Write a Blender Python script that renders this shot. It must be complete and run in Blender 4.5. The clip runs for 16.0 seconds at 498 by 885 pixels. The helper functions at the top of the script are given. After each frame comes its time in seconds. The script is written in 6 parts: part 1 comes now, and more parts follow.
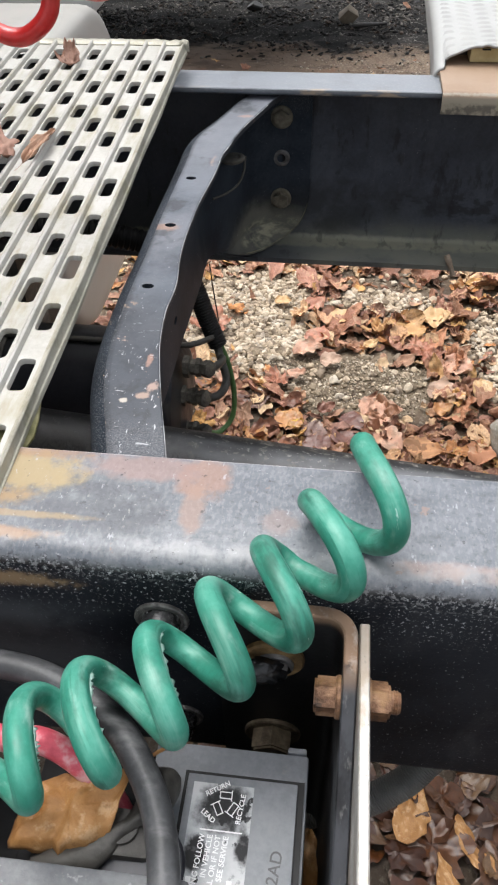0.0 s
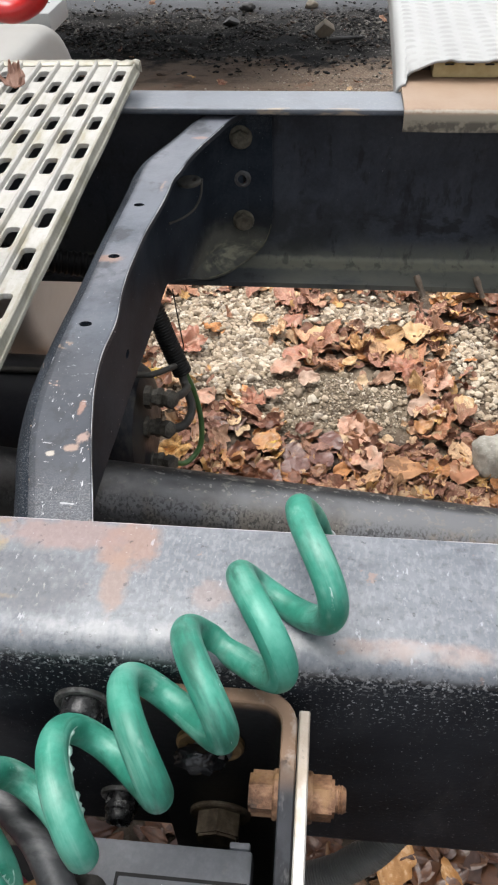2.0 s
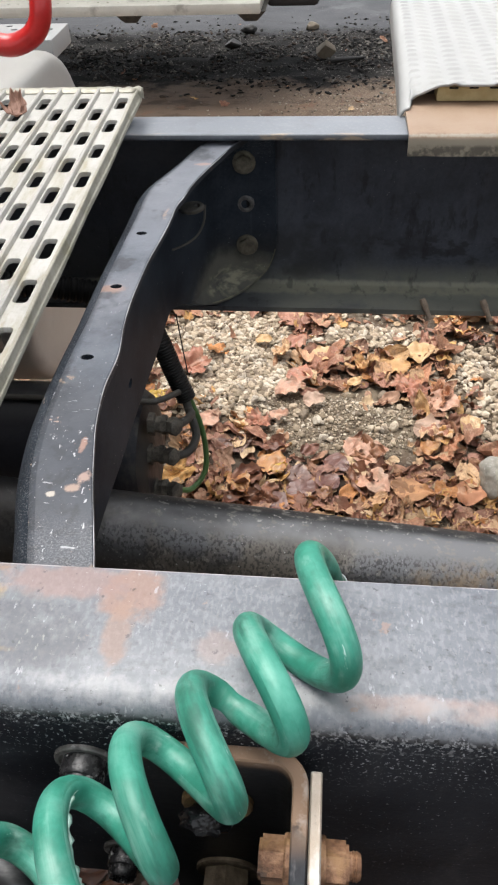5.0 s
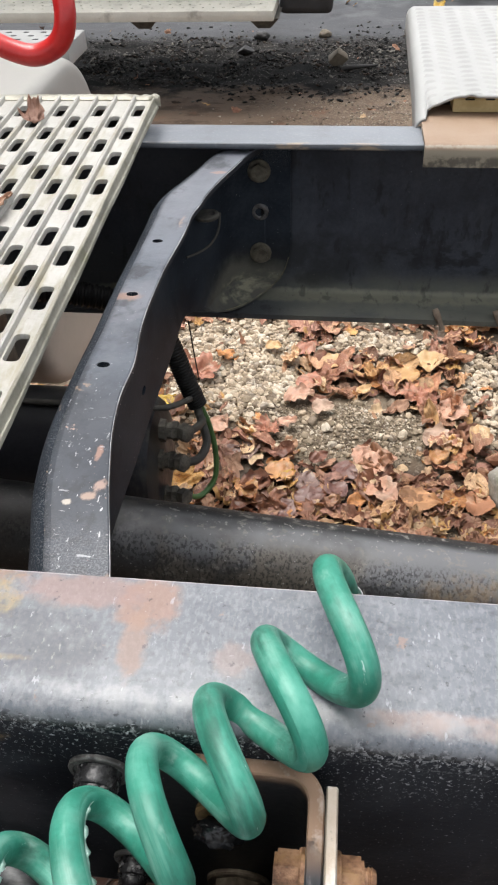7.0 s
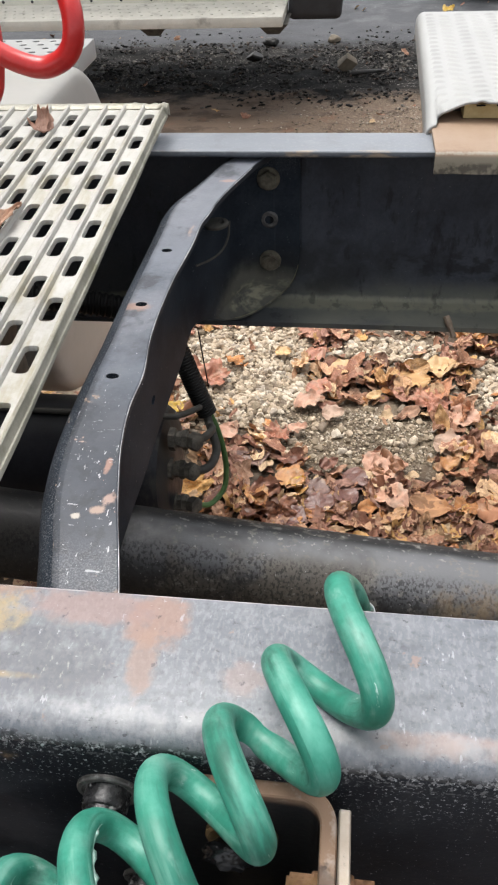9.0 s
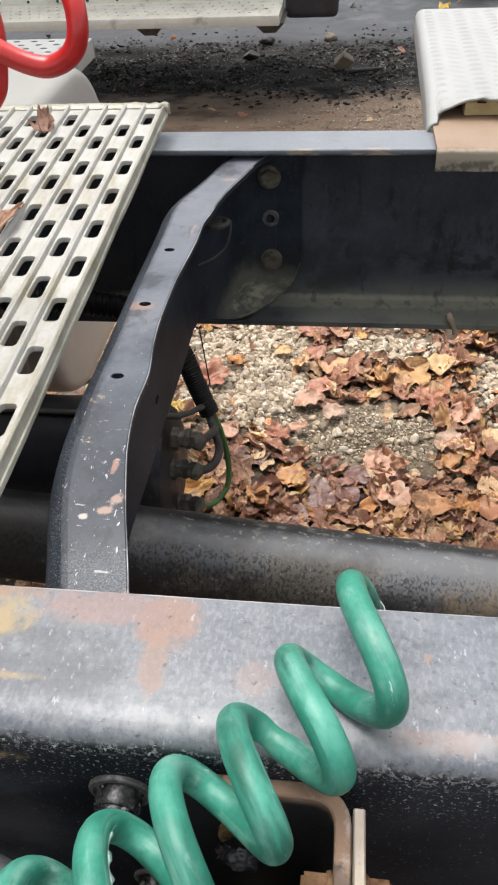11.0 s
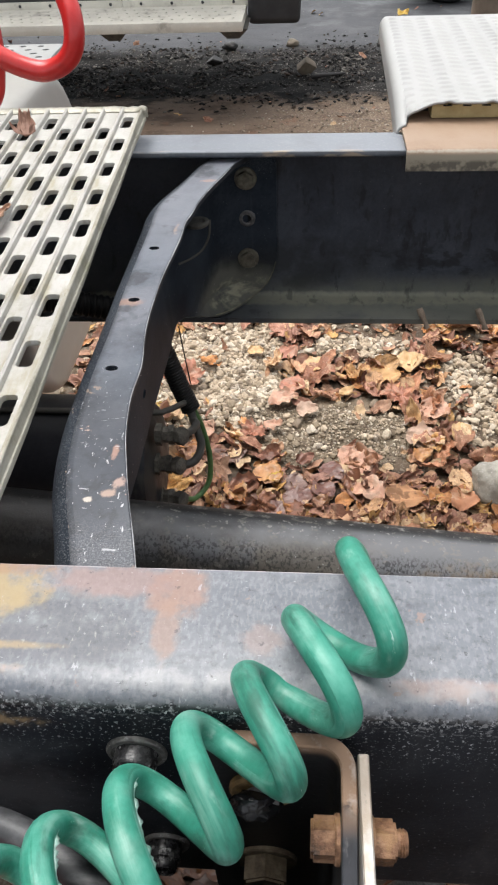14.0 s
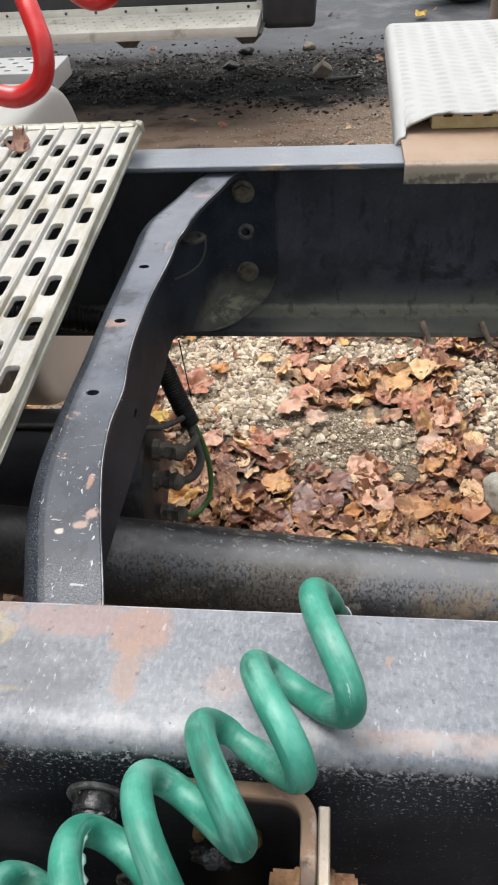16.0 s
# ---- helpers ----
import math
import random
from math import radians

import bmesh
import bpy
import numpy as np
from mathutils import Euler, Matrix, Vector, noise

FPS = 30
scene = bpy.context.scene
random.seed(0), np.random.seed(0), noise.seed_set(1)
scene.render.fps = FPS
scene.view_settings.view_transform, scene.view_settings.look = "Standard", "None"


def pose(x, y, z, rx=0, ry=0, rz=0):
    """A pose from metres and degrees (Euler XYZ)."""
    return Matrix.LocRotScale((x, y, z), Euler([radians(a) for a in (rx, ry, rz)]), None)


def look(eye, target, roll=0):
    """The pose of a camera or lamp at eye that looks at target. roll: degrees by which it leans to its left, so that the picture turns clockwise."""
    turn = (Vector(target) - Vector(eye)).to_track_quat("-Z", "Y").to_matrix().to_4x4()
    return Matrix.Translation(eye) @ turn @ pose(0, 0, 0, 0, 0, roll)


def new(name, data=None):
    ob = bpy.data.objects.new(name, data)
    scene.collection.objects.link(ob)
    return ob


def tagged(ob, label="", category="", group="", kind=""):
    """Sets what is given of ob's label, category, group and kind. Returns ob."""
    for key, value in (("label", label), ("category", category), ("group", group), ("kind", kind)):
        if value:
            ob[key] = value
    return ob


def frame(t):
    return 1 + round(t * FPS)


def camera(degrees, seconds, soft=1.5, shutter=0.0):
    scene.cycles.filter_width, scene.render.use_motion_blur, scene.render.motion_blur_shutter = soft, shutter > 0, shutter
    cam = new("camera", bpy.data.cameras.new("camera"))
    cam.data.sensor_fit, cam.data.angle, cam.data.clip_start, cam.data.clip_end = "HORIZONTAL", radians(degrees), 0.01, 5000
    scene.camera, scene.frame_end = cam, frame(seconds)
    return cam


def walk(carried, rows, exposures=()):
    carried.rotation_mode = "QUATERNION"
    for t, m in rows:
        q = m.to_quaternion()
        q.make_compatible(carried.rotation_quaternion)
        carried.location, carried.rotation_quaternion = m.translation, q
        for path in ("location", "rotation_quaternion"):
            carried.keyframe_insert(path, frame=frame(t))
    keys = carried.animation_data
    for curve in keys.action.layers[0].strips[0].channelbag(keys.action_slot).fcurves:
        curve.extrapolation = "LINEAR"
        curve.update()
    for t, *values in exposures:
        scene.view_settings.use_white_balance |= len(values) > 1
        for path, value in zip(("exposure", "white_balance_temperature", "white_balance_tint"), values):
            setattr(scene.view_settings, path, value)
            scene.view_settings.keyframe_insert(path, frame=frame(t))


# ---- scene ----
cam = camera(37.3, 16.0, soft=2.2)
PATH = [
    (0, (-0.033, -0.253, 1.365), (-0.225, 1.15, -0.048), -1.5),
    (0.5, (-0.013, -0.232, 1.352), (-0.198, 1.176, -0.056), -1.8),
    (1, (-0.014, -0.214, 1.353), (-0.195, 1.201, -0.049), -1.9),
    (1.5, (-0.009, -0.202, 1.35), (-0.185, 1.219, -0.046), -1.9),
    (2, (-0.001, -0.196, 1.353), (-0.174, 1.23, -0.038), -2.2),
    (2.5, (-0.003, -0.194, 1.355), (-0.177, 1.237, -0.032), -2.6),
    (3, (-0.002, -0.187, 1.351), (-0.18, 1.248, -0.031), -3.0),
    (3.5, (-0.002, -0.189, 1.355), (-0.185, 1.251, -0.021), -3.3),
    (4, (-0.003, -0.184, 1.356), (-0.189, 1.261, -0.014), -3.4),
    (6.3, (-0.009, -0.17, 1.35), (-0.196, 1.29, -0.003), -2.1),
    (6.5, (-0.011, -0.173, 1.353), (-0.205, 1.285, -0.003), -2.4),
    (7, (-0.012, -0.172, 1.357), (-0.214, 1.29, 0.007), -2.4),
    (7.5, (-0.012, -0.17, 1.359), (-0.223, 1.294, 0.013), -2.6),
    (8, (-0.013, -0.17, 1.358), (-0.232, 1.296, 0.016), -2.8),
    (8.5, (-0.013, -0.167, 1.361), (-0.239, 1.299, 0.02), -3.1),
    (9, (-0.013, -0.164, 1.358), (-0.242, 1.302, 0.018), -3.2),
    (11.5, (-0.02, -0.164, 1.357), (-0.239, 1.301, 0.013), -3.8),
    (12, (0.02, -0.161, 1.346), (-0.163, 1.305, -0.003), -3.6),
    (12.5, (0.027, -0.178, 1.345), (-0.121, 1.29, -0.005), -3.2),
    (13, (-0.01, -0.226, 1.377), (-0.138, 1.25, 0.033), -2.8),
    (13.5, (-0.034, -0.213, 1.376), (-0.16, 1.268, 0.038), -2.5),
    (14, (-0.035, -0.197, 1.366), (-0.176, 1.284, 0.029), -2.6),
    (14.5, (-0.018, -0.187, 1.37), (-0.18, 1.293, 0.034), -3.1),
    (15, (-0.013, -0.183, 1.37), (-0.189, 1.295, 0.035), -3.5),
    (15.5, (-0.009, -0.178, 1.376), (-0.198, 1.3, 0.042), -3.9),
    (16, (-0.003, -0.172, 1.372), (-0.202, 1.307, 0.041), -4.1),
]
EXPOSURE = 0.89
BALANCE = [(0, 6400), (2.5, 6440), (7, 6490), (12, 6510), (15.5, 6450), (16, 6450)]
walk(cam, [(t, look(eye, target, roll)) for t, eye, target, roll in PATH], [(t, EXPOSURE, kelvin, 10) for t, kelvin in BALANCE])

# ---- light ----
world = bpy.data.worlds.new("overcast_sky")
scene.world = world
world.use_nodes = True
wn, wl = world.node_tree.nodes, world.node_tree.links
sky = wn.new("ShaderNodeTexSky")
sky.sky_type, sky.sun_disc = "NISHITA", False
sky.sun_elevation, sky.sun_rotation = radians(70), radians(-50)
sky.air_density, sky.dust_density, sky.ozone_density = 1.0, 4.0, 1.0
grey = wn.new("ShaderNodeHueSaturation")
grey.inputs["Saturation"].default_value = 0.22
wl.new(sky.outputs[0], grey.inputs["Color"])
wl.new(grey.outputs[0], wn["Background"].inputs[0])
wn["Background"].inputs[1].default_value = 0.16
sun = new("sun", bpy.data.lights.new("sun", "SUN"))
sun.data.energy, sun.data.angle, sun.data.color = 1.3, radians(40), (1.0, 0.97, 0.93)
sun.matrix_world = pose(0, 0, 6, -12, -14, 0)


# ---- materials ----
def mat(name, stops, scale=18, rough=(0.4, 0.6), metal=0.0, bump=0.15, fine=160, layers=(), coat=0.0, per="", sss=0.0, shine=0.5, space="Object"):
    """A surface: broad and fine variation between the colours of stops, with stains and wear laid over it."""
    m = bpy.data.materials.new(name)
    m.use_nodes = True
    nd, ln = m.node_tree.nodes, m.node_tree.links
    bsdf = nd["Principled BSDF"]
    geo = nd.new("ShaderNodeNewGeometry")
    co = nd.new("ShaderNodeTexCoord").outputs[space]

    def node(kind, **inputs):
        n = nd.new("ShaderNode" + kind)
        for k, v in inputs.items():
            k = k.replace("_", " ")
            if hasattr(v, "is_output"):
                ln.new(v, n.inputs[k])
            else:
                n.inputs[k].default_value = v
        return n

    def math_(op, a, b=0.0, c=0.0, clamp=False):
        n = nd.new("ShaderNodeMath")
        n.operation, n.use_clamp = op, clamp
        for i, v in enumerate((a, b, c)):
            if hasattr(v, "is_output"):
                ln.new(v, n.inputs[i])
            else:
                n.inputs[i].default_value = v
        return n.outputs[0]

    def step(v, lo, hi):
        n = nd.new("ShaderNodeMapRange")
        n.interpolation_type = "SMOOTHSTEP"
        ln.new(v, n.inputs["Value"])
        n.inputs["From Min"].default_value, n.inputs["From Max"].default_value = lo, hi
        return n.outputs[0]

    def mix(f, a, b):
        n = nd.new("ShaderNodeMix")
        n.data_type = "RGBA"
        for i, v in ((0, f), (6, a), (7, b)):
            if hasattr(v, "is_output"):
                ln.new(v, n.inputs[i])
            else:
                n.inputs[i].default_value = v
        return n.outputs[2]

    if per:
        src = nd.new("ShaderNodeObjectInfo").outputs["Random"] if per == "object" else geo.outputs["Random Per Island"]
        off = nd.new("ShaderNodeVectorMath")
        off.operation = "ADD"
        ln.new(co, off.inputs[0])
        ln.new(math_("MULTIPLY", src, 37.0), off.inputs[1])
        co = off.outputs[0]
    n1 = node("TexNoise", Vector=co, Scale=scale, Detail=8.0, Roughness=0.6)
    n2 = node("TexNoise", Vector=co, Scale=fine, Detail=4.0, Roughness=0.65)
    if per:
        f = math_("ADD", math_("MULTIPLY", src, 0.90), math_("MULTIPLY", n1.outputs["Fac"], 0.10))
    else:
        f = math_("ADD", math_("MULTIPLY", n1.outputs["Fac"], 0.75), math_("MULTIPLY", n2.outputs["Fac"], 0.25))
        f = step(f, 0.33, 0.67)
    ramp = nd.new("ShaderNodeValToRGB")
    ramp.color_ramp.interpolation = "CONSTANT" if per else "LINEAR"
    while len(ramp.color_ramp.elements) < len(stops):
        ramp.color_ramp.elements.new(0.5)
    for i, (e, c) in enumerate(zip(ramp.color_ramp.elements, stops)):
        e.position, e.color = i / (len(stops) if per else max(1, len(stops) - 1)), (*c, 1)
    ln.new(f, ramp.inputs[0])
    col = ramp.outputs[0]
    if per:
        k = math_("ADD", 0.10, math_("MULTIPLY", math_("ADD", n2.outputs["Fac"], n1.outputs["Fac"]), 0.9))
        sc = nd.new("ShaderNodeVectorMath")
        sc.operation = "SCALE"
        ln.new(col, sc.inputs[0])
        ln.new(k, sc.inputs["Scale"])
        col = sc.outputs[0]
    rgh = math_("ADD", rough[0], math_("MULTIPLY", n2.outputs["Fac"], rough[1] - rough[0]))
    sep = nd.new("ShaderNodeSeparateXYZ")
    ln.new(nd.new("ShaderNodeTexCoord").outputs["Object"], sep.inputs[0])
    for c, spec in layers:
        w = None
        if "noise" in spec:
            s, lo, hi = spec["noise"]
            vec = co
            if "stretch" in spec:
                mp = nd.new("ShaderNodeMapping")
                ln.new(co, mp.inputs[0])
                mp.inputs["Scale"].default_value = spec["stretch"]
                vec = mp.outputs[0]
            w = step(node("TexNoise", Vector=vec, Scale=s, Detail=5.0, Roughness=0.62).outputs["Fac"], lo, hi)
        for axis in "XYZ":
            if axis in spec:
                lo, hi = spec[axis]
                wob = math_("MULTIPLY_ADD", n1.outputs["Fac"], spec.get("wobble", 0.012), sep.outputs[axis])
                wob = math_("SUBTRACT", wob, spec.get("wobble", 0.012) * 0.5)
                z = step(wob, lo, hi)
                w = z if w is None else math_("MULTIPLY", w, z)
        if "patch" in spec:
            cx, cy, cz, rx, ry, rz = spec["patch"]
            mp = nd.new("ShaderNodeMapping")
            mp.vector_type = "TEXTURE"
            ln.new(co, mp.inputs[0])
            mp.inputs["Location"].default_value, mp.inputs["Scale"].default_value = (cx, cy, cz), (rx, ry, rz)
            ln_ = nd.new("ShaderNodeVectorMath")
            ln_.operation = "LENGTH"
            ln.new(mp.outputs[0], ln_.inputs[0])
            edge = node("TexNoise", Vector=co, Scale=spec.get("edge", 45), Detail=6.0, Roughness=0.65).outputs["Fac"]
            d = math_("MULTIPLY_ADD", edge, 1.6, ln_.outputs["Value"])
            z = step(d, 1.95, 1.35)
            w = z if w is None else math_("MULTIPLY", w, z)
        w = math_("MULTIPLY", w, spec.get("amount", 1.0))
        col = mix(w, col, (*c, 1))
        if "rough" in spec:
            r = nd.new("ShaderNodeMix")
            ln.new(w, r.inputs[0])
            ln.new(rgh, r.inputs[2])
            r.inputs[3].default_value = spec["rough"]
            rgh = r.outputs[0]
    ln.new(col, bsdf.inputs["Base Color"])
    ln.new(rgh, bsdf.inputs["Roughness"])
    bsdf.inputs["Metallic"].default_value = metal
    bsdf.inputs["Specular IOR Level"].default_value = shine
    bsdf.inputs["Coat Weight"].default_value = coat
    bsdf.inputs["Coat Roughness"].default_value = 0.2
    if sss:
        bsdf.inputs["Subsurface Weight"].default_value = sss
        bsdf.inputs["Subsurface Radius"].default_value = (0.01, 0.01, 0.01)
    if bump:
        h = math_("ADD", math_("MULTIPLY", n1.outputs["Fac"], 0.5), n2.outputs["Fac"])
        b = node("Bump", Strength=bump, Distance=0.002, Height=h)
        ln.new(b.outputs[0], bsdf.inputs["Normal"])
    return m


CHIP = (0.55, 0.56, 0.57)
WORN_AND_SHEEN = [
    (CHIP, {"Z": (0.93, 0.975), "noise": (380, 0.58, 0.65), "stretch": (1, 1.6, 1), "wobble": 0.05, "amount": 0.9}),
    (CHIP, {"noise": (420, 0.63, 0.68), "stretch": (0.8, 1.4, 1.2), "amount": 0.6}),
    ((0.085, 0.088, 0.095), {"X": (-0.10, -0.2), "Z": (0.96, 0.93), "noise": (11, 0.42, 0.66), "wobble": 0.05, "amount": 0.7, "rough": 0.6}),
    ((0.055, 0.056, 0.060), {"noise": (24, 0.52, 0.70), "stretch": (1, 1, 0.35), "amount": 0.45}),
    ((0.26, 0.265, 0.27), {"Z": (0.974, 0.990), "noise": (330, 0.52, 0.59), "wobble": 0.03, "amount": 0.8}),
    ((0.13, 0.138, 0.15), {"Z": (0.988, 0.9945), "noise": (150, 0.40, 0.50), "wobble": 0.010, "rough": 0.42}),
    # oxidised grey of the top, its colour lifted for the sky it reflects
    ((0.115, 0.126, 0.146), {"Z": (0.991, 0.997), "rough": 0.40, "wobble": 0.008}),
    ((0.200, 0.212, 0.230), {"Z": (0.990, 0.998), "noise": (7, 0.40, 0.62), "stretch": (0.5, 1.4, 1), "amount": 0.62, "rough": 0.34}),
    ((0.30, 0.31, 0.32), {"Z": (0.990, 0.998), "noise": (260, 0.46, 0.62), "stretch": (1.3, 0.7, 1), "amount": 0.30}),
    ((0.06, 0.065, 0.072), {"Z": (0.990, 0.998), "noise": (190, 0.52, 0.66), "amount": 0.4}),
    ((0.060, 0.066, 0.080), {"Z": (0.986, 0.997), "noise": (26, 0.54, 0.70), "stretch": (0.7, 1.3, 1), "amount": 0.45}),
    ((0.24, 0.245, 0.255), {"Z": (0.986, 0.997), "noise": (60, 0.52, 0.70), "stretch": (0.8, 0.9, 1), "amount": 0.4}),
    # whitish band along the bend: a sky highlight put into the colour
    ((0.36, 0.36, 0.36), {"Z": (0.990, 0.996), "patch": (-0.05, 0.013, 0.998, 0.32, 0.008, 0.02), "noise": (50, 0.36, 0.6), "edge": 110, "amount": 0.5, "rough": 0.4}),
    ((0.030, 0.034, 0.044), {"Z": (0.986, 0.997), "patch": (-0.185, 0.042, 1.0, 0.075, 0.028, 0.1), "noise": (45, 0.25, 0.6), "edge": 24, "amount": 0.6}),
    ((0.40, 0.40, 0.38), {"Z": (0.986, 0.997), "patch": (-0.185, 0.042, 1.0, 0.065, 0.022, 0.1), "noise": (150, 0.60, 0.68), "stretch": (1.2, 0.7, 1), "edge": 30, "amount": 0.45}),
    ((0.30, 0.215, 0.11), {"Z": (0.986, 0.997), "patch": (-0.24, 0.031, 1.0, 0.075, 0.0035, 0.1), "edge": 60, "amount": 0.7}),
    ((0.33, 0.20, 0.11), {"Z": (0.984, 0.996), "patch": (-0.245, 0.016, 0.998, 0.05, 0.006, 0.02), "edge": 60, "amount": 0.7}),
    ((0.30, 0.175, 0.125), {"Z": (0.985, 0.998), "patch": (-0.108, 0.074, 1.0, 0.020, 0.022, 0.1), "edge": 55, "noise": (60, 0.25, 0.5), "amount": 0.65, "rough": 0.6}),
    ((0.29, 0.19, 0.145), {"Z": (0.985, 0.998), "patch": (-0.111, 0.048, 1.0, 0.009, 0.026, 0.1), "edge": 70, "noise": (60, 0.25, 0.5), "amount": 0.6, "rough": 0.6}),
    ((0.28, 0.18, 0.155), {"Z": (0.985, 0.998), "patch": (-0.150, 0.078, 1.0, 0.045, 0.013, 0.1), "edge": 60, "amount": 0.6, "rough": 0.6}),
    ((0.36, 0.27, 0.13), {"Z": (0.98, 0.998), "patch": (-0.235, 0.070, 1.0, 0.050, 0.020, 0.1), "edge": 60, "amount": 0.8, "rough": 0.6}),
    ((0.34, 0.22, 0.09), {"Z": (0.98, 0.998), "patch": (-0.26, 0.045, 1.0, 0.045, 0.012, 0.1), "edge": 70, "amount": 0.7, "rough": 0.6}),
    ((0.28, 0.16, 0.09), {"patch": (-0.225, 0.088, 1.0, 0.04, 0.008, 0.1), "edge": 120, "amount": 0.6}),
    ((0.30, 0.21, 0.12), {"Z": (0.955, 0.972), "patch": (-0.25, 0.0, 0.972, 0.07, 0.03, 0.010), "edge": 120, "amount": 0.8, "rough": 0.6}),
    ((0.32, 0.22, 0.18), {"Z": (0.990, 0.995), "patch": (0.055, 0.014, 0.999, 0.050, 0.007, 0.02), "noise": (45, 0.3, 0.6), "edge": 60, "amount": 0.5, "rough": 0.6}),
    ((0.28, 0.19, 0.16), {"Z": (0.985, 0.998), "patch": (-0.055, 0.040, 1.0, 0.012, 0.012, 0.1), "edge": 110, "amount": 0.4}),
    ((0.30, 0.19, 0.14), {"Z": (0.985, 0.998), "noise": (40, 0.665, 0.70), "amount": 0.5}),
    ((0.025, 0.026, 0.030), {"Z": (0.975, 0.997), "noise": (150, 0.63, 0.68), "amount": 0.6}),
    ((0.55, 0.50, 0.50), {"Y": (0.0882, 0.0892), "Z": (0.99, 0.995), "wobble": 0.0004, "noise": (30, 0.35, 0.6), "amount": 0.7}),
    ((0.42, 0.43, 0.45), {"Z": (0.985, 0.998), "noise": (120, 0.635, 0.685), "stretch": (1.6, 0.6, 1), "amount": 0.55}),
    (CHIP, {"Z": (0.975, 0.998), "noise": (340, 0.66, 0.71), "stretch": (0.5, 1.6, 1), "amount": 0.4}),
]
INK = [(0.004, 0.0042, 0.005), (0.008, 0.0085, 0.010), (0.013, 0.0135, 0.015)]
rail_paint = mat("rail_paint", INK, 9, (0.3, 0.5), 0.0, 0.14, 220, WORN_AND_SHEEN, shine=0.4)
rail_web = mat("rail_web", [tuple(2.1 * q * k for q, k in zip(c, (0.9, 1.0, 1.1))) for c in INK], 9, (0.4, 0.6), 0.0, 0.12, 220, WORN_AND_SHEEN, shine=0.1)
far_rail_paint = mat("far_rail_paint", [(0.0260, 0.0305, 0.0395), (0.0450, 0.0520, 0.0660), (0.0670, 0.0765, 0.0940)], 7, (0.3, 0.5), 0.0, 0.1, 200, [
    ((0.19, 0.205, 0.225), {"Z": (0.993, 0.998), "wobble": 0.002, "rough": 0.38}), ((0.30, 0.31, 0.33), {"Z": (0.993, 0.998), "wobble": 0.002, "noise": (9, 0.5, 0.66), "stretch": (0.6, 2, 1), "amount": 0.5}), ((0.30, 0.31, 0.32), {"Z": (0.993, 0.998), "wobble": 0.002, "noise": (200, 0.54, 0.66), "amount": 0.35}),
    ((0.42, 0.32, 0.22), {"Y": (0.7890, 0.7822), "Z": (0.990, 0.996), "wobble": 0.004, "noise": (40, 0.50, 0.60), "stretch": (0.3, 1, 1), "amount": 0.8}),
    ((0.15, 0.155, 0.165), {"Z": (0.993, 0.998), "wobble": 0.002, "noise": (20, 0.5, 0.7), "amount": 0.6}),
    ((0.28, 0.19, 0.16), {"Z": (0.993, 0.998), "wobble": 0.002, "noise": (34, 0.66, 0.72), "amount": 0.5}),
    ((0.105, 0.108, 0.100), {"Z": (0.860, 0.755), "X": (0.22, -0.10), "wobble": 0.05, "noise": (9, 0.20, 0.65), "amount": 0.55, "rough": 0.7}),
    # flange dust, left out under the crossmember's foot to imitate its shadow there
    ((0.21, 0.21, 0.165), {"Z": (0.79, 0.740), "X": (-0.12, -0.03), "wobble": 0.06, "noise": (10, 0.25, 0.65), "stretch": (0.5, 1, 1), "amount": 0.75, "rough": 0.75}),
    ((0.32, 0.31, 0.22), {"patch": (0.05, 0.840, 0.744, 0.6, 0.02, 0.008), "edge": 40, "amount": 0.5, "rough": 0.8}),
    ((0.002, 0.002, 0.0025), {"Z": (0.992, 0.985), "noise": (26, 0.56, 0.66), "stretch": (1.8, 1, 0.7), "amount": 0.5, "rough": 0.22}),
    ((0.085, 0.090, 0.102), {"Z": (0.99, 0.98), "noise": (40, 0.52, 0.70), "stretch": (1.4, 1, 0.25), "amount": 0.25}),
    ((0.0045, 0.005, 0.0065), {"patch": (0.24, 0.851, 0.806, 0.20, 0.02, 0.030), "edge": 30, "noise": (24, 0.47, 0.56), "stretch": (0.9, 1, 1.5), "amount": 0.65, "rough": 0.3}),
    ((0.006, 0.007, 0.009), {"patch": (0.20, 0.851, 0.850, 0.16, 0.02, 0.035), "edge": 30, "noise": (30, 0.54, 0.60), "stretch": (1.6, 1, 0.6), "amount": 0.5, "rough": 0.3}),
    ((0.012, 0.013, 0.014), {"patch": (-0.03, 0.851, 0.80, 0.09, 0.02, 0.05), "edge": 14, "noise": (16, 0.4, 0.6), "amount": 0.6}),
    (CHIP, {"noise": (300, 0.71, 0.74), "amount": 0.5}),
], shine=0.45)
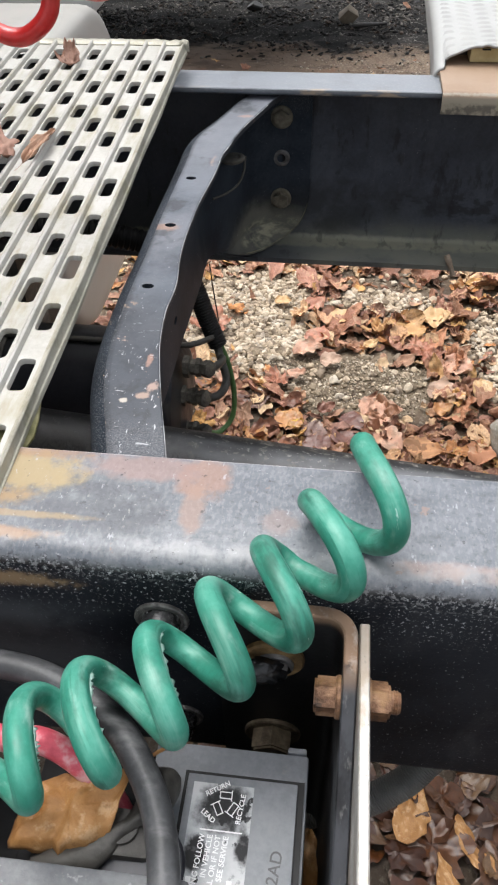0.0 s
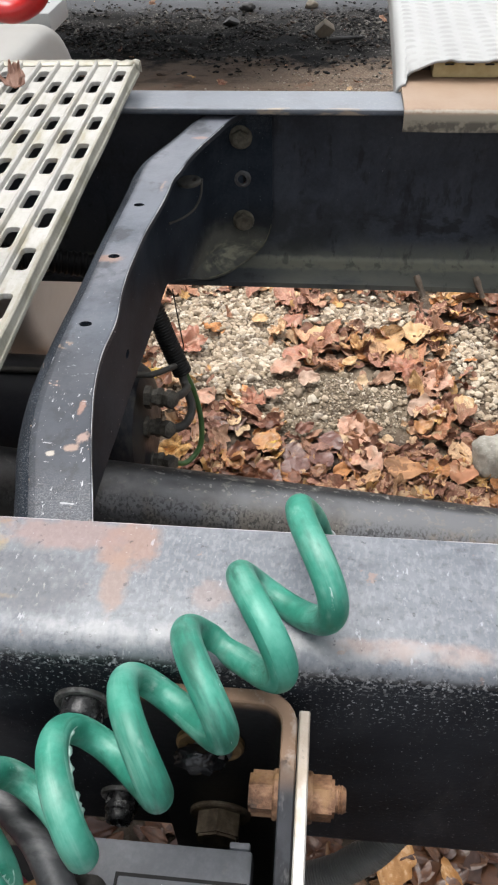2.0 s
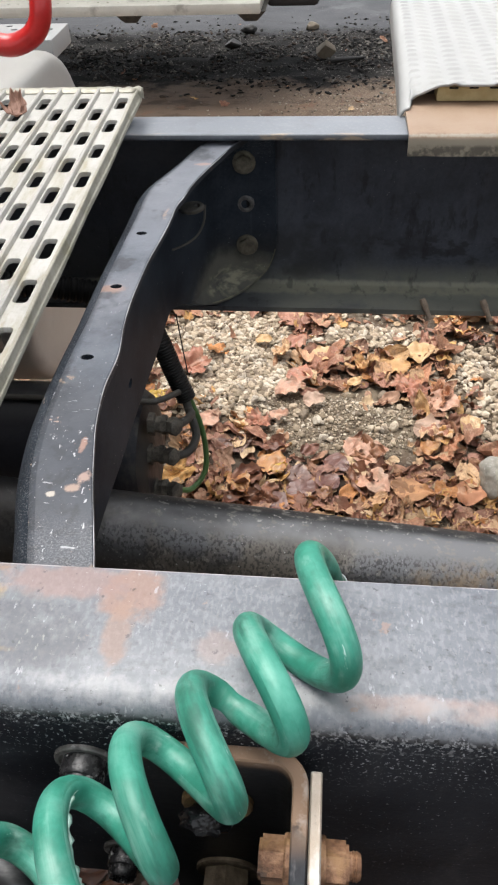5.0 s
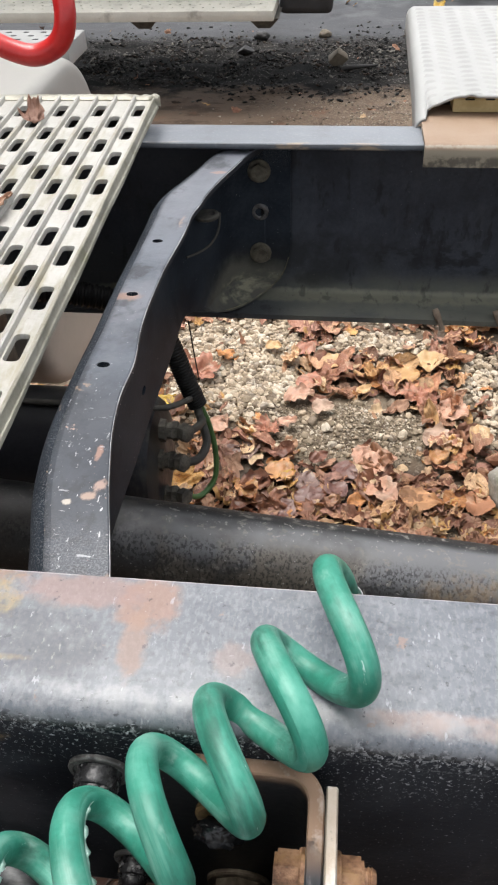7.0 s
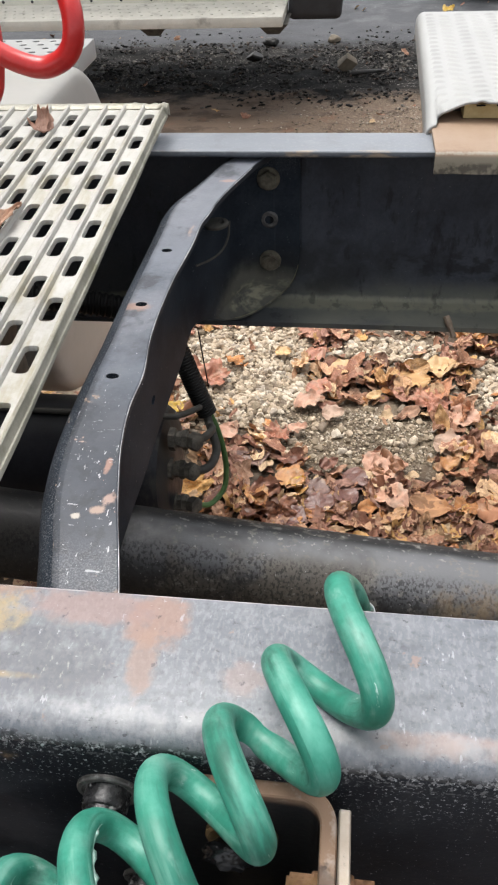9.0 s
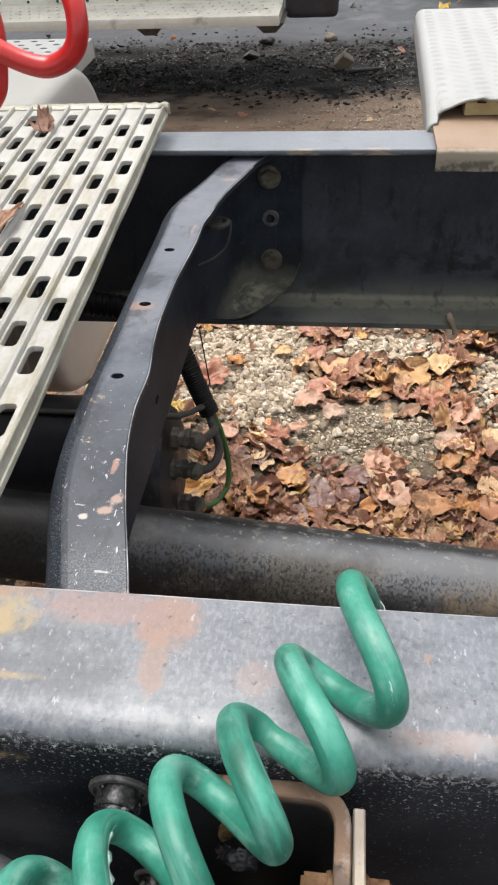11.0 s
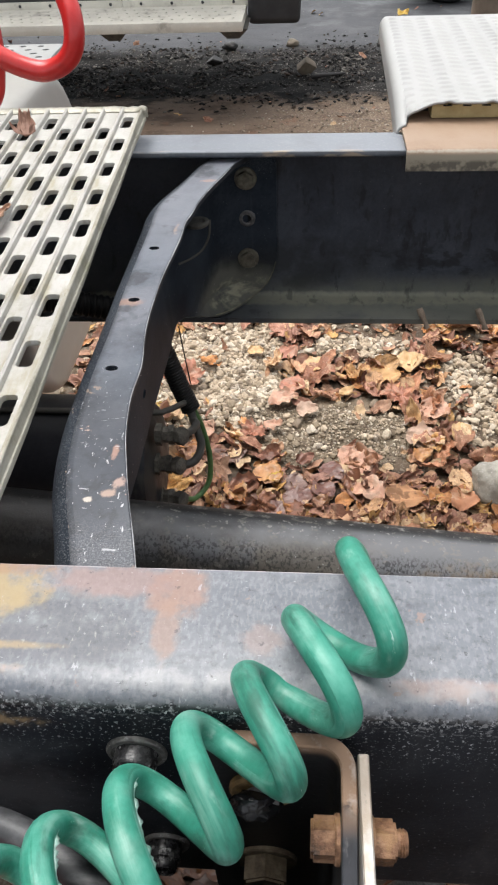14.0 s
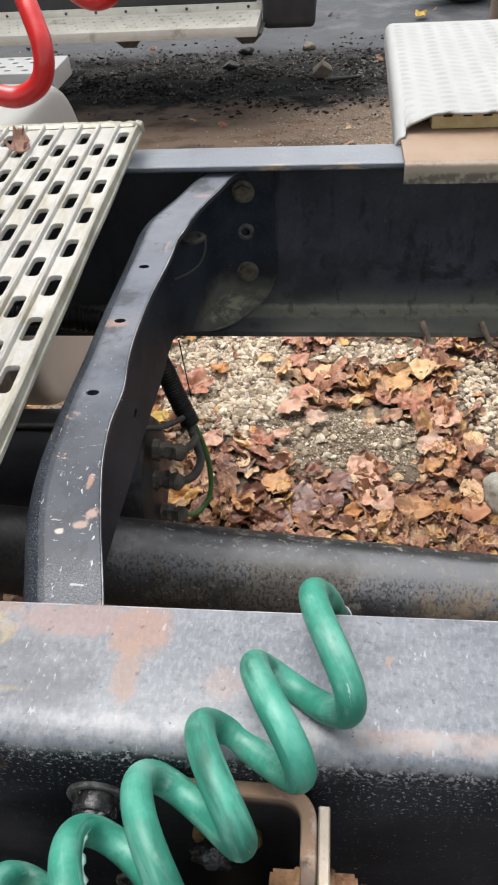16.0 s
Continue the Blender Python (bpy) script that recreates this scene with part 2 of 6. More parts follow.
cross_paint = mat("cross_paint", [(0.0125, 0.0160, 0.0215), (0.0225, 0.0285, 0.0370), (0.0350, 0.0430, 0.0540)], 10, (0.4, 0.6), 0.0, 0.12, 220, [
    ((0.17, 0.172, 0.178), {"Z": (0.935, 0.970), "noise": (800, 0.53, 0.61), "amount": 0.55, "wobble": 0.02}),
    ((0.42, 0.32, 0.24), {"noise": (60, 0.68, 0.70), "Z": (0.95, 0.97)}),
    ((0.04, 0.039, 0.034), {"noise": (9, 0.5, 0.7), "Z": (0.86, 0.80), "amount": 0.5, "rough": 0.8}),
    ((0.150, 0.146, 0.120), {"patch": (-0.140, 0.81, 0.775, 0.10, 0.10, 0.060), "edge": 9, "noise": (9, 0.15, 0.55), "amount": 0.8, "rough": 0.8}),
    # hem dust, coloured extra pale for the light that catches it
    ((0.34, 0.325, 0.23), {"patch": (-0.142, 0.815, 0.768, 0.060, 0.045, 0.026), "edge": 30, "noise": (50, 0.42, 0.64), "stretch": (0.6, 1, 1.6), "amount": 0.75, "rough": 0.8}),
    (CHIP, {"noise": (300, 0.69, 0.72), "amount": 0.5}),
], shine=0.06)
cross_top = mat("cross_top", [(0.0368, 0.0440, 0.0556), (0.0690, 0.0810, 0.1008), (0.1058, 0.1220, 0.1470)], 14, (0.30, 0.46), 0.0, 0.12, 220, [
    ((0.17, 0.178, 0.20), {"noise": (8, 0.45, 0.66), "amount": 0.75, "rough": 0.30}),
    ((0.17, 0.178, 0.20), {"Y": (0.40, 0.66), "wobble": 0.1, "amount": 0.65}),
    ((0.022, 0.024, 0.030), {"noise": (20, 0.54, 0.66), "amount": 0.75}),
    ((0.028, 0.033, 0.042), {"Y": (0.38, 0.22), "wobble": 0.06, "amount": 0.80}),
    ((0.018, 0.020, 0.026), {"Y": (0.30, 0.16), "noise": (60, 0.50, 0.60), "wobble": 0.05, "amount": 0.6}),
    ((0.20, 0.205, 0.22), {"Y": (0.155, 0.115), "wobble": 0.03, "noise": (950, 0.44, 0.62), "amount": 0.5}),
    # rolled edge coloured dark: intact black paint plus the shade on its left-facing side
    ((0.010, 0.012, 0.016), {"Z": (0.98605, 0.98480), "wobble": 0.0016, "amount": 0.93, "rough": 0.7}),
    ((0.17, 0.172, 0.178), {"Z": (0.9861, 0.9850), "Y": (0.62, 0.34), "noise": (720, 0.53, 0.61), "wobble": 0.0012, "amount": 0.5}),
    ((0.30, 0.18, 0.13), {"patch": (-0.206, 0.428, 0.984, 0.016, 0.008, 0.03), "edge": 120, "amount": 0.75}),
    ((0.34, 0.20, 0.15), {"patch": (-0.177, 0.210, 0.986, 0.0030, 0.0085, 0.02), "edge": 260, "amount": 0.8}),
    ((0.40, 0.28, 0.23), {"patch": (-0.167, 0.176, 0.986, 0.0050, 0.0060, 0.02), "edge": 260, "amount": 0.8}),
    ((0.38, 0.27, 0.21), {"patch": (-0.173, 0.166, 0.986, 0.0060, 0.0045, 0.02), "edge": 260, "amount": 0.8}),
    ((0.50, 0.45, 0.38), {"patch": (-0.187, 0.160, 0.986, 0.0035, 0.0030, 0.02), "edge": 260, "amount": 0.8}),
    ((0.60, 0.47, 0.30), {"patch": (-0.199, 0.130, 0.978, 0.0045, 0.0095, 0.02), "edge": 240}),
    ((0.36, 0.25, 0.17), {"patch": (-0.213, 0.288, 0.980, 0.0080, 0.0060, 0.02), "edge": 200, "noise": (180, 0.45, 0.55), "amount": 0.8}),
    ((0.36, 0.22, 0.17), {"patch": (-0.159, 0.722, 0.986, 0.0110, 0.0050, 0.02), "edge": 220, "amount": 0.6}),
    ((0.34, 0.24, 0.20), {"patch": (-0.181, 0.585, 0.984, 0.0040, 0.0140, 0.02), "edge": 260, "noise": (160, 0.42, 0.55), "amount": 0.7}),
    ((0.58, 0.59, 0.61), {"noise": (110, 0.645, 0.675), "stretch": (0.5, 2.2, 1), "Y": (0.34, 0.2), "wobble": 0.1, "amount": 0.5}),
    ((0.34, 0.24, 0.20), {"noise": (70, 0.665, 0.685), "Y": (0.36, 0.22), "wobble": 0.1}),
    ((0.36, 0.23, 0.16), {"patch": (-0.134, 0.095, 0.986, 0.010, 0.014, 0.03), "edge": 90, "amount": 0.8}),
    ((0.50, 0.51, 0.53), {"noise": (110, 0.65, 0.68), "stretch": (2.2, 0.8, 1), "Y": (0.34, 0.2), "wobble": 0.1, "amount": 0.8}),
    ((0.62, 0.63, 0.64), {"noise": (210, 0.67, 0.70), "stretch": (2.5, 1, 1), "Y": (0.55, 0.25), "wobble": 0.1}),
], shine=0.45)
foot_highlight_dust = mat("foot_highlight_dust", [(0.0752, 0.0722, 0.0546), (0.1505, 0.1429, 0.0948), (0.2860, 0.2678, 0.1652)], 24, (0.6, 0.85), 0, 0.2, 200)
stud_brown = mat("stud_brown", [(0.19, 0.145, 0.105), (0.34, 0.265, 0.195)], 60, (0.6, 0.8), 0.1, 0.3, 240)
edge_metal = mat("edge_metal", [(0.22, 0.22, 0.23), (0.55, 0.55, 0.56)], 40, (0.3, 0.5), 0.4, 0.1)
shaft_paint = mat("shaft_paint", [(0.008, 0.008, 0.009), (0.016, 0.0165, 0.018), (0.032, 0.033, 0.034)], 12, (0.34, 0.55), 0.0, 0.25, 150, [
    # lighter grey band along the tube paints in its sheen
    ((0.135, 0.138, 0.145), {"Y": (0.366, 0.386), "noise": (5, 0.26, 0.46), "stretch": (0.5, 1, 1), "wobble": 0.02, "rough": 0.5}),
    # upper edge coloured dark beside the painted sheen
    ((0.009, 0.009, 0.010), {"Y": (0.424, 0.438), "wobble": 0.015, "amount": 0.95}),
    ((0.15, 0.130, 0.10), {"Y": (0.415, 0.385), "noise": (9, 0.40, 0.60), "wobble": 0.03, "amount": 0.8, "rough": 0.75}),
    ((0.19, 0.18, 0.16), {"noise": (90, 0.57, 0.63), "stretch": (0.7, 1, 1), "amount": 0.6, "rough": 0.75}),
    ((0.005, 0.005, 0.0055), {"Y": (0.405, 0.385), "noise": (230, 0.48, 0.58), "stretch": (1.2, 1, 0.8), "wobble": 0.03, "amount": 0.75}),
    ((0.020, 0.020, 0.021), {"noise": (9, 0.50, 0.70), "amount": 0.45}),
    ((0.32, 0.31, 0.29), {"Y": (0.405, 0.425), "noise": (110, 0.60, 0.65), "wobble": 0.02, "amount": 0.7}),
    ((0.35, 0.35, 0.34), {"noise": (260, 0.66, 0.70)}),
    # left end blackened in colour for the shade under the deck plate
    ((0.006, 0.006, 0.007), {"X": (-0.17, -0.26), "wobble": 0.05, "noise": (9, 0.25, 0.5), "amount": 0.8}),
    ((0.22, 0.155, 0.09), {"patch": (0.20, 0.375, 0.60, 0.085, 0.03, 0.07), "edge": 22, "noise": (60, 0.35, 0.6), "amount": 0.6, "rough": 0.75}),
], shine=0.55)
tank_paint = mat("tank_paint", [(0.0120, 0.0120, 0.0150), (0.0240, 0.0255, 0.0300)], 8, (0.25, 0.45), 0.0, 0.06, 200, [
    ((0.0375, 0.035, 0.03), {"noise": (18, 0.6, 0.7), "amount": 0.6, "rough": 0.75}),
    ((0.065, 0.061, 0.052), {"X": (-0.05, -0.01), "noise": (30, 0.44, 0.62), "stretch": (1, 1, 0.35), "wobble": 0.02, "amount": 0.6, "rough": 0.8}),
    # bluish strip on top: reflected sky given as colour
    ((0.0425, 0.044, 0.0475), {"Z": (0.09, 0.10), "amount": 0.8, "wobble": 0.01})], shine=0.2)
dark_fitting = mat("dark_fitting", [(0.0483, 0.0483, 0.0450), (0.1126, 0.1046, 0.0885)], 50, (0.5, 0.75), 0.2, 0.2)
grimy_brass = mat("grimy_brass", [(0.045, 0.041, 0.034), (0.085, 0.078, 0.064), (0.15, 0.138, 0.115)], 60, (0.55, 0.8), 0.2, 0.3, 240, [((0.05, 0.045, 0.04), {"noise": (45, 0.52, 0.64), "amount": 0.7})])
dusty_hose = mat("dusty_hose", [(0.034, 0.032, 0.028), (0.072, 0.068, 0.058)], 30, (0.55, 0.75))
green_wire = mat("green_wire", [(0.050, 0.120, 0.032), (0.090, 0.185, 0.055)], 30, (0.4, 0.6))
black_plastic = mat("black_plastic", [(0.0042, 0.0042, 0.0042), (0.0084, 0.0084, 0.0084)], 20, (0.45, 0.6), shine=0.3)
cable_rubber = mat("cable_rubber", [(0.026, 0.027, 0.029), (0.062, 0.064, 0.068), (0.12, 0.122, 0.126)], 22, (0.42, 0.58), 0, 0.1, 200, [((0.22, 0.22, 0.22), {"noise": (36, 0.56, 0.72), "stretch": (0.5, 1.4, 1), "amount": 0.5})])
wet_black = mat("wet_black", [(0.006, 0.006, 0.0065), (0.012, 0.012, 0.013)], 60, (0.10, 0.2), 0, 0.4, 120)
boot_rubber = mat("boot_rubber", [(0.03, 0.0276, 0.024), (0.06, 0.0564, 0.0504), (0.09, 0.084, 0.075)], 40, (0.45, 0.65), 0, 0.25, 160)
bar_grey = mat("bar_grey", [(0.085, 0.09, 0.098), (0.12, 0.126, 0.135), (0.16, 0.166, 0.175)], 25, (0.4, 0.6), 0, 0.15, 200, [((0.34, 0.34, 0.34), {"noise": (120, 0.62, 0.68), "amount": 0.6}), ((0.04, 0.04, 0.042), {"noise": (24, 0.58, 0.66), "amount": 0.6})])
cap_grey = mat("cap_grey", [(0.0248, 0.0261, 0.0350), (0.0383, 0.0405, 0.0525)], 20, (0.35, 0.5), 0, 0.08)
ochre_rust = mat("ochre_rust", [(0.085, 0.050, 0.020), (0.19, 0.115, 0.045), (0.32, 0.21, 0.095)], 70, (0.55, 0.8), 0.1, 0.4, 240)
olive_bolt = mat("olive_bolt", [(0.050, 0.037, 0.023), (0.112, 0.085, 0.055), (0.20, 0.158, 0.105)], 70, (0.55, 0.8), 0.1, 0.4, 240)
conduit_grey = mat("conduit_grey", [(0.0700, 0.0700, 0.0675), (0.1260, 0.1232, 0.1134)], 30, (0.45, 0.6))
red_wire = mat("red_wire", [(0.42, 0.045, 0.07), (0.62, 0.10, 0.14), (0.7, 0.45, 0.45)], 45, (0.35, 0.5))
deck_paint = mat("deck_paint", [(0.350, 0.338, 0.298), (0.436, 0.424, 0.388), (0.470, 0.463, 0.434)], 9, (0.38, 0.58), 0.0, 0.12, 240, [
    ((0.255, 0.215, 0.105), {"noise": (13, 0.47, 0.66), "stretch": (2.4, 0.5, 1), "amount": 0.65, "rough": 0.7}),
    ((0.24, 0.20, 0.11), {"noise": (30, 0.54, 0.72), "stretch": (1.6, 0.5, 1), "Z": (0.002, 0.0005), "wobble": 0.0005, "amount": 0.55, "rough": 0.75}),
    ((0.2673, 0.2376, 0.1426), {"noise": (60, 0.64, 0.74), "amount": 0.4}),
    ((0.1663, 0.1604, 0.1485), {"noise": (260, 0.69, 0.74), "amount": 0.5})])
clip_stain = mat("clip_stain", [(0.10, 0.095, 0.03), (0.22, 0.20, 0.085), (0.33, 0.30, 0.17)], 40, (0.5, 0.7), 0, 0.2, 220)
deck_edge = mat("deck_edge", [(0.2344, 0.2254, 0.1745), (0.3348, 0.3187, 0.2567), (0.4018, 0.3847, 0.3234)], 14, (0.38, 0.55), 0.2, 0.12, 240, [
    ((0.1841, 0.173, 0.09486), {"noise": (24, 0.52, 0.68), "amount": 0.6})])
hose_green = mat("hose_green", [(0.0200, 0.165, 0.112), (0.036, 0.245, 0.172), (0.088, 0.325, 0.245)], 26, (0.36, 0.56), 0.0, 0.12, 160, [
    ((0.20, 0.38, 0.31), {"noise": (38, 0.50, 0.72), "amount": 0.45, "rough": 0.45}),
    ((0.30, 0.50, 0.42), {"noise": (150, 0.50, 0.74), "stretch": (0.10, 1, 1), "amount": 0.35, "rough": 0.5}),
    ((0.010, 0.085, 0.055), {"noise": (260, 0.58, 0.70), "stretch": (0.08, 1, 1), "amount": 0.40, "rough": 0.55}),
    ((0.012, 0.070, 0.046), {"noise": (45, 0.52, 0.68), "stretch": (0.35, 1, 1), "amount": 0.7, "rough": 0.6}),
    ((0.46, 0.60, 0.54), {"noise": (60, 0.58, 0.76), "stretch": (0.45, 1, 1), "amount": 0.45, "rough": 0.6}),
    ((0.62, 0.74, 0.70), {"noise": (150, 0.68, 0.72), "stretch": (0.35, 1, 1), "amount": 0.7, "rough": 0.6})], coat=0.05, sss=0.06, space="UV")
torn_green = mat("torn_green", [(0.30, 0.50, 0.42), (0.50, 0.66, 0.60)], 90, (0.4, 0.6), 0, 0)
hose_red = mat("hose_red", [(0.42, 0.012, 0.012), (0.55, 0.022, 0.020), (0.62, 0.05, 0.045)], 14, (0.25, 0.38), 0.0, 0.04, 120, coat=0.2, sss=0.1)
steel_spring = mat("steel_spring", [(0.45, 0.45, 0.45), (0.6, 0.6, 0.6)], 40, (0.25, 0.4), 0.9)
rusty_bolt = mat("rusty_bolt", [(0.0672, 0.0360, 0.0197), (0.1820, 0.0938, 0.0512), (0.3220, 0.1812, 0.1025), (0.4480, 0.2750, 0.1640)], 45, (0.4, 0.65), 0.3, 0.4, 300, [((0.34, 0.20, 0.09), {"noise": (60, 0.54, 0.66), "amount": 0.6}), ((0.03, 0.022, 0.018), {"noise": (80, 0.58, 0.66), "amount": 0.7})])
dark_bolt = mat("dark_bolt", [(0.085, 0.075, 0.056), (0.205, 0.185, 0.140)], 90, (0.5, 0.7), 0.3, 0.3, 300)
bolt_black = mat("bolt_black", [(0.008, 0.008, 0.009), (0.02, 0.02, 0.021), (0.05, 0.05, 0.05)], 50, (0.18, 0.36), 0, 0.35, 200, [((0.34, 0.34, 0.33), {"noise": (160, 0.60, 0.66), "stretch": (0.5, 1, 1), "amount": 0.7})])
collar_steel = mat("collar_steel", [(0.075, 0.073, 0.068), (0.15, 0.147, 0.138), (0.27, 0.265, 0.25)], 40, (0.3, 0.5), 0.3, 0.25, 260, [((0.42, 0.42, 0.42), {"noise": (170, 0.57, 0.64), "amount": 0.7}), ((0.02, 0.02, 0.02), {"noise": (60, 0.56, 0.66), "amount": 0.7})])
dull_bolt = mat("dull_bolt", [(0.07, 0.07, 0.07), (0.224, 0.217, 0.21)], 70, (0.4, 0.6), 0.4, 0.25, 300)
bracket_paint = mat("bracket_paint", [(0.0045, 0.0045, 0.005), (0.011, 0.011, 0.012)], 14, (0.3, 0.5), 0.0, 0.1, 220, [
    ((0.055, 0.058, 0.066), {"Y": (-0.030, -0.055), "X": (-0.02, -0.012), "noise": (30, 0.36, 0.6), "stretch": (1, 0.4, 1), "wobble": 0.02, "amount": 0.9, "rough": 0.45}),
    ((0.18, 0.175, 0.17), {"Y": (-0.030, -0.055), "X": (-0.02, -0.012), "noise": (75, 0.56, 0.66), "stretch": (1.5, 0.4, 1), "amount": 0.6}),
    ((0.27, 0.175, 0.115), {"Z": (0.962, 0.972), "wobble": 0.006, "rough": 0.7}),
    ((0.50, 0.43, 0.38), {"Z": (0.966, 0.974), "wobble": 0.004, "noise": (60, 0.48, 0.62), "amount": 0.7}),
    ((0.012, 0.016, 0.022), {"Z": (0.966, 0.974), "wobble": 0.004, "noise": (28, 0.56, 0.62)}),
    (CHIP, {"noise": (300, 0.72, 0.76), "amount": 0.6})], shine=0.35)
aluminium = mat("aluminium", [(0.3468, 0.3213, 0.2858), (0.4480, 0.4284, 0.3973), (0.5202, 0.5069, 0.4809)], 60, (0.35, 0.55), 0.35, 0.25, 260, [
    ((0.26, 0.20, 0.14), {"noise": (30, 0.48, 0.60), "stretch": (1, 0.5, 1), "amount": 0.7}), ((0.16, 0.14, 0.12), {"noise": (120, 0.62, 0.68), "amount": 0.6})])
battery_grey = mat("battery_grey", [(0.118, 0.127, 0.142), (0.170, 0.181, 0.199), (0.226, 0.236, 0.252)], 12, (0.42, 0.6), 0.0, 0.08, 240, [
    ((0.264, 0.253, 0.231), {"noise": (40, 0.64, 0.78), "amount": 0.5})])
emboss_grey = mat("emboss_grey", [(0.055, 0.057, 0.06), (0.09, 0.092, 0.096)], 40, (0.45, 0.6), 0, 0.05)
battery_black = mat("battery_black", [(0.006, 0.006, 0.0066), (0.0108, 0.0108, 0.012)], 18, (0.35, 0.5), shine=0.15)
label_film = mat("label_film", [(0.33, 0.345, 0.36), (0.42, 0.435, 0.45), (0.50, 0.51, 0.52)], 20, (0.4, 0.55), 0, 0.05, 200, [
    ((0.012, 0.0125, 0.014), {"patch": (-0.0760, -0.090, 0.874, 0.0185, 0.0175, 0.02), "edge": 60, "rough": 0.5}),
    ((0.012, 0.0125, 0.014), {"patch": (-0.0920, -0.118, 0.874, 0.0075, 0.011, 0.02), "edge": 90, "rough": 0.5}),
    ((0.014, 0.0145, 0.016), {"patch": (-0.0625, -0.112, 0.874, 0.0050, 0.012, 0.02), "edge": 110, "rough": 0.5}),
    ((0.014, 0.0145, 0.016), {"noise": (60, 0.60, 0.63), "rough": 0.5}),
    ((0.10, 0.10, 0.105), {"noise": (150, 0.56, 0.66), "amount": 0.5})], shine=0.2)
label_ink = mat("label_ink", [(0.70, 0.71, 0.72), (0.8, 0.8, 0.8)], 60, (0.4, 0.5), 0, 0)
white_paint = mat("white_paint", [(0.325, 0.327, 0.316), (0.362, 0.364, 0.353)], 10, (0.42, 0.55), 0.0, 0.06, 180, [
    ((0.352, 0.352, 0.3256), {"noise": (14, 0.60, 0.76), "amount": 0.5})])
tank_white = mat("tank_white", [(0.3689, 0.3556, 0.3244), (0.4284, 0.4140, 0.3859)], 5, (0.3, 0.45), 0.0, 0.04, 120, [
    ((0.2677, 0.2558, 0.2321), {"noise": (7, 0.55, 0.72), "amount": 0.5}),
    ((0.119, 0.0714, 0.0357), {"Z": (-0.22, -0.30), "wobble": 0.1, "noise": (10, 0.35, 0.55), "amount": 0.8})])
cardboard = mat("cardboard", [(0.225, 0.146, 0.095), (0.275, 0.186, 0.124), (0.310, 0.224, 0.157)], 9, (0.45, 0.65), 0, 0.10, 200, [
    ((0.215, 0.190, 0.140), {"Z": (1.004, 0.998), "wobble": 0.003, "amount": 0.9}),
    ((0.40, 0.36, 0.29), {"patch": (0.29, 0.7665, 1.0040, 0.30, 0.0035, 0.0022), "edge": 300, "noise": (40, 0.30, 0.50), "stretch": (0.6, 1, 1), "amount": 0.75}),
    ((0.055, 0.046, 0.034), {"Z": (0.9955, 0.9905), "wobble": 0.003, "noise": (75, 0.40, 0.54), "stretch": (0.8, 1, 0.8), "amount": 0.8})])
foam_yellow = mat("foam_yellow", [(0.36, 0.275, 0.125), (0.47, 0.375, 0.195)], 40, (0.7, 0.9), 0, 0.4, 200)
step_white = mat("step_white", [(0.5521, 0.5300, 0.4612), (0.6811, 0.6539, 0.5725)], 6, (0.4, 0.6), 0.1, 0.1, 120, [
    ((0.2003, 0.1767, 0.1414), {"noise": (9, 0.55, 0.72), "amount": 0.6})])
truck_dark = mat("truck_dark", [(0.021, 0.0222, 0.024), (0.036, 0.0372, 0.0396)], 5, (0.35, 0.55), 0, 0.06, 60, [
    ((0.072, 0.072, 0.072), {"noise": (12, 0.6, 0.72), "amount": 0.6})])
rubber = mat("rubber", [(0.014, 0.014, 0.015), (0.028, 0.028, 0.03)], 12, (0.5, 0.7))
post_wood = mat("post_wood", [(0.12, 0.085, 0.06), (0.22, 0.165, 0.12)], 8, (0.7, 0.9), 0, 0.5, 60)
LEAVES = [tuple(q * k for q, k in zip(c, (1.16, 1.15, 1.06))) for c in [(0.20, 0.105, 0.072), (0.34, 0.168, 0.105), (0.46, 0.262, 0.165), (0.21, 0.096, 0.066), (0.56, 0.37, 0.235), (0.29, 0.137, 0.095), (0.40, 0.218, 0.150), (0.44, 0.262, 0.185), (0.58, 0.34, 0.135), (0.37, 0.190, 0.145), (0.25, 0.115, 0.078), (0.60, 0.43, 0.28), (0.48, 0.215, 0.085), (0.31, 0.165, 0.132)]]
VEINS = [((0.12, 0.06, 0.036), {"noise": (3.2, 0.54, 0.70), "amount": 0.45}), ((0.58, 0.42, 0.28), {"noise": (2.6, 0.56, 0.70), "stretch": (1, 1.6, 1), "amount": 0.45}), ((0.06, 0.032, 0.022), {"noise": (14, 0.63, 0.68), "amount": 0.6}), ((0.10, 0.05, 0.03), {"noise": (20, 0.48, 0.66), "stretch": (0.5, 1.5, 1), "amount": 0.45}), ((0.62, 0.48, 0.34), {"noise": (26, 0.54, 0.68), "stretch": (1.5, 0.6, 1), "amount": 0.4})]
leaf_mat = mat("leaf_brown", LEAVES, 3.0, (0.5, 0.75), 0, 0.55, 14, VEINS, per="object", shine=0.3)
FADED = [((0.06, 0.032, 0.02), {"noise": (60, 0.46, 0.72), "amount": 0.5}), ((0.46, 0.33, 0.22), {"noise": (55, 0.52, 0.74), "amount": 0.45})]
litter_mat = mat("litter_brown", [tuple(0.74 * q for q in c) for c in LEAVES], 50, (0.45, 0.7), 0, 0.5, 160, FADED, per="island", shine=0.3)
ochre_leaf = mat("ochre_leaf", [(0.42, 0.215, 0.10), (0.50, 0.29, 0.15), (0.26, 0.125, 0.070), (0.57, 0.37, 0.21), (0.44, 0.205, 0.110), (0.52, 0.31, 0.14), (0.33, 0.165, 0.10), (0.60, 0.42, 0.26)], 3.0, (0.45, 0.7), 0, 0.55, 14, VEINS, per="object", shine=0.3)
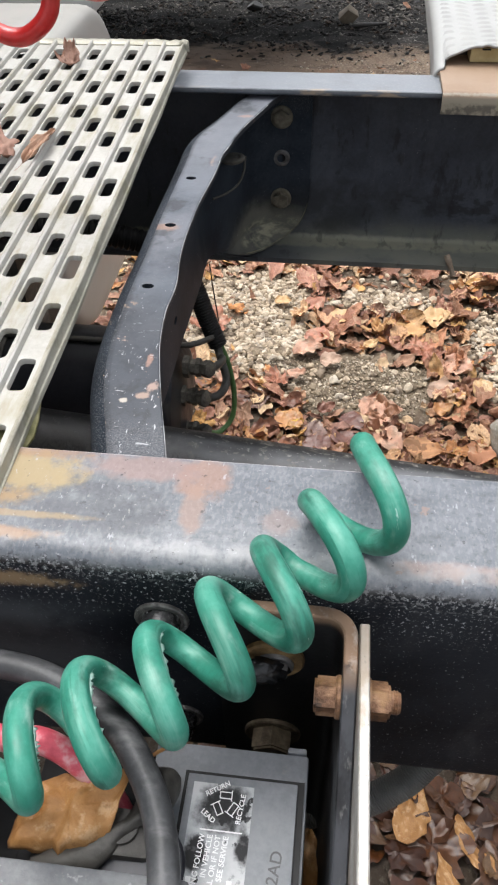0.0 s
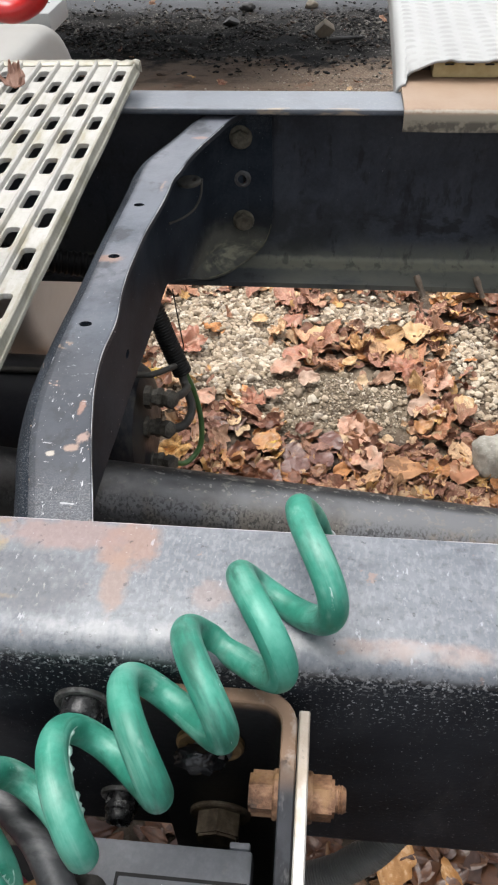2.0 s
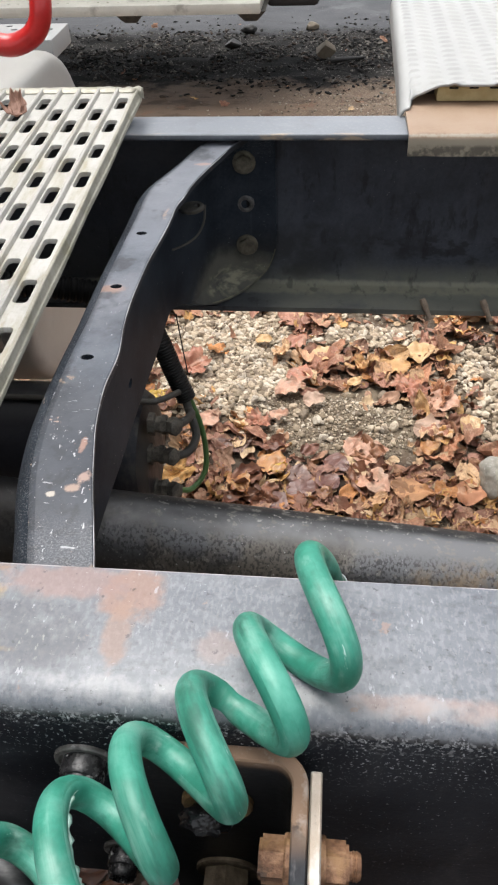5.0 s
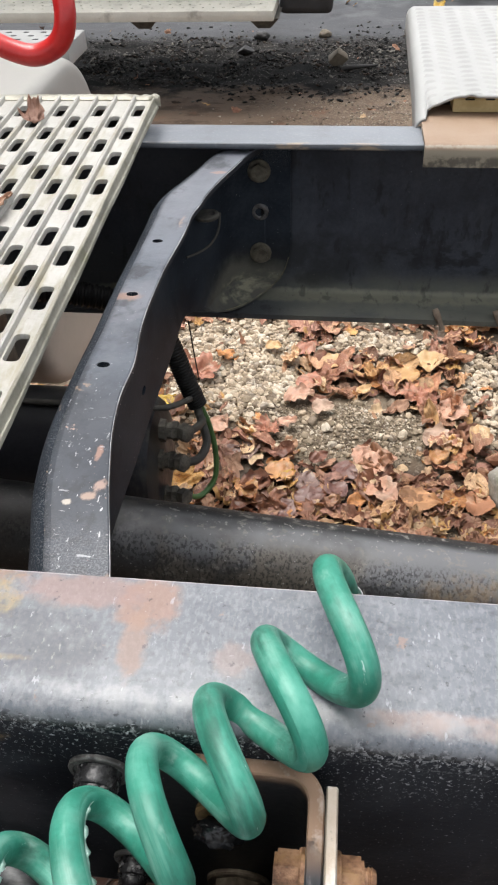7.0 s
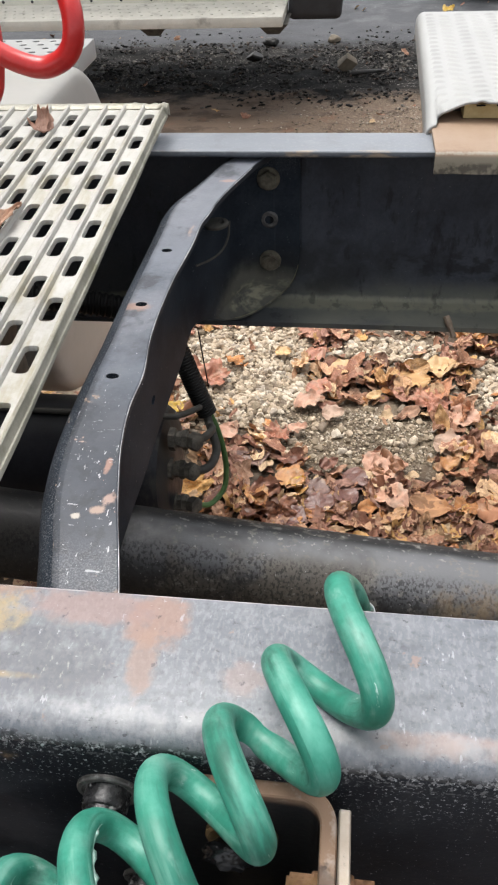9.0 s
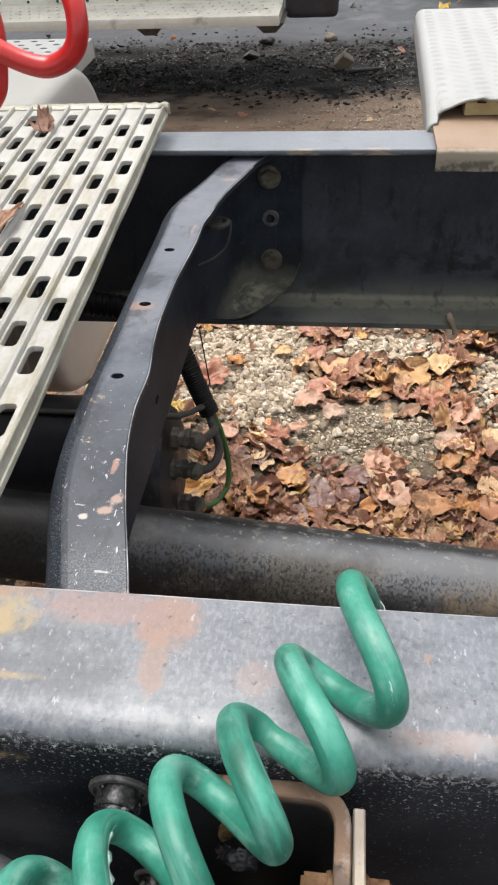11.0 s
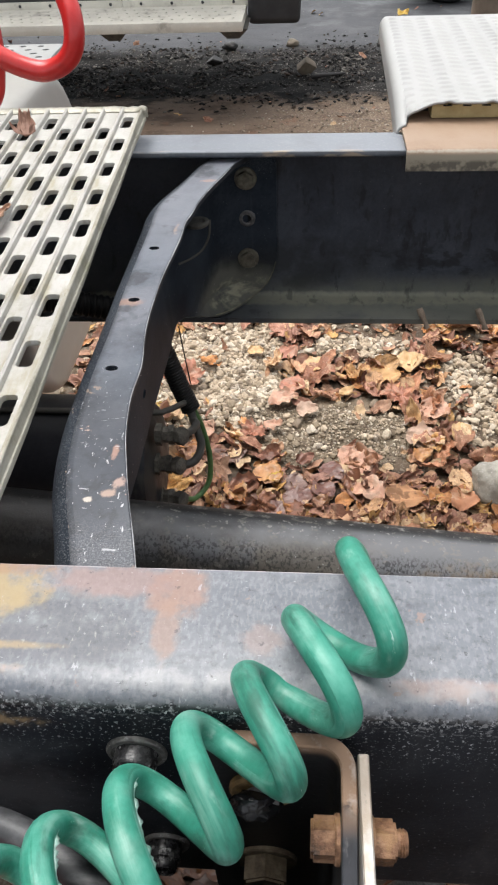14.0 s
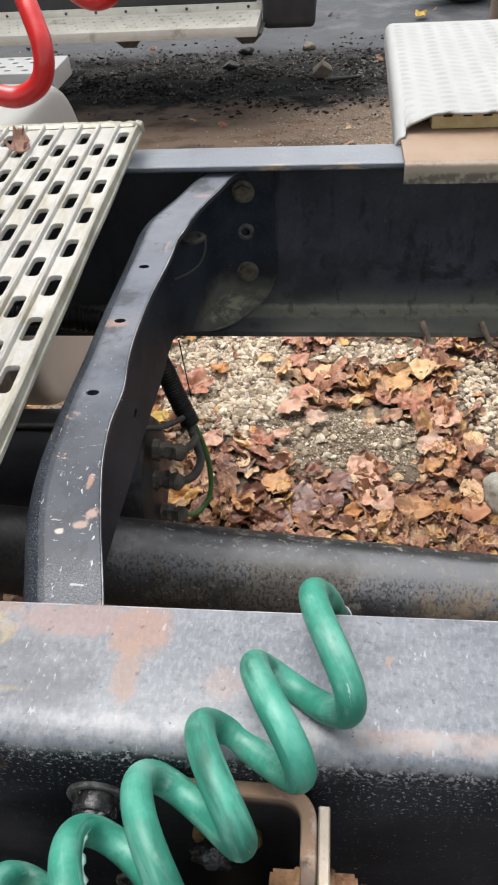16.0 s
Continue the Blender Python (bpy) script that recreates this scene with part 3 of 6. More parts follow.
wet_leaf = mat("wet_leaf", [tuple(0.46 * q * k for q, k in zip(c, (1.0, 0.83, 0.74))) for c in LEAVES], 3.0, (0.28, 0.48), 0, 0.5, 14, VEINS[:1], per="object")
# wet brown, taken darker still for the shade under the rails
wet_shaded_litter = mat("wet_shaded_litter", [tuple(0.17 * q * k for q, k in zip(c, (1.0, 0.78, 0.60))) for c in LEAVES], 50, (0.26, 0.45), 0, 0.25, 160, FADED[:1], per="island")
dry_leaf = mat("dry_leaf", [(0.2760, 0.1247, 0.0338), (0.3864, 0.1892, 0.0600), (0.4600, 0.2494, 0.0975)], 40, (0.5, 0.7), 0, 0.5, 130, [
    ((0.62, 0.42, 0.24), {"noise": (90, 0.52, 0.66), "amount": 0.6}), ((0.20, 0.09, 0.03), {"noise": (150, 0.54, 0.70), "amount": 0.45})])
curled_leaf = mat("curled_leaf", [(0.20, 0.10, 0.065), (0.30, 0.165, 0.115)], 60, (0.5, 0.7), 0, 0.4, 160)
slender_leaf = mat("slender_leaf", [(0.30, 0.165, 0.10), (0.44, 0.26, 0.165)], 60, (0.5, 0.7), 0, 0.4, 160, FADED[:1])
pebble_mat = mat("pebble", [tuple(0.92 * q for q in c) for c in [(0.20, 0.155, 0.105), (0.42, 0.335, 0.240), (0.50, 0.405, 0.295), (0.30, 0.240, 0.165), (0.58, 0.490, 0.370), (0.46, 0.37, 0.265), (0.23, 0.18, 0.13), (0.62, 0.545, 0.435), (0.36, 0.305, 0.24)]], 60, (0.6, 0.85), 0, 0.25, 300, per="island", shine=0.3)
crumb_mat = mat("crumb", [(0.16, 0.125, 0.085), (0.24, 0.195, 0.138), (0.34, 0.285, 0.21), (0.12, 0.092, 0.064), (0.44, 0.385, 0.30)], 60, (0.7, 0.9), 0, 0.2, 300, per="island", shine=0.2)
grit_mat = mat("grit", [(0.11, 0.085, 0.06), (0.20, 0.16, 0.12), (0.34, 0.29, 0.23)], 60, (0.6, 0.8), 0, 0.2, 300, per="island")
clod_mat = mat("clod", [(0.009, 0.009, 0.009), (0.022, 0.019, 0.017), (0.075, 0.068, 0.060), (0.0144, 0.0135, 0.0126), (0.010, 0.010, 0.010), (0.05, 0.035, 0.026), (0.012, 0.011, 0.010), (0.006, 0.006, 0.006), (0.008, 0.008, 0.008), (0.13, 0.12, 0.105), (0.030, 0.026, 0.023), (0.045, 0.040, 0.035)], 30, (0.65, 0.9), 0, 0.4, 120, per="island", shine=0.2)
rock_pale = mat("rock_pale", [(0.24, 0.222, 0.185), (0.34, 0.318, 0.27), (0.43, 0.405, 0.35)], 18, (0.65, 0.85), 0, 0.7, 90, [
    ((0.11, 0.098, 0.078), {"noise": (26, 0.50, 0.66), "amount": 0.5}), ((0.52, 0.50, 0.45), {"noise": (120, 0.56, 0.66), "amount": 0.5})])
rock_dark = mat("rock_dark", [(0.010, 0.0092, 0.008), (0.022, 0.020, 0.0175)], 14, (0.5, 0.7), 0, 0.4, 100)
rock_brown = mat("rock_brown", [(0.10, 0.080, 0.056), (0.19, 0.155, 0.112)], 14, (0.6, 0.8), 0, 0.4, 100)
ground_mat = mat("ground_earth", [(0.070, 0.045, 0.030), (0.13, 0.096, 0.066), (0.21, 0.17, 0.125)], 7, (0.55, 0.85), 0, 0.9, 130, [
    ((0.30, 0.265, 0.21), {"noise": (85, 0.52, 0.61), "amount": 0.7}),
    ((0.045, 0.029, 0.020), {"noise": (5, 0.46, 0.62), "amount": 0.7, "rough": 0.4}),
    # soil coloured darker beneath the truck frame, for the shade there
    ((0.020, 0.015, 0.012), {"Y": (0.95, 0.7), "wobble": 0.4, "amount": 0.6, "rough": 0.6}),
    ((0.215, 0.172, 0.122), {"patch": (0.05, 1.31, 0.05, 0.27, 0.16, 0.3), "edge": 12, "noise": (30, 0.3, 0.55), "amount": 0.8, "rough": 0.8}),
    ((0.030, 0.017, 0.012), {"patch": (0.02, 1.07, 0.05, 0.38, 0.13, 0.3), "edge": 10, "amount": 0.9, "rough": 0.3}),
    ((0.138, 0.098, 0.070), {"Y": (2.6, 3.1), "wobble": 0.8, "rough": 0.75}),
    ((0.045, 0.030, 0.022), {"Y": (2.6, 3.1), "wobble": 0.8, "noise": (9, 0.50, 0.62), "stretch": (0.5, 1, 1), "amount": 0.7, "rough": 0.7}),
    ((0.19, 0.145, 0.10), {"Y": (2.6, 3.1), "X": (-0.8, 0.3), "wobble": 0.8, "noise": (60, 0.48, 0.6), "amount": 0.8}),
    ((0.34, 0.29, 0.225), {"Y": (2.6, 3.1), "X": (-0.6, 0.4), "wobble": 0.8, "noise": (120, 0.57, 0.63), "amount": 0.8}),
    ((0.20, 0.085, 0.045), {"Y": (2.6, 3.1), "noise": (6, 0.56, 0.70), "amount": 0.35}),
    ((0.020, 0.0185, 0.017), {"Y": (4.0, 4.25), "wobble": 0.7, "rough": 0.95}),
    ((0.060, 0.055, 0.050), {"Y": (4.0, 4.3), "wobble": 0.7, "noise": (16, 0.55, 0.66), "stretch": (0.45, 1, 1), "amount": 0.7}),
    ((0.26, 0.25, 0.23), {"Y": (3.95, 4.35), "wobble": 0.9, "noise": (70, 0.60, 0.64), "amount": 0.8}),
    ((0.005, 0.005, 0.005), {"Y": (3.95, 4.25), "wobble": 0.9, "noise": (10, 0.49, 0.58), "stretch": (0.5, 1, 1), "amount": 0.85, "rough": 0.9}),
    ((0.080, 0.082, 0.087), {"Y": (5.0, 5.35), "wobble": 0.5, "rough": 0.85}),
    ((0.165, 0.168, 0.175), {"Y": (5.2, 5.9), "wobble": 0.5, "noise": (3, 0.45, 0.7), "amount": 0.7}),
    ((0.06, 0.06, 0.062), {"Y": (5.0, 5.35), "wobble": 0.5, "noise": (9, 0.50, 0.66), "stretch": (0.4, 1, 1), "amount": 0.6}),
    ((0.28, 0.28, 0.28), {"Y": (5.0, 5.35), "wobble": 0.5, "noise": (60, 0.64, 0.70), "amount": 0.5}),
], shine=0.12)

# ---- mesh helpers ----
def finish(name, bm, material, parent=None, label="", smooth=30):
    me = bpy.data.meshes.new(name)
    if smooth:
        for f in bm.faces:
            f.smooth = True
        for e in bm.edges:
            if len(e.link_faces) == 2 and e.calc_face_angle(0) > radians(smooth):
                e.smooth = False
    bm.to_mesh(me)
    bm.free()
    me.materials.append(material)
    ob = new(name, me)
    if parent:
        ob.parent = parent
    if label:
        tagged(ob, label)
    return ob


def part(name, bm, material, parent, label="", smooth=30):
    return finish(name, bm, material, parent, label, smooth)


def thing(name, label, category, group="", at=(0, 0, 0)):
    ob = new(name)
    ob.location = at
    return tagged(ob, label, category, group)


def slab(a, b, bevel=0.0, seg=2, bm=None):
    own = bmesh.new()
    bmesh.ops.create_cube(own, size=1)
    for v in own.verts:
        v.co = [(p + q) / 2 + c * (q - p) for p, q, c in zip(a, b, v.co)]
    if bevel:
        bmesh.ops.bevel(own, geom=own.edges[:], offset=bevel, segments=seg, affect="EDGES", profile=0.6)
    bmesh.ops.recalc_face_normals(own, faces=own.faces[:])
    return join(bm, own)


def join(bm, own, m=None):
    if m is not None:
        own.transform(m)
    if bm is None:
        return own
    me = bpy.data.meshes.new("join")
    own.to_mesh(me)
    own.free()
    bm.from_mesh(me)
    bpy.data.meshes.remove(me)
    return bm


def lathe(profile, seg=24, m=None, bm=None):
    """Turns (radius, height) pairs round the z axis."""
    own = bmesh.new()
    rings = []
    for r, z in profile:
        if r < 1e-6:
            rings.append([own.verts.new((0, 0, z))])
        else:
            rings.append([own.verts.new((r * math.cos(2 * math.pi * i / seg), r * math.sin(2 * math.pi * i / seg), z)) for i in range(seg)])
    for a, b in zip(rings, rings[1:]):
        for i in range(seg):
            j = (i + 1) % seg
            q = [a[i % len(a)], a[j % len(a)], b[j % len(b)], b[i % len(b)]]
            q = [v for k, v in enumerate(q) if v not in q[:k]]
            if len(q) > 2:
                own.faces.new(q)
    bmesh.ops.recalc_face_normals(own, faces=own.faces[:])
    return join(bm, own, m)


def hexbolt(r=0.012, h=0.009, washer=0.018, m=None, bm=None):
    own = lathe([(0, 0), (washer, 0), (washer, 0.002), (washer * 0.95, 0.003), (0, 0.003)], 24)
    head = bmesh.new()
    bmesh.ops.create_cone(head, cap_ends=True, segments=6, radius1=r, radius2=r, depth=h)
    for v in head.verts:
        v.co.z += 0.003 + h / 2
    bmesh.ops.bevel(head, geom=[e for e in head.edges if all(v.co.z > h for v in e.verts)], offset=0.0016, segments=2, affect="EDGES")
    join(own, head)
    return join(bm, own, m)


def smooth_path(pts, n=8):
    """A smooth line through the points, n steps each."""
    p = [Vector(q) for q in pts]
    p = [2 * p[0] - p[1], *p, 2 * p[-1] - p[-2]]
    out = []
    for a, b, c, d in zip(p, p[1:], p[2:], p[3:]):
        for i in range(n):
            t = i / n
            out.append(0.5 * (2 * b + (c - a) * t + (2 * a - 5 * b + 4 * c - d) * t * t + (3 * b - a - 3 * c + d) * t ** 3))
    return out + [p[-2]]


def tube(points, radius, seg=14, bm=None, rib=0.0, caps=True, girth=0.0):
    """A round hose along the points; rib: how far every second ring stands out; girth: lays a map in metres along and round it."""
    own = bmesh.new()
    pts = [Vector(q) for q in points]
    tan = [(pts[min(i + 1, len(pts) - 1)] - pts[max(i - 1, 0)]).normalized() for i in range(len(pts))]
    side = tan[0].orthogonal().normalized()
    rings = []
    for i, (q, t) in enumerate(zip(pts, tan)):
        side = (side - t * side.dot(t)).normalized()
        up = t.cross(side)
        r = (radius(i / (len(pts) - 1)) if callable(radius) else radius) + (rib if i % 4 in (1, 2) else 0)
        rings.append([own.verts.new(q + r * (math.cos(a) * side + math.sin(a) * up)) for a in (2 * math.pi * k / seg for k in range(seg))])
    uv = own.loops.layers.uv.new("along") if girth else None
    run = 0.0
    for i, (a, b) in enumerate(zip(rings, rings[1:])):
        far = run + (pts[i + 1] - pts[i]).length
        for k in range(seg):
            f = own.faces.new((a[k], a[(k + 1) % seg], b[(k + 1) % seg], b[k]))
            if girth:
                for lp, c in zip(f.loops, ((run, k), (run, k + 1), (far, k + 1), (far, k))):
                    lp[uv].uv = (c[0], c[1] / seg * girth)
        run = far
    if caps:
        own.faces.new(rings[0][::-1])
        own.faces.new(rings[-1])
    bmesh.ops.recalc_face_normals(own, faces=own.faces[:])
    return join(bm, own)


def sweep(sections, closed=False):
    """Joins rings of points, one after another."""
    own = bmesh.new()
    rings = [[own.verts.new(p) for p in s] for s in sections]
    n = len(rings[0])
    for a, b in zip(rings, rings[1:]):
        for k in range(n):
            own.faces.new((a[k], a[(k + 1) % n], b[(k + 1) % n], b[k]))
    if not closed:
        own.faces.new(rings[0][::-1])
        own.faces.new(rings[-1])
    bmesh.ops.recalc_face_normals(own, faces=own.faces[:])
    return own


def cut(ob, cutters):
    """Takes the cutters' shapes out of ob's mesh."""
    for c in cutters:
        mod = ob.modifiers.new("cut", "BOOLEAN")
        mod.operation, mod.solver, mod.object = "DIFFERENCE", "EXACT", c
    bpy.context.view_layer.update()
    me = bpy.data.meshes.new_from_object(ob.evaluated_get(bpy.context.evaluated_depsgraph_get()))
    ob.modifiers.clear()
    bm = bmesh.new()
    bm.from_mesh(me)
    for e in bm.edges:
        e.smooth = len(e.link_faces) == 2 and e.calc_face_angle(0) < radians(30)
    for f in bm.faces:
        f.smooth = abs(f.normal.z) < 0.995
    bm.to_mesh(me)
    bm.free()
    ob.data = me
    for c in cutters:
        bpy.data.objects.remove(c)


def resample(points, gap):
    pts, out, carry = [Vector(p) for p in points], [], 0.0
    for a, b in zip(pts, pts[1:]):
        d = (b - a).length
        while carry < d:
            out.append(a.lerp(b, carry / d))
            carry += gap
        carry -= d
    return out


def facing(direction, at):
    """A pose whose z axis points along direction."""
    return Matrix.Translation(at) @ Vector(direction).to_track_quat("Z", "Y").to_matrix().to_4x4()


GROUND = 0.05


# ---- ground ----
def spaced(lo, hi, near, far):
    return sorted({round(lo + i * near, 4) for i in range(int((hi - lo) / near) + 1)} | set(far))


def ground_height(x, y):
    w = max(0.0, min(1.0, (14 - abs(x) - abs(y)) / 6))
    q = Vector((x, y, 0))
    mound = 0.020 * math.exp(-((x - 0.10) / 0.14) ** 2 - ((y - 1.33) / 0.075) ** 2)
    return GROUND - 0.012 + mound + w * (0.014 * noise.noise(q * 2.1) + 0.007 * noise.noise(q * 9) + 0.022 * noise.noise(q * 5.0) * max(0.0, min(1.0, (y - 3.8) * 2)) * max(0.0, min(1.0, (5.4 - y) * 3)))


gx = spaced(-2.6, 2.0, 0.04, [-400, -120, -40, -15, -8, -5, -3.5, 2.6, 3.6, 6, 10, 20, 50, 120, 400])
gy = spaced(-0.8, 7.0, 0.04, [-400, -120, -40, -15, -6, -3, -1.5, 8, 10, 14, 20, 40, 90, 200, 400])
gv = [(x, y, ground_height(x, y)) for y in gy for x in gx]
gf = [(j * len(gx) + i, j * len(gx) + i + 1, (j + 1) * len(gx) + i + 1, (j + 1) * len(gx) + i) for j in range(len(gy) - 1) for i in range(len(gx) - 1)]
gm = bpy.data.meshes.new("ground")
gm.from_pydata(gv, [], gf)
for f in gm.polygons:
    f.use_smooth = True
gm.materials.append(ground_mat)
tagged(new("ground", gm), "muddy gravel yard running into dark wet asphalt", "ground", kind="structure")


# ---- the truck's frame ----
def rail(name, y_web, inward, label, material, web, w=0.09, t=0.009):
    """A C-shaped rail: web on the outer side, flanges turned inward."""
    r = 0.016
    z1, z0 = 1.0, 0.735
    prof = []
    for k in range(7):
        a = math.pi / 2 * k / 6
        prof.append((r - r * math.cos(a), z1 - r + r * math.sin(a)))
    prof += [(w - 0.001, z1), (w, z1 - 0.001), (w, z1 - t + 0.001), (w - 0.001, z1 - t)]
    for k in range(5):
        a = math.pi / 2 * (1 - k / 4)
        prof.append((r - (r - t) * math.cos(a), z1 - r + (r - t) * math.sin(a)))
    for k in range(5):
        a = math.pi / 2 * k / 4
        prof.append((r - (r - t) * math.cos(a), z0 + r - (r - t) * math.sin(a)))
    prof += [(w, z0 + t), (w, z0)]
    for k in range(7):
        a = math.pi / 2 * (1 - k / 6)
        prof.append((r - r * math.cos(a), z0 + r - r * math.sin(a)))
    xs = [-2.6 + 0.2 * i for i in range(27)]
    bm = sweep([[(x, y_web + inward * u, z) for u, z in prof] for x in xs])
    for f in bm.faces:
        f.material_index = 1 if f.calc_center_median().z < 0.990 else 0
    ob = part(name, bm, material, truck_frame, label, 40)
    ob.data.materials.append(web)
    return ob


truck_frame = thing("truck_frame", "black steel truck frame with worn scratched rails and crossmember", "truck frame")
rail("frame_rail", 0.0, 1, "black rail, its top flange worn, rust-stained and coloured pale for sky sheen", rail_paint, rail_web)
rail("frame_rail", 0.86, -1, "black rail with a dusty lower flange", far_rail_paint, far_rail_paint, 0.079, 0.008)


def crossmember():
    """A pressed crossmember: its web bends into a bolting foot at each rail; its top flange bends with it."""
    edge = [(-0.095, 0.0125, 0.84), (-0.13, 0.016, 0.82), (-0.168, 0.045, 0.81), (-0.197, 0.098, 0.81), (-0.209, 0.135, 0.81), (-0.220, 0.172, 0.81), (-0.2265, 0.205, 0.81), (-0.2305, 0.240, 0.81), (-0.232, 0.280, 0.81), (-0.232, 0.325, 0.81), (-0.231, 0.370, 0.81), (-0.231, 0.410, 0.81), (-0.231, 0.460, 0.81), (-0.230, 0.510, 0.81), (-0.229, 0.560, 0.81),
            (-0.2285, 0.600, 0.81), (-0.2285, 0.635, 0.812), (-0.222, 0.672, 0.81), (-0.199, 0.735, 0.784), (-0.184, 0.782, 0.757), (-0.170, 0.818, 0.752), (-0.148, 0.836, 0.753), (-0.125, 0.842, 0.757), (-0.10, 0.8425, 0.766), (-0.084, 0.8425, 0.79), (-0.0775, 0.8425, 0.82)]
    lips = [(-0.095, 0.0245), (-0.123, 0.045), (-0.139, 0.068), (-0.140, 0.092), (-0.148, 0.126), (-0.1575, 0.162), (-0.1655, 0.195), (-0.1735, 0.234), (-0.1775, 0.280), (-0.1765, 0.325), (-0.1815, 0.370), (-0.183, 0.410), (-0.182, 0.460), (-0.179, 0.510), (-0.1745, 0.560),
            (-0.1735, 0.600), (-0.1690, 0.626), (-0.165, 0.658), (-0.1555, 0.698), (-0.143, 0.738), (-0.130, 0.778), (-0.116, 0.805), (-0.108, 0.826), (-0.097, 0.833), (-0.084, 0.834), (-0.0775, 0.834)]
    fine = smooth_path(edge, 6)
    lip_line = smooth_path([(x, y, 0) for x, y in lips], 6)
    wz = [((q.xy - p.xy).length, 0.986 + 0.0032 * max(0.0, 0.3 + noise.noise(Vector((p.y * 14, 1, 0)))) * max(0.0, min(1.0, (0.70 - p.y) * 12))) for p, q in zip(fine, lip_line)]
    secs = []
    for i, (p, q) in enumerate(zip(fine, wz)):
        n = (lip_line[i] - Vector((p.x, p.y, 0))).normalized()
        (w, low), zt, zb = q, 0.986, min(p.z, 0.9)
        dip = 0.986 - low
        lean = 0.012 * max(0.0, min(1.0, (p.y - 0.05) / 0.15, (0.76 - p.y) / 0.12))
        r = min(0.020, w * 0.44)
        t = 0.0075 if w > 0.02 else 0.005
        ring = [(lean, zb), (lean * 0.4, zt - r - 0.05)]
        ring += [(r - r * math.cos(a), zt - r + r * math.sin(a)) for a in (math.pi / 2 * k / 6 for k in range(7))]
        ring += [(r + (w - r) * k, zt - dip * k ** 3) for k in (0.25, 0.5, 0.75)] + [(w - 0.001, zt - dip), (w, zt - dip - 0.001), (w, zt - dip - t)]
        ri = max(r - t, 0.001)
        ring += [(r - ri * math.cos(a), zt - r + ri * math.sin(a) - (0.0 if r > t else t - r)) for a in (math.pi / 2 * (1 - k / 4) for k in range(5))]
        ring += [(min(t, w) + lean * 0.4, zt - r - 0.05), (min(t, w) + lean, zb)]
        secs.append([(p.x + n.x * u, p.y + n.y * u, z) for u, z in ring])
    bm = sweep(secs)
    bm.faces.ensure_lookup_table()
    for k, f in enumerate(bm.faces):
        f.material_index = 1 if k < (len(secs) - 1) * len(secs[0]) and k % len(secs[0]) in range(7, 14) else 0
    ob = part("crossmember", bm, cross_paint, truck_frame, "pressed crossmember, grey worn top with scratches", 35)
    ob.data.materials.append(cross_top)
    cutters = []
    for x, y in ((-0.200, 0.54), (-0.203, 0.432), (-0.202, 0.318)):
        cutters.append(finish("hole", lathe([(0, -0.02), (0.0058, -0.02), (0.0058, 0.02), (0, 0.02)], 20, pose(x, y, 0.984) @ Matrix.Diagonal((1, 0.66, 1, 1))), cross_paint))
    cutters.append(finish("hole", lathe([(0, -0.02), (0.004, -0.02), (0.004, 0.02), (0, 0.02)], 12, pose(-0.218, 0.455, 0.849, 0, 90, 0) @ Matrix.Diagonal((1, 1.9, 1, 1))), cross_paint))
    cut(ob, cutters)
    web = smooth_path([(-0.209, 0.70, 0.822), (-0.196, 0.742, 0.812), (-0.183, 0.782, 0.802), (-0.172, 0.814, 0.796), (-0.157, 0.829, 0.792), (-0.140, 0.835, 0.790), (-0.120, 0.8365, 0.790), (-0.104, 0.8365, 0.796), (-0.094, 0.8365, 0.806), (-0.087, 0.8365, 0.822), (-0.084, 0.8365, 0.845)], 5)
    hem = smooth_path([(-0.2075, 0.702, 0.798), (-0.190, 0.737, 0.777), (-0.168, 0.767, 0.758), (-0.148, 0.792, 0.7515), (-0.136, 0.806, 0.7512), (-0.124, 0.821, 0.752), (-0.112, 0.8315, 0.757), (-0.096, 0.8345, 0.772), (-0.085, 0.8350, 0.791), (-0.0785, 0.8355, 0.816), (-0.0765, 0.8358, 0.848)], 5)
    low = []
    for i, (a, b) in enumerate(zip(web, hem)):
        mid = Vector((a.x * 0.75 + b.x * 0.25, a.y * 0.75 + b.y * 0.25, b.z * 0.8 + a.z * 0.2))
        up = 0.0012 * noise.noise(Vector((i * 0.35, 2, 0)))
        curve = [(1 - k) ** 2 * a + 2 * k * (1 - k) * mid + k * k * b for k in (0, 0.2, 0.4, 0.6, 0.8, 0.93, 1.0)]
        low.append([(c.x, c.y, c.z + up * k) for k, c in enumerate(curve)] + [(b.x, b.y, b.z - 0.0035), (mid.x, mid.y + 0.002, mid.z - 0.006), (a.x, a.y + 0.004, a.z - 0.004)])
    part("foot_flange", sweep(low), cross_paint, ob, "dusty rounded foot of the crossmember", 40)
    # thin pale tube that imitates an edge highlight along the foot
    part("foot_edge", tube([(b.x, b.y - 0.0003, b.z + 0.0002) for b in hem[10:-6]], 0.0006, 6), foot_highlight_dust, ob, "pale strip standing in for the highlight on the foot's edge")
    lip = [s[13] for s in secs[14:-32]]
    part("worn_edge", tube([(x, y, z - 0.0003) for x, y, z in lip], lambda q: 0.00045 + 0.0002 * math.sin(q * 31) * math.sin(q * 13), 6), edge_metal, ob, "bright worn flange edge")
    return ob


cross = crossmember()
for z in (0.942, 0.817):
    part("bolt", hexbolt(0.0125, 0.009, 0.0165, facing((0, -1, 0), (-0.1215, 0.8362, z))), dark_bolt, cross, "rust-brown hex bolt")
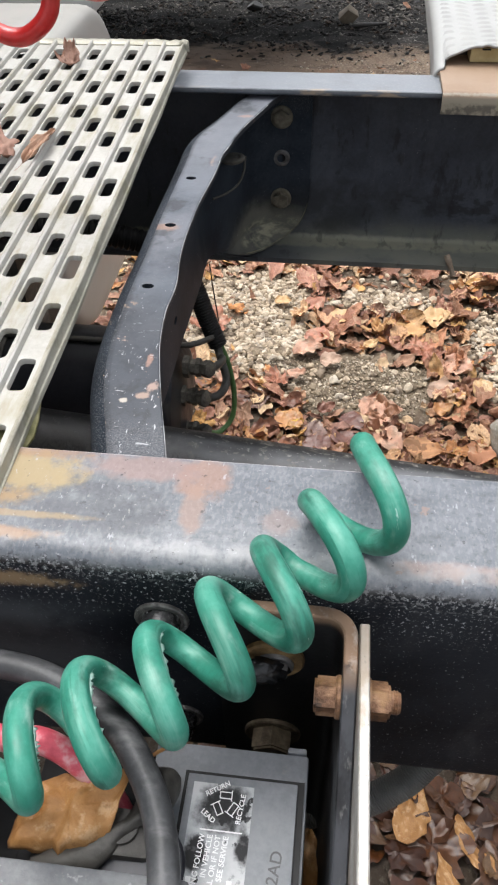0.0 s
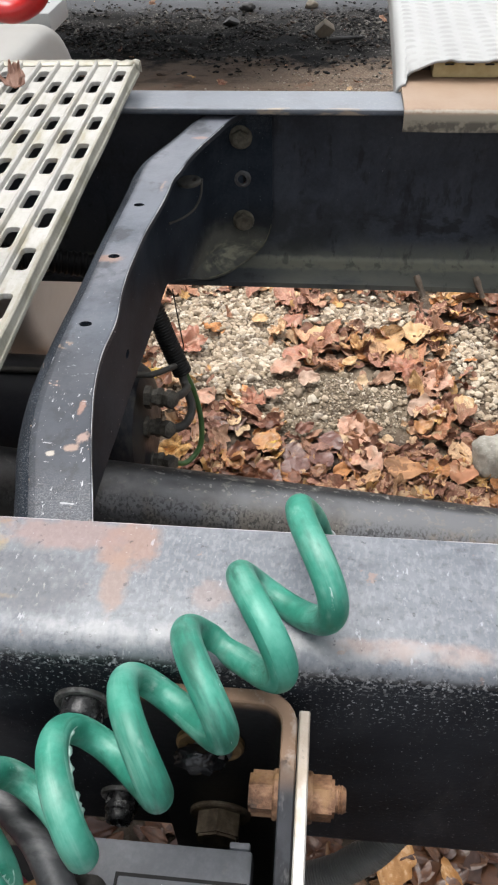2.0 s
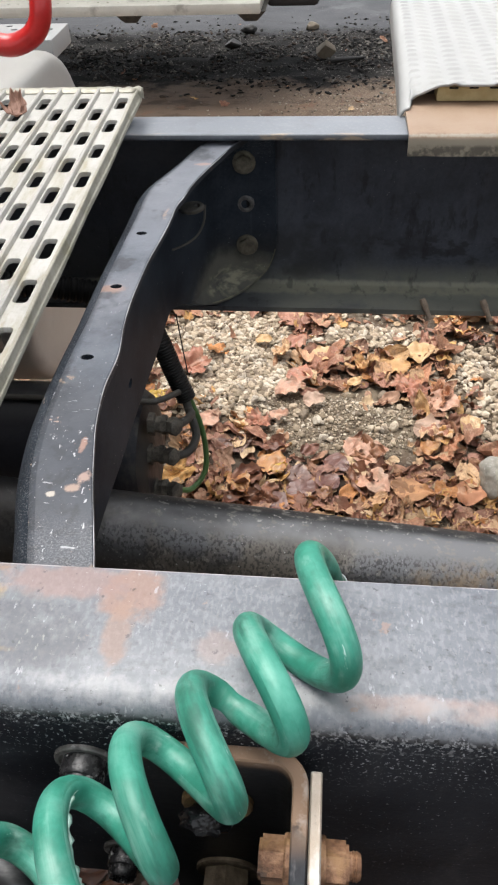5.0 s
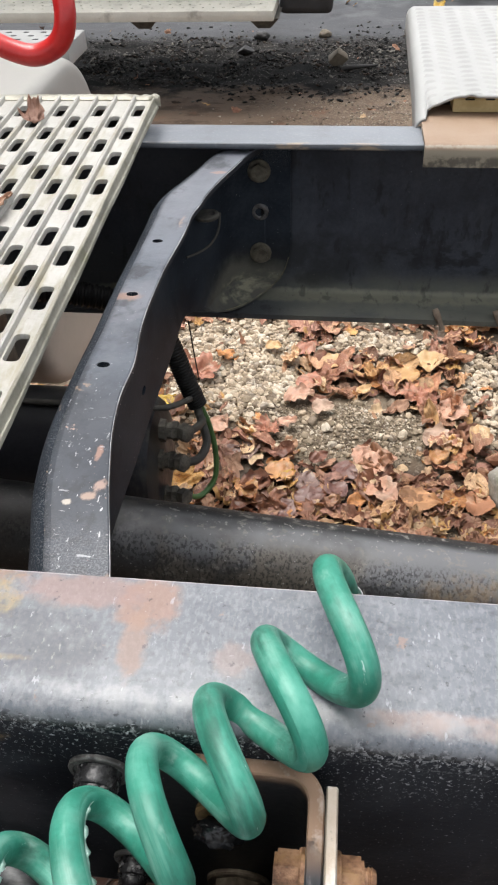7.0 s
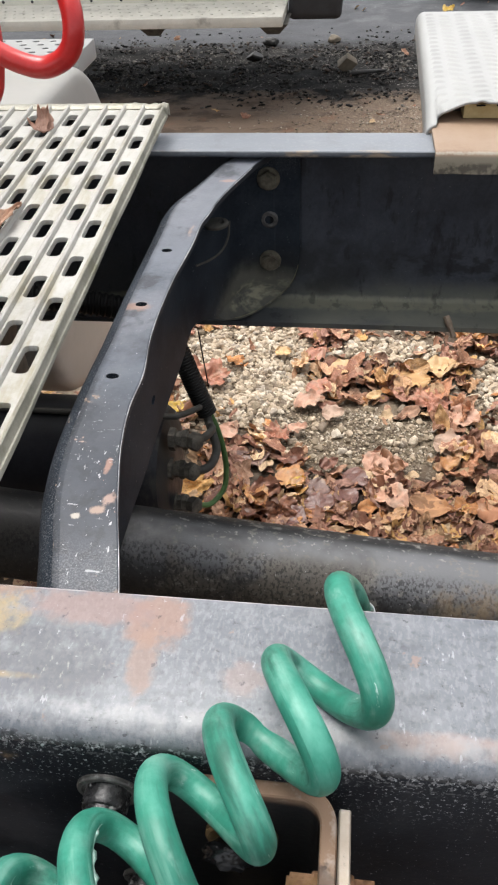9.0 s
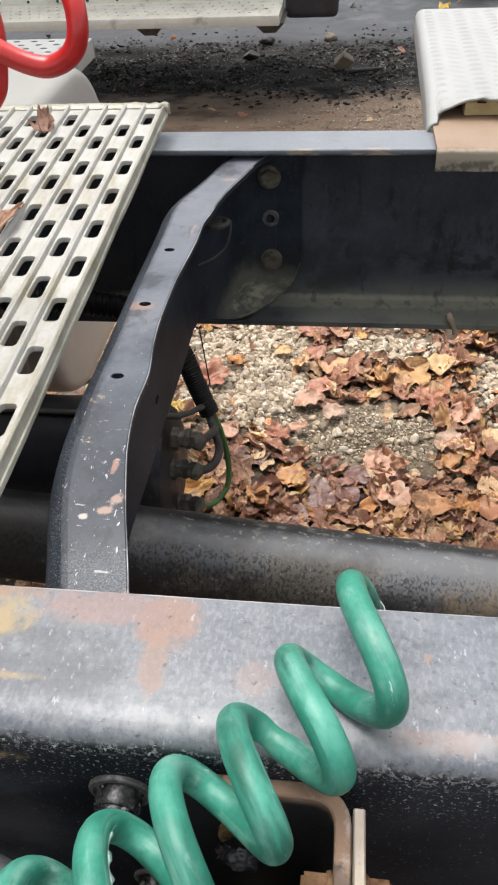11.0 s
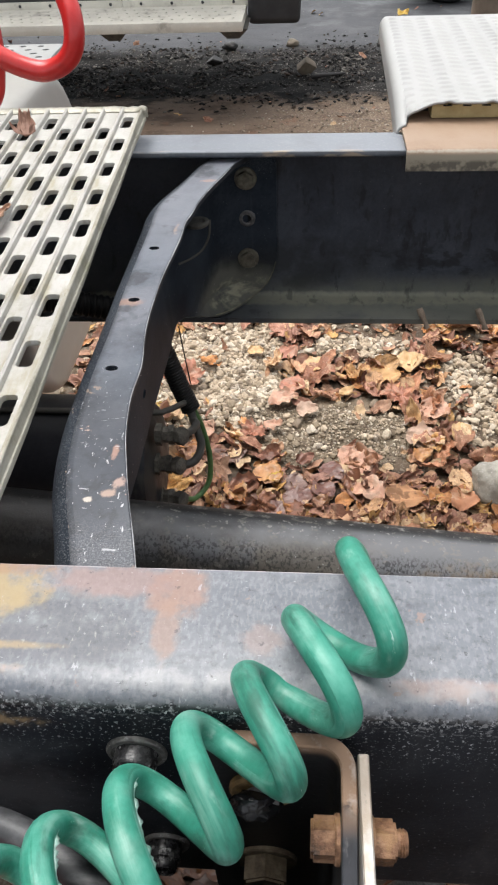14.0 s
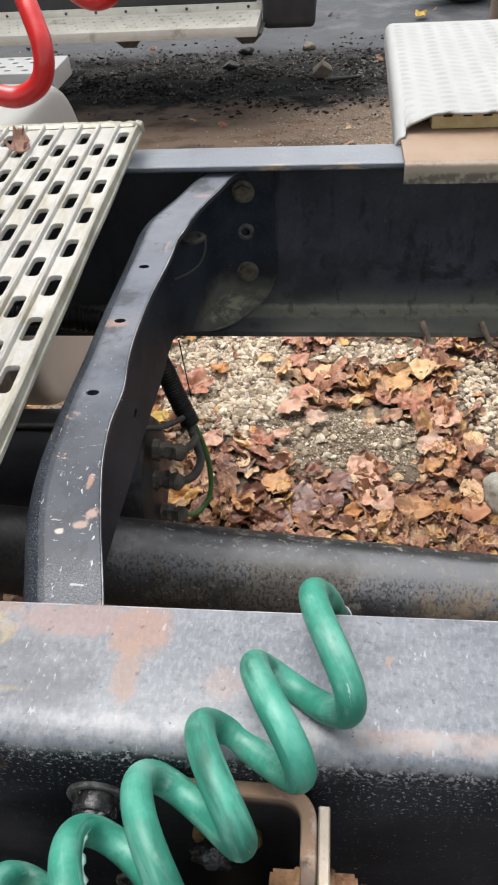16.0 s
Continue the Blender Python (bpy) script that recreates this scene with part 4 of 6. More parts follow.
rim = lathe([(0.0064, -0.003), (0.0064, 0.0018), (0.0075, 0.0030), (0.0110, 0.0028), (0.0128, 0.0010), (0.0128, -0.003)], 24, facing((0, -1, 0), (-0.1215, 0.8372, 0.881)))
part("hole_rim", rim, dull_bolt, cross, "pale rim of an open bolt hole")
# black disc imitates the shaded depth of the hole
part("hole_back", lathe([(0, 0.0004), (0.0066, 0.0004), (0.0066, -0.002), (0, -0.002)], 20, facing((0, -1, 0), (-0.1215, 0.8372, 0.881))), battery_black, cross, "black disc standing in for the dark inside a bolt hole")
# lug with a hole behind the crossmember, on a curved strap
lug = part("lug", lathe([(0, -0.003), (0.0095, -0.003), (0.0105, -0.002), (0.0105, 0.002), (0.0095, 0.003), (0, 0.003)], 28, Matrix.Diagonal((1.5, 1, 1, 1))), dark_fitting, cross, "small grey lug with a hole")
lug.matrix_world = pose(-0.178, 0.722, 0.9286, 14, -4, 8)
drill = finish("hole", lathe([(0, -0.01), (0.0038, -0.01), (0.0038, 0.01), (0, 0.01)], 14, pose(-0.171, 0.722, 0.9286)), dark_fitting)
cut(lug, [drill])
part("strap", tube(smooth_path([(-0.162, 0.728, 0.930), (-0.164, 0.722, 0.910), (-0.172, 0.712, 0.896), (-0.186, 0.70, 0.889), (-0.202, 0.685, 0.888)], 6), 0.0016, 8), dusty_hose, cross)
# weld studs on the far rail's lower flange
for x in (0.154, 0.241):
    part("stud", tube(smooth_path([(x - 0.013, 0.788, 0.758), (x - 0.008, 0.7825, 0.748), (x - 0.003, 0.7775, 0.739), (x, 0.7755, 0.731)], 4), lambda q: 0.0044 + 0.0008 * math.sin(q * 7), 10), stud_brown, truck_frame, "short dirty brown stud")
# collar bolts in the near rail's web
for x, z, r in ((-0.1285, 0.941, 0.0182), (-0.126, 0.800, 0.0165)):
    ring = part("collar_bolt", lathe([(0, 0.0), (r, 0.0), (r, 0.0022), (r * 0.96, 0.0032), (r * 0.84, 0.0034), (r * 0.80, 0.0026), (0, 0.0026)], 32, facing((0, -1, 0), (x, 0.0005, z))), collar_steel, truck_frame, "scuffed collar washer with a black bolt")
    part("bolt_end", lathe([(0, 0.0), (r * 0.72, 0.0), (r * 0.72, 0.011), (r * 0.68, 0.0128), (r * 0.61, 0.0134), (r * 0.60, 0.0180), (r * 0.52, 0.0202), (r * 0.36, 0.0205), (r * 0.32, 0.0175), (0, 0.017)], 28, facing((0, -1, 0), (x, 0.0005, z))), bolt_black, ring, "wet black bolt end")


# ---- drive shaft, air tank ----
shaft = thing("drive_shaft", "dirty black steel drive shaft tube between the rails", "drive shaft")
a, b = Vector((-1.65, 0.42, 0.7815)), Vector((1.55, 0.42, 0.4295))
ax = facing(b - a, a)
n = (b - a).length
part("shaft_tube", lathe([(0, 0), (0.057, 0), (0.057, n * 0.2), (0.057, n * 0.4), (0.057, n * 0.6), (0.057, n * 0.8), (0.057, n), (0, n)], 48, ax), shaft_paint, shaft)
for k in (0.0, n):
    part("yoke", lathe([(0, -0.05), (0.045, -0.05), (0.05, -0.04), (0.062, -0.01), (0.062, 0.01), (0.05, 0.04), (0.045, 0.05), (0, 0.05)], 24, ax @ Matrix.Translation((0, 0, k))), dark_fitting, shaft)

for x in (-1.2, 1.2):
    zc = a.z + (b.z - a.z) * (x - a.x) / (b.x - a.x)
    hang = slab((x - 0.03, 0.012, 0.7435), (x + 0.03, 0.848, 0.757), 0.003)
    slab((x - 0.025, 0.34, zc - 0.02), (x + 0.025, 0.50, 0.75), 0.004, bm=hang)
    part("bearing_hanger", hang, dark_fitting, shaft)

air_tank = thing("air_tank", "black air tank with hose fittings at its end", "air tank", at=(-0.262, 0.625, 0.580))
r = 0.103
prof = [(0, 0.014), (0.04, 0.013), (0.07, 0.010), (0.088, 0.002), (0.098, -0.012), (r, -0.034), (r, -0.036), (r + 0.001, -0.038), (r + 0.001, -0.06), (r, -0.062), (r, -0.7), (0.07, -0.74), (0, -0.75)]
part("tank_body", lathe(prof, 48, facing((1, 0, 0), (0, 0, 0))), tank_paint, air_tank)
for dx, dy, dz in ((0.016, 0.026, 0.080), (0.008, 0.034, 0.028), (0.004, 0.030, -0.048)):
    fx = facing((1, 0, 0), (dx, -dy, dz))
    f = lathe([(0, 0), (0.017, 0), (0.017, 0.009), (0.012, 0.011), (0.012, 0.018), (0.0145, 0.019), (0.0145, 0.026), (0.011, 0.028), (0, 0.028)], 6, fx)
    lathe([(0, -0.012), (0.0115, -0.012), (0.0125, -0.004), (0.0105, 0.004), (0.0105, 0.010), (0.0135, 0.011), (0.0135, 0.022), (0.009, 0.024), (0, 0.024)], 6, facing((0.85, -0.45, 0.25), (dx + 0.024, -dy, dz)), f)
    part("elbow_fitting", f, grimy_brass, air_tank, "grimy brass elbow fitting")
part("hanger_band", sweep([[(-0.3 + dx, (r + s) * math.cos(t), (r + s) * math.sin(t)) for dx, s in ((0, 0.001), (0.04, 0.001), (0.04, 0.004), (0, 0.004))] for t in (2 * math.pi * k / 40 for k in range(41))], True), dark_fitting, air_tank)
part("hanger_bracket", slab((-0.3, 0.08, 0.0), (-0.26, 0.152, 0.22), 0.004), dark_fitting, air_tank)
part("air_line", tube(smooth_path([(-0.55, -0.010, 0.108), (-0.2, -0.010, 0.109), (0.0, -0.010, 0.108), (0.030, -0.004, 0.107), (0.052, 0.030, 0.095)], 8), 0.0045, 10), dusty_hose, air_tank, "thin grey air line")

bundle = thing("hose_bundle", "black corrugated sleeve with grey and green air lines coming out", "hose")
core = resample(smooth_path([(-0.30, 0.735, 0.775), (-0.272, 0.725, 0.765), (-0.248, 0.715, 0.735), (-0.225, 0.70, 0.675), (-0.208, 0.69, 0.633)], 10), 0.0011)
part("sleeve", tube(core, 0.0145, 16, rib=0.0009), black_plastic, bundle, "black corrugated sleeve")
part("green_line", tube(smooth_path([(-0.208, 0.692, 0.645), (-0.192, 0.684, 0.60), (-0.182, 0.668, 0.555), (-0.184, 0.650, 0.515), (-0.203, 0.622, 0.504), (-0.224, 0.598, 0.528)], 8), 0.0044, 12), green_wire, bundle, "dull green air line")
part("grey_line", tube(smooth_path([(-0.212, 0.69, 0.64), (-0.200, 0.672, 0.612), (-0.190, 0.645, 0.598), (-0.196, 0.605, 0.602), (-0.222, 0.587, 0.606)], 8), 0.0065, 12), dusty_hose, bundle, "grey air line")
part("grey_line", tube(smooth_path([(-0.210, 0.69, 0.64), (-0.203, 0.675, 0.625), (-0.196, 0.655, 0.632), (-0.202, 0.615, 0.650), (-0.222, 0.597, 0.659)], 8), 0.006, 12), dusty_hose, bundle, "grey air line")
part("stray_wire", tube(smooth_path([(-0.235, 0.80, 0.715), (-0.228, 0.785, 0.67), (-0.218, 0.76, 0.63)], 8), 0.0012, 6), black_plastic, bundle)

sleeve = thing("corrugated_conduit", "black corrugated conduit under the deck plate", "conduit")
part("conduit", tube(resample(smooth_path([(-0.62, 0.68, 0.83), (-0.45, 0.70, 0.825), (-0.36, 0.72, 0.805), (-0.28, 0.74, 0.775)], 10), 0.0022), 0.016, 18, rib=0.0022), black_plastic, sleeve)
lower = thing("grey_conduit", "grey ribbed conduit slung beneath the rail", "conduit")
part("conduit", tube(resample(smooth_path([(-0.15, -0.02, 0.60), (0.0, 0.0, 0.63), (0.06, 0.018, 0.655), (0.11, 0.05, 0.69), (0.2, 0.06, 0.722), (0.5, 0.06, 0.722)], 10), 0.0006), 0.0135, 18, rib=0.0007), conduit_grey, lower)


# ---- slotted deck plate ----
deck = thing("deck_plate", "off-white slotted aluminium deck plate with dirty stained ribs", "deck plate")
along, across = Vector((0.0168, -1, -0.038)).normalized(), Vector((-1, -0.0168, 0)).normalized()
DECK = Matrix.Translation((-0.2535, 0.838, 1.0365)) @ Matrix((across, along, across.cross(along))).transposed().to_4x4()
PITCH, COL, LEN = 0.0712, 0.0256, 0.828


def plank(shift):
    """One ribbed strip with a row of slots; u runs across, v along."""
    own = bmesh.new()
    hw, hl, half = 0.0071, 0.0182, COL / 2
    a0 = [math.pi / 2 * k / 4 for k in range(5)]
    slot = [(hw - 0.0045 + 0.0045 * math.cos(a), hl - 0.0045 + 0.0045 * math.sin(a)) for a in a0]
    ring = slot + [(-u, v) for u, v in slot[::-1]] + [(-u, -v) for u, v in slot] + [(u, -v) for u, v in slot[::-1]]
    v0 = 0.003
    cells = []
    c = shift
    while c + PITCH / 2 < LEN:
        cells.append(c)
        c += PITCH
    bounds = [cells[0] - PITCH / 2] + [c + PITCH / 2 for c in cells]

    def quad(u0, u1, va, vb):
        for z, flip in ((0, False), (-0.004, True)):
            q = [own.verts.new((u, v, z)) for u, v in ((u0, va), (u1, va), (u1, vb), (u0, vb))]
            own.faces.new(q[::-1] if flip else q)

    quad(-half, half, v0, bounds[0])
    quad(-half, half, bounds[-1], LEN)
    for c in cells:
        outer = []
        for u, v in ring:
            s = min(half / max(abs(u), 1e-6), (PITCH / 2) / max(abs(v), 1e-6))
            outer.append((u * s, v * s))
        outer = [(math.copysign(half, u) if abs(v) / (PITCH / 2) < abs(u) / half + 1e-6 else u, math.copysign(PITCH / 2, v) if abs(v) / (PITCH / 2) >= abs(u) / half - 1e-6 else v) for u, v in outer]
        n = len(ring)
        lay = {}
        for nm, pts, z in (("ot", outer, 0), ("it", ring, 0), ("im", [(u * 0.93, v * 0.97) for u, v in ring], -0.0015), ("ib", [(u * 0.93, v * 0.97) for u, v in ring], -0.005), ("ob", outer, -0.004)):
            lay[nm] = [own.verts.new((u, c + v, z)) for u, v in pts]
        for i in range(n):
            j = (i + 1) % n
            for p, q in (("ot", "it"), ("it", "im"), ("im", "ib"), ("ib", "ob")):
                own.faces.new((lay[p][i], lay[p][j], lay[q][j], lay[q][i]))
        # corners of the cell
        for su in (1, -1):
            for sv in (1, -1):
                corner = Vector((su * half, c + sv * PITCH / 2, 0))
                side = min((w for w in lay["ot"] if abs(w.co.x - corner.x) < 1e-6), key=lambda w: (w.co - corner).length)
                end = min((w for w in lay["ot"] if abs(w.co.y - corner.y) < 1e-6), key=lambda w: (w.co - corner).length)
                if min((side.co - corner).length, (end.co - corner).length) > 1e-5:
                    own.faces.new((side, end, own.verts.new(corner)))
    # rib along one side
    prof = [(half - 0.0040, 0.0002), (half - 0.0028, 0.0046), (half - 0.0010, 0.0056), (half + 0.0008, 0.0046), (half + 0.0016, 0.0002), (half + 0.0016, -0.004), (half - 0.0040, -0.004)]
    join(own, sweep([[(u, v, z) for u, z in prof] for v in (v0, LEN * 0.33, LEN * 0.66, LEN)]))
    bmesh.ops.remove_doubles(own, verts=own.verts[:], dist=1e-5)
    bmesh.ops.recalc_face_normals(own, faces=own.faces[:])
    return own


first = {}
for i in range(19):
    odd = i % 2
    if odd not in first:
        ob = part("plank", plank(0.0430 + PITCH / 2 if odd else 0.0430), deck_paint, deck)
        first[odd] = ob
    else:
        ob = new("plank", first[odd].data)
        ob.parent = deck
    ob.matrix_world = DECK @ Matrix.Translation((0.0190 + COL * i, 0, 0))
prof = [(0.0085, -0.004), (0.0085, 0.0), (0.0062, 0.0002), (0.0056, 0.0030), (0.0040, 0.0034), (0.0031, 0.0026), (0.0027, -0.0050), (0.0020, -0.0060), (0.0008, -0.0062), (0.0004, -0.0070), (0.0004, -0.0105), (0.0020, -0.0107), (0.0036, -0.0065), (0.0044, -0.0042)]
side_rim = part("side_rim", sweep([[(u + 0.0006 * math.sin(v * 31 + z * 200), v, z) for u, z in prof] for v in (0.006 + LEN * k / 24 for k in range(25))]), deck_edge, deck, "folded side edge, scuffed", 40)
side_rim.matrix_world = DECK


def end_rim():
    secs = []
    for k in range(120):
        u = -0.001 + 0.535 * (k / 119) ** 1.3
        near = max(0.0, 1 - u / 0.05)
        bend = 0.0050 * noise.noise(Vector((u * 90, 1, 0))) * (0.25 + near) + 0.003 * near * near
        lift = 0.0050 * noise.noise(Vector((u * 100, 5, 0))) * (0.2 + near)
        ring = [(u, -0.0085 + bend, -0.011 + lift), (u, -0.0092 + bend, 0.0008 + lift), (u, -0.0075 + bend, 0.0030 + lift), (u, -0.0020 + bend, 0.0042 + lift), (u, 0.0050 + 0.4 * bend, 0.0036 + lift * 0.5), (u, 0.0085, 0.0012), (u, 0.0085, -0.003), (u, -0.005 + bend, -0.002 + lift), (u, -0.0062 + bend, -0.011 + lift)]
        secs.append(ring)
    return sweep(secs)


rim = part("end_rim", end_rim(), deck_edge, deck, "rolled end edge, crumpled at the corner", 50)
rim.matrix_world = DECK
# added dark slab: stands in for the shade seen through the slots
bearer = part("bearer", slab((0.016, 0.006, -0.0365), (0.50, 0.090, -0.0130), 0.002), rubber, deck, "black slab added under the plate to darken its slots")
bearer.matrix_world = DECK
tongue = bmesh.new()
z0, z1 = 0.9925, 0.9955
outline = [(-0.275, 0.092), (-0.2415, 0.092), (-0.2385, 0.105), (-0.2405, 0.122), (-0.2440, 0.138), (-0.2475, 0.150), (-0.256, 0.152), (-0.275, 0.150)]
up = [tongue.verts.new((x, y, z1 + 0.03 * (y - 0.092))) for x, y in outline]
dn = [tongue.verts.new((x, y, z0 + 0.03 * (y - 0.092))) for x, y in outline]
tongue.faces.new(up)
tongue.faces.new(dn[::-1])
for k in range(len(outline)):
    m = (k + 1) % len(outline)
    tongue.faces.new((up[m], up[k], dn[k], dn[m]))
part("edge_clip", tongue, clip_stain, deck, "olive-stained clip under the plate's edge")
for u in (0.08, 0.4):
    foot = part("foot", slab((u, 0.092, -0.0130), (u + 0.03, 0.11, -0.0045), 0.002), deck_edge, deck)
    foot.matrix_world = DECK
    foot = part("foot", slab((u, LEN - 0.05, -0.0060), (u + 0.03, LEN, -0.0045), 0.0004), deck_edge, deck)
    foot.matrix_world = DECK


# ---- fuel tank and its step ----
fuel = thing("fuel_tank", "dull white rounded fuel tank beside the frame", "fuel tank", at=(-0.52, 1.135, 0.705))


def tank_ring(x, k, half=0.272, r=0.175, seg=10):
    """A rounded square, k inside its full size."""
    ring = []
    for q in range(4):
        cx, cz = ((1, 1), (-1, 1), (-1, -1), (1, -1))[q]
        for s in range(seg + 1):
            a = math.pi / 2 * (q + s / seg)
            ring.append((x, cx * (half - r) + (r - k) * math.cos(a), cz * (half - r) + (r - k) * math.sin(a)))
    return ring


part("tank_body", sweep([tank_ring(-0.9, 0.03), tank_ring(-0.88, 0.0), tank_ring(-0.5, 0.0), tank_ring(-0.03, 0.0), tank_ring(-0.015, 0.002), tank_ring(-0.005, 0.008), tank_ring(0.0, 0.018), tank_ring(0.002, 0.03), tank_ring(0.006, 0.08)]), tank_white, fuel, "", 45)
part("tank_strap", sweep([[(x, y, z) for x, y, z in tank_ring(-0.34, -0.001)], [(x, y, z) for x, y, z in tank_ring(-0.34, -0.004)], tank_ring(-0.29, -0.004), tank_ring(-0.29, -0.001)]), tank_white, fuel)
for dx in (-0.28, -0.75):
    part("tank_bracket", slab((dx - 0.03, -0.2765, -0.20), (dx + 0.03, -0.26, 0.26), 0.003), truck_dark, fuel)

tstep = thing("tank_step", "white perforated step plate on the fuel tank", "step", at=(-0.53, 1.31, 0.98))
body = slab((-0.6, 0.0, -0.036), (0.0, 0.120, 0.0), 0.004)
stepbody = part("tread", body, white_paint, tstep)
drills = bmesh.new()
for i in range(14):
    for j in range(4):
        lathe([(0, -0.01), (0.0075, -0.01), (0.0075, 0.02), (0, 0.02)], 10, pose(-0.025 - i * 0.036 - (0.018 if j % 2 else 0), 0.022 + j * 0.026, 0.0) @ Matrix.Diagonal((1, 0.7, 1, 1)), drills)
d = finish("hole", drills, white_paint)
d.location = tstep.location
bpy.context.view_layer.update()
cut(stepbody, [d])
part("step_bracket", slab((-0.30, 0.02, -0.12), (-0.26, 0.10, -0.04), 0.004), white_paint, tstep)


# ---- coiled hoses ----
def knot(values, s):
    """A smooth value through those given for turns -1, 0, 1 and so on."""
    ext = [2 * values[0] - values[1], *values, 2 * values[-1] - values[-2]]
    k = max(0, min(len(values) - 2, int(math.floor(s + 1))))
    t = s + 1 - k
    a, b, c, d = ext[k:k + 4]
    return 0.5 * (2 * b + (c - a) * t + (2 * a - 5 * b + 4 * c - d) * t * t + (3 * b - a - 3 * c + d) * t ** 3)


AXIS = [Vector(p) for p in ((0.0612, 0.1221, 1.0607), (0.0028, 0.0481, 1.0300), (-0.0223, 0.0125, 1.0235), (-0.0480, -0.0157, 1.0118), (-0.0776, -0.0389, 0.9962), (-0.1099, -0.0618, 0.9798), (-0.1456, -0.0846, 0.9696), (-0.1770, -0.0967, 0.9607), (-0.2287, -0.1325, 0.9503))]
RADII = [0.0307, 0.0278, 0.0268, 0.0270, 0.0288, 0.0290, 0.0316, 0.0274, 0.0252]
PHASE = [-0.508, 0.046, 0.158, 0.233, 0.093, 0.141, -0.043, 0.070, 0.542]
RUN = Vector((-0.70566, -0.65224, -0.27682))


def coil_point(s):
    """The green hose: a stretched, slightly flattened coil on a bent axis; s counts its turns."""
    e1 = (Vector((0, 0, 1)) - RUN * RUN.z).normalized()
    e2 = RUN.cross(e1)
    lean, flat = 2.16335, 0.20379
    f1, f2 = math.cos(lean) * e1 + math.sin(lean) * e2, math.cos(lean) * e2 - math.sin(lean) * e1
    a = -2 * math.pi * s + knot(PHASE, s) - lean
    return knot(AXIS, s) + knot(RADII, s) * ((1 + flat) * math.cos(a) * f1 + (1 - flat) * math.sin(a) * f2)


green = thing("coiled_air_hose", "glossy green coiled air hose lying over the rail", "hose")
turns = [coil_point(-0.15 + 0.02 * k) for k in range(368)]
tail = smooth_path([(0.016, 0.119, 0.88), (0.013, 0.1160, 0.939), (0.008, 0.1115, 0.963), (0.005, 0.1065, 0.983), (0.001, 0.0998, 1.002), (-0.0030, 0.0915, 1.018), (-0.0060, 0.0835, 1.030), *[tuple(turns[k]) for k in (0, 3)]], 8)
part("hose", tube(tail[:55] + turns, 0.0079, 20, girth=0.05), hose_green, green, smooth=60)
part("spring_guard", tube([(0.0075 + 0.00001 * k + 0.0098 * math.cos(k * 0.35), 0.1110 + 0.000009 * k + 0.0098 * math.sin(k * 0.35), 0.968 - 0.00010 * k) for k in range(420)], 0.0006, 6), steel_spring, green, "bright steel spring guard")
rs = random.Random(4)
for s0, s1 in ((3.80, 4.36), (4.80, 5.36), (5.95, 6.25)):
    seam = bmesh.new()
    row, jag = [], 0.0
    for k in range(70):
        s = s0 + (s1 - s0) * k / 69
        p = coil_point(s)
        d = (coil_point(s + 0.01) - p).normalized()
        q = knot(AXIS, s) - p
        q = q.normalized() * 0.5 - RUN * 0.85
        q = (q - d * q.dot(d)).normalized()
        jag = 0.45 * jag + 0.75 * rs.random() ** 3
        h = 0.0079 + (0.0003 + 0.0026 * jag ** 1.5) * min(1.0, k / 8, (69 - k) / 8)
        side = d.cross(q) * 0.0005
        row.append([seam.verts.new(p + q * 0.0076 - side), seam.verts.new(p + q * h), seam.verts.new(p + q * 0.0076 + side)])
    for a, b in zip(row, row[1:]):
        seam.faces.new((a[0], a[1], b[1], b[0]))
        seam.faces.new((a[1], a[2], b[2], b[1]))
    part("torn_seam", seam, torn_green, green, "pale torn moulding seam", 20)

red = thing("coiled_air_hose", "glossy red coiled air hose hanging above the deck plate", "hose")
red_line = [(-0.600, 0.44, 1.0225), (-0.545, 0.44, 1.0235), (-0.50, 0.436, 1.040), (-0.46, 0.43, 1.105), (-0.425, 0.42, 1.20), (-0.398, 0.408, 1.255), (-0.372, 0.396, 1.264), (-0.357, 0.383, 1.226), (-0.331, 0.376, 1.193), (-0.309, 0.372, 1.1815), (-0.292, 0.370, 1.1805), (-0.277, 0.370, 1.188), (-0.268, 0.372, 1.198), (-0.2645, 0.374, 1.210), (-0.262, 0.377, 1.226), (-0.263, 0.380, 1.246), (-0.273, 0.384, 1.268), (-0.293, 0.385, 1.279), (-0.310, 0.377, 1.272), (-0.303, 0.367, 1.259), (-0.284, 0.362, 1.245), (-0.265, 0.360, 1.234), (-0.252, 0.36, 1.226), (-0.237, 0.36, 1.219), (-0.222, 0.36, 1.216), (-0.208, 0.36, 1.2205), (-0.200, 0.36, 1.228), (-0.1965, 0.361, 1.238), (-0.197, 0.365, 1.249),
            (-0.201, 0.372, 1.258), (-0.206, 0.380, 1.267), (-0.214, 0.395, 1.279), (-0.226, 0.42, 1.300), (-0.224, 0.443, 1.300), (-0.212, 0.452, 1.282), (-0.198, 0.46, 1.262), (-0.182, 0.46, 1.2545), (-0.165, 0.46, 1.262), (-0.156, 0.465, 1.288), (-0.168, 0.48, 1.325), (-0.18, 0.50, 1.36), (-0.20, 0.55, 1.40)]
part("hose", tube(smooth_path(red_line, 10), 0.0072, 16), hose_red, red, smooth=60)


# ---- battery, its box and cables ----
box = thing("battery_box", "black steel battery bracket with rusty top edge and aluminium side plate", "battery bracket")
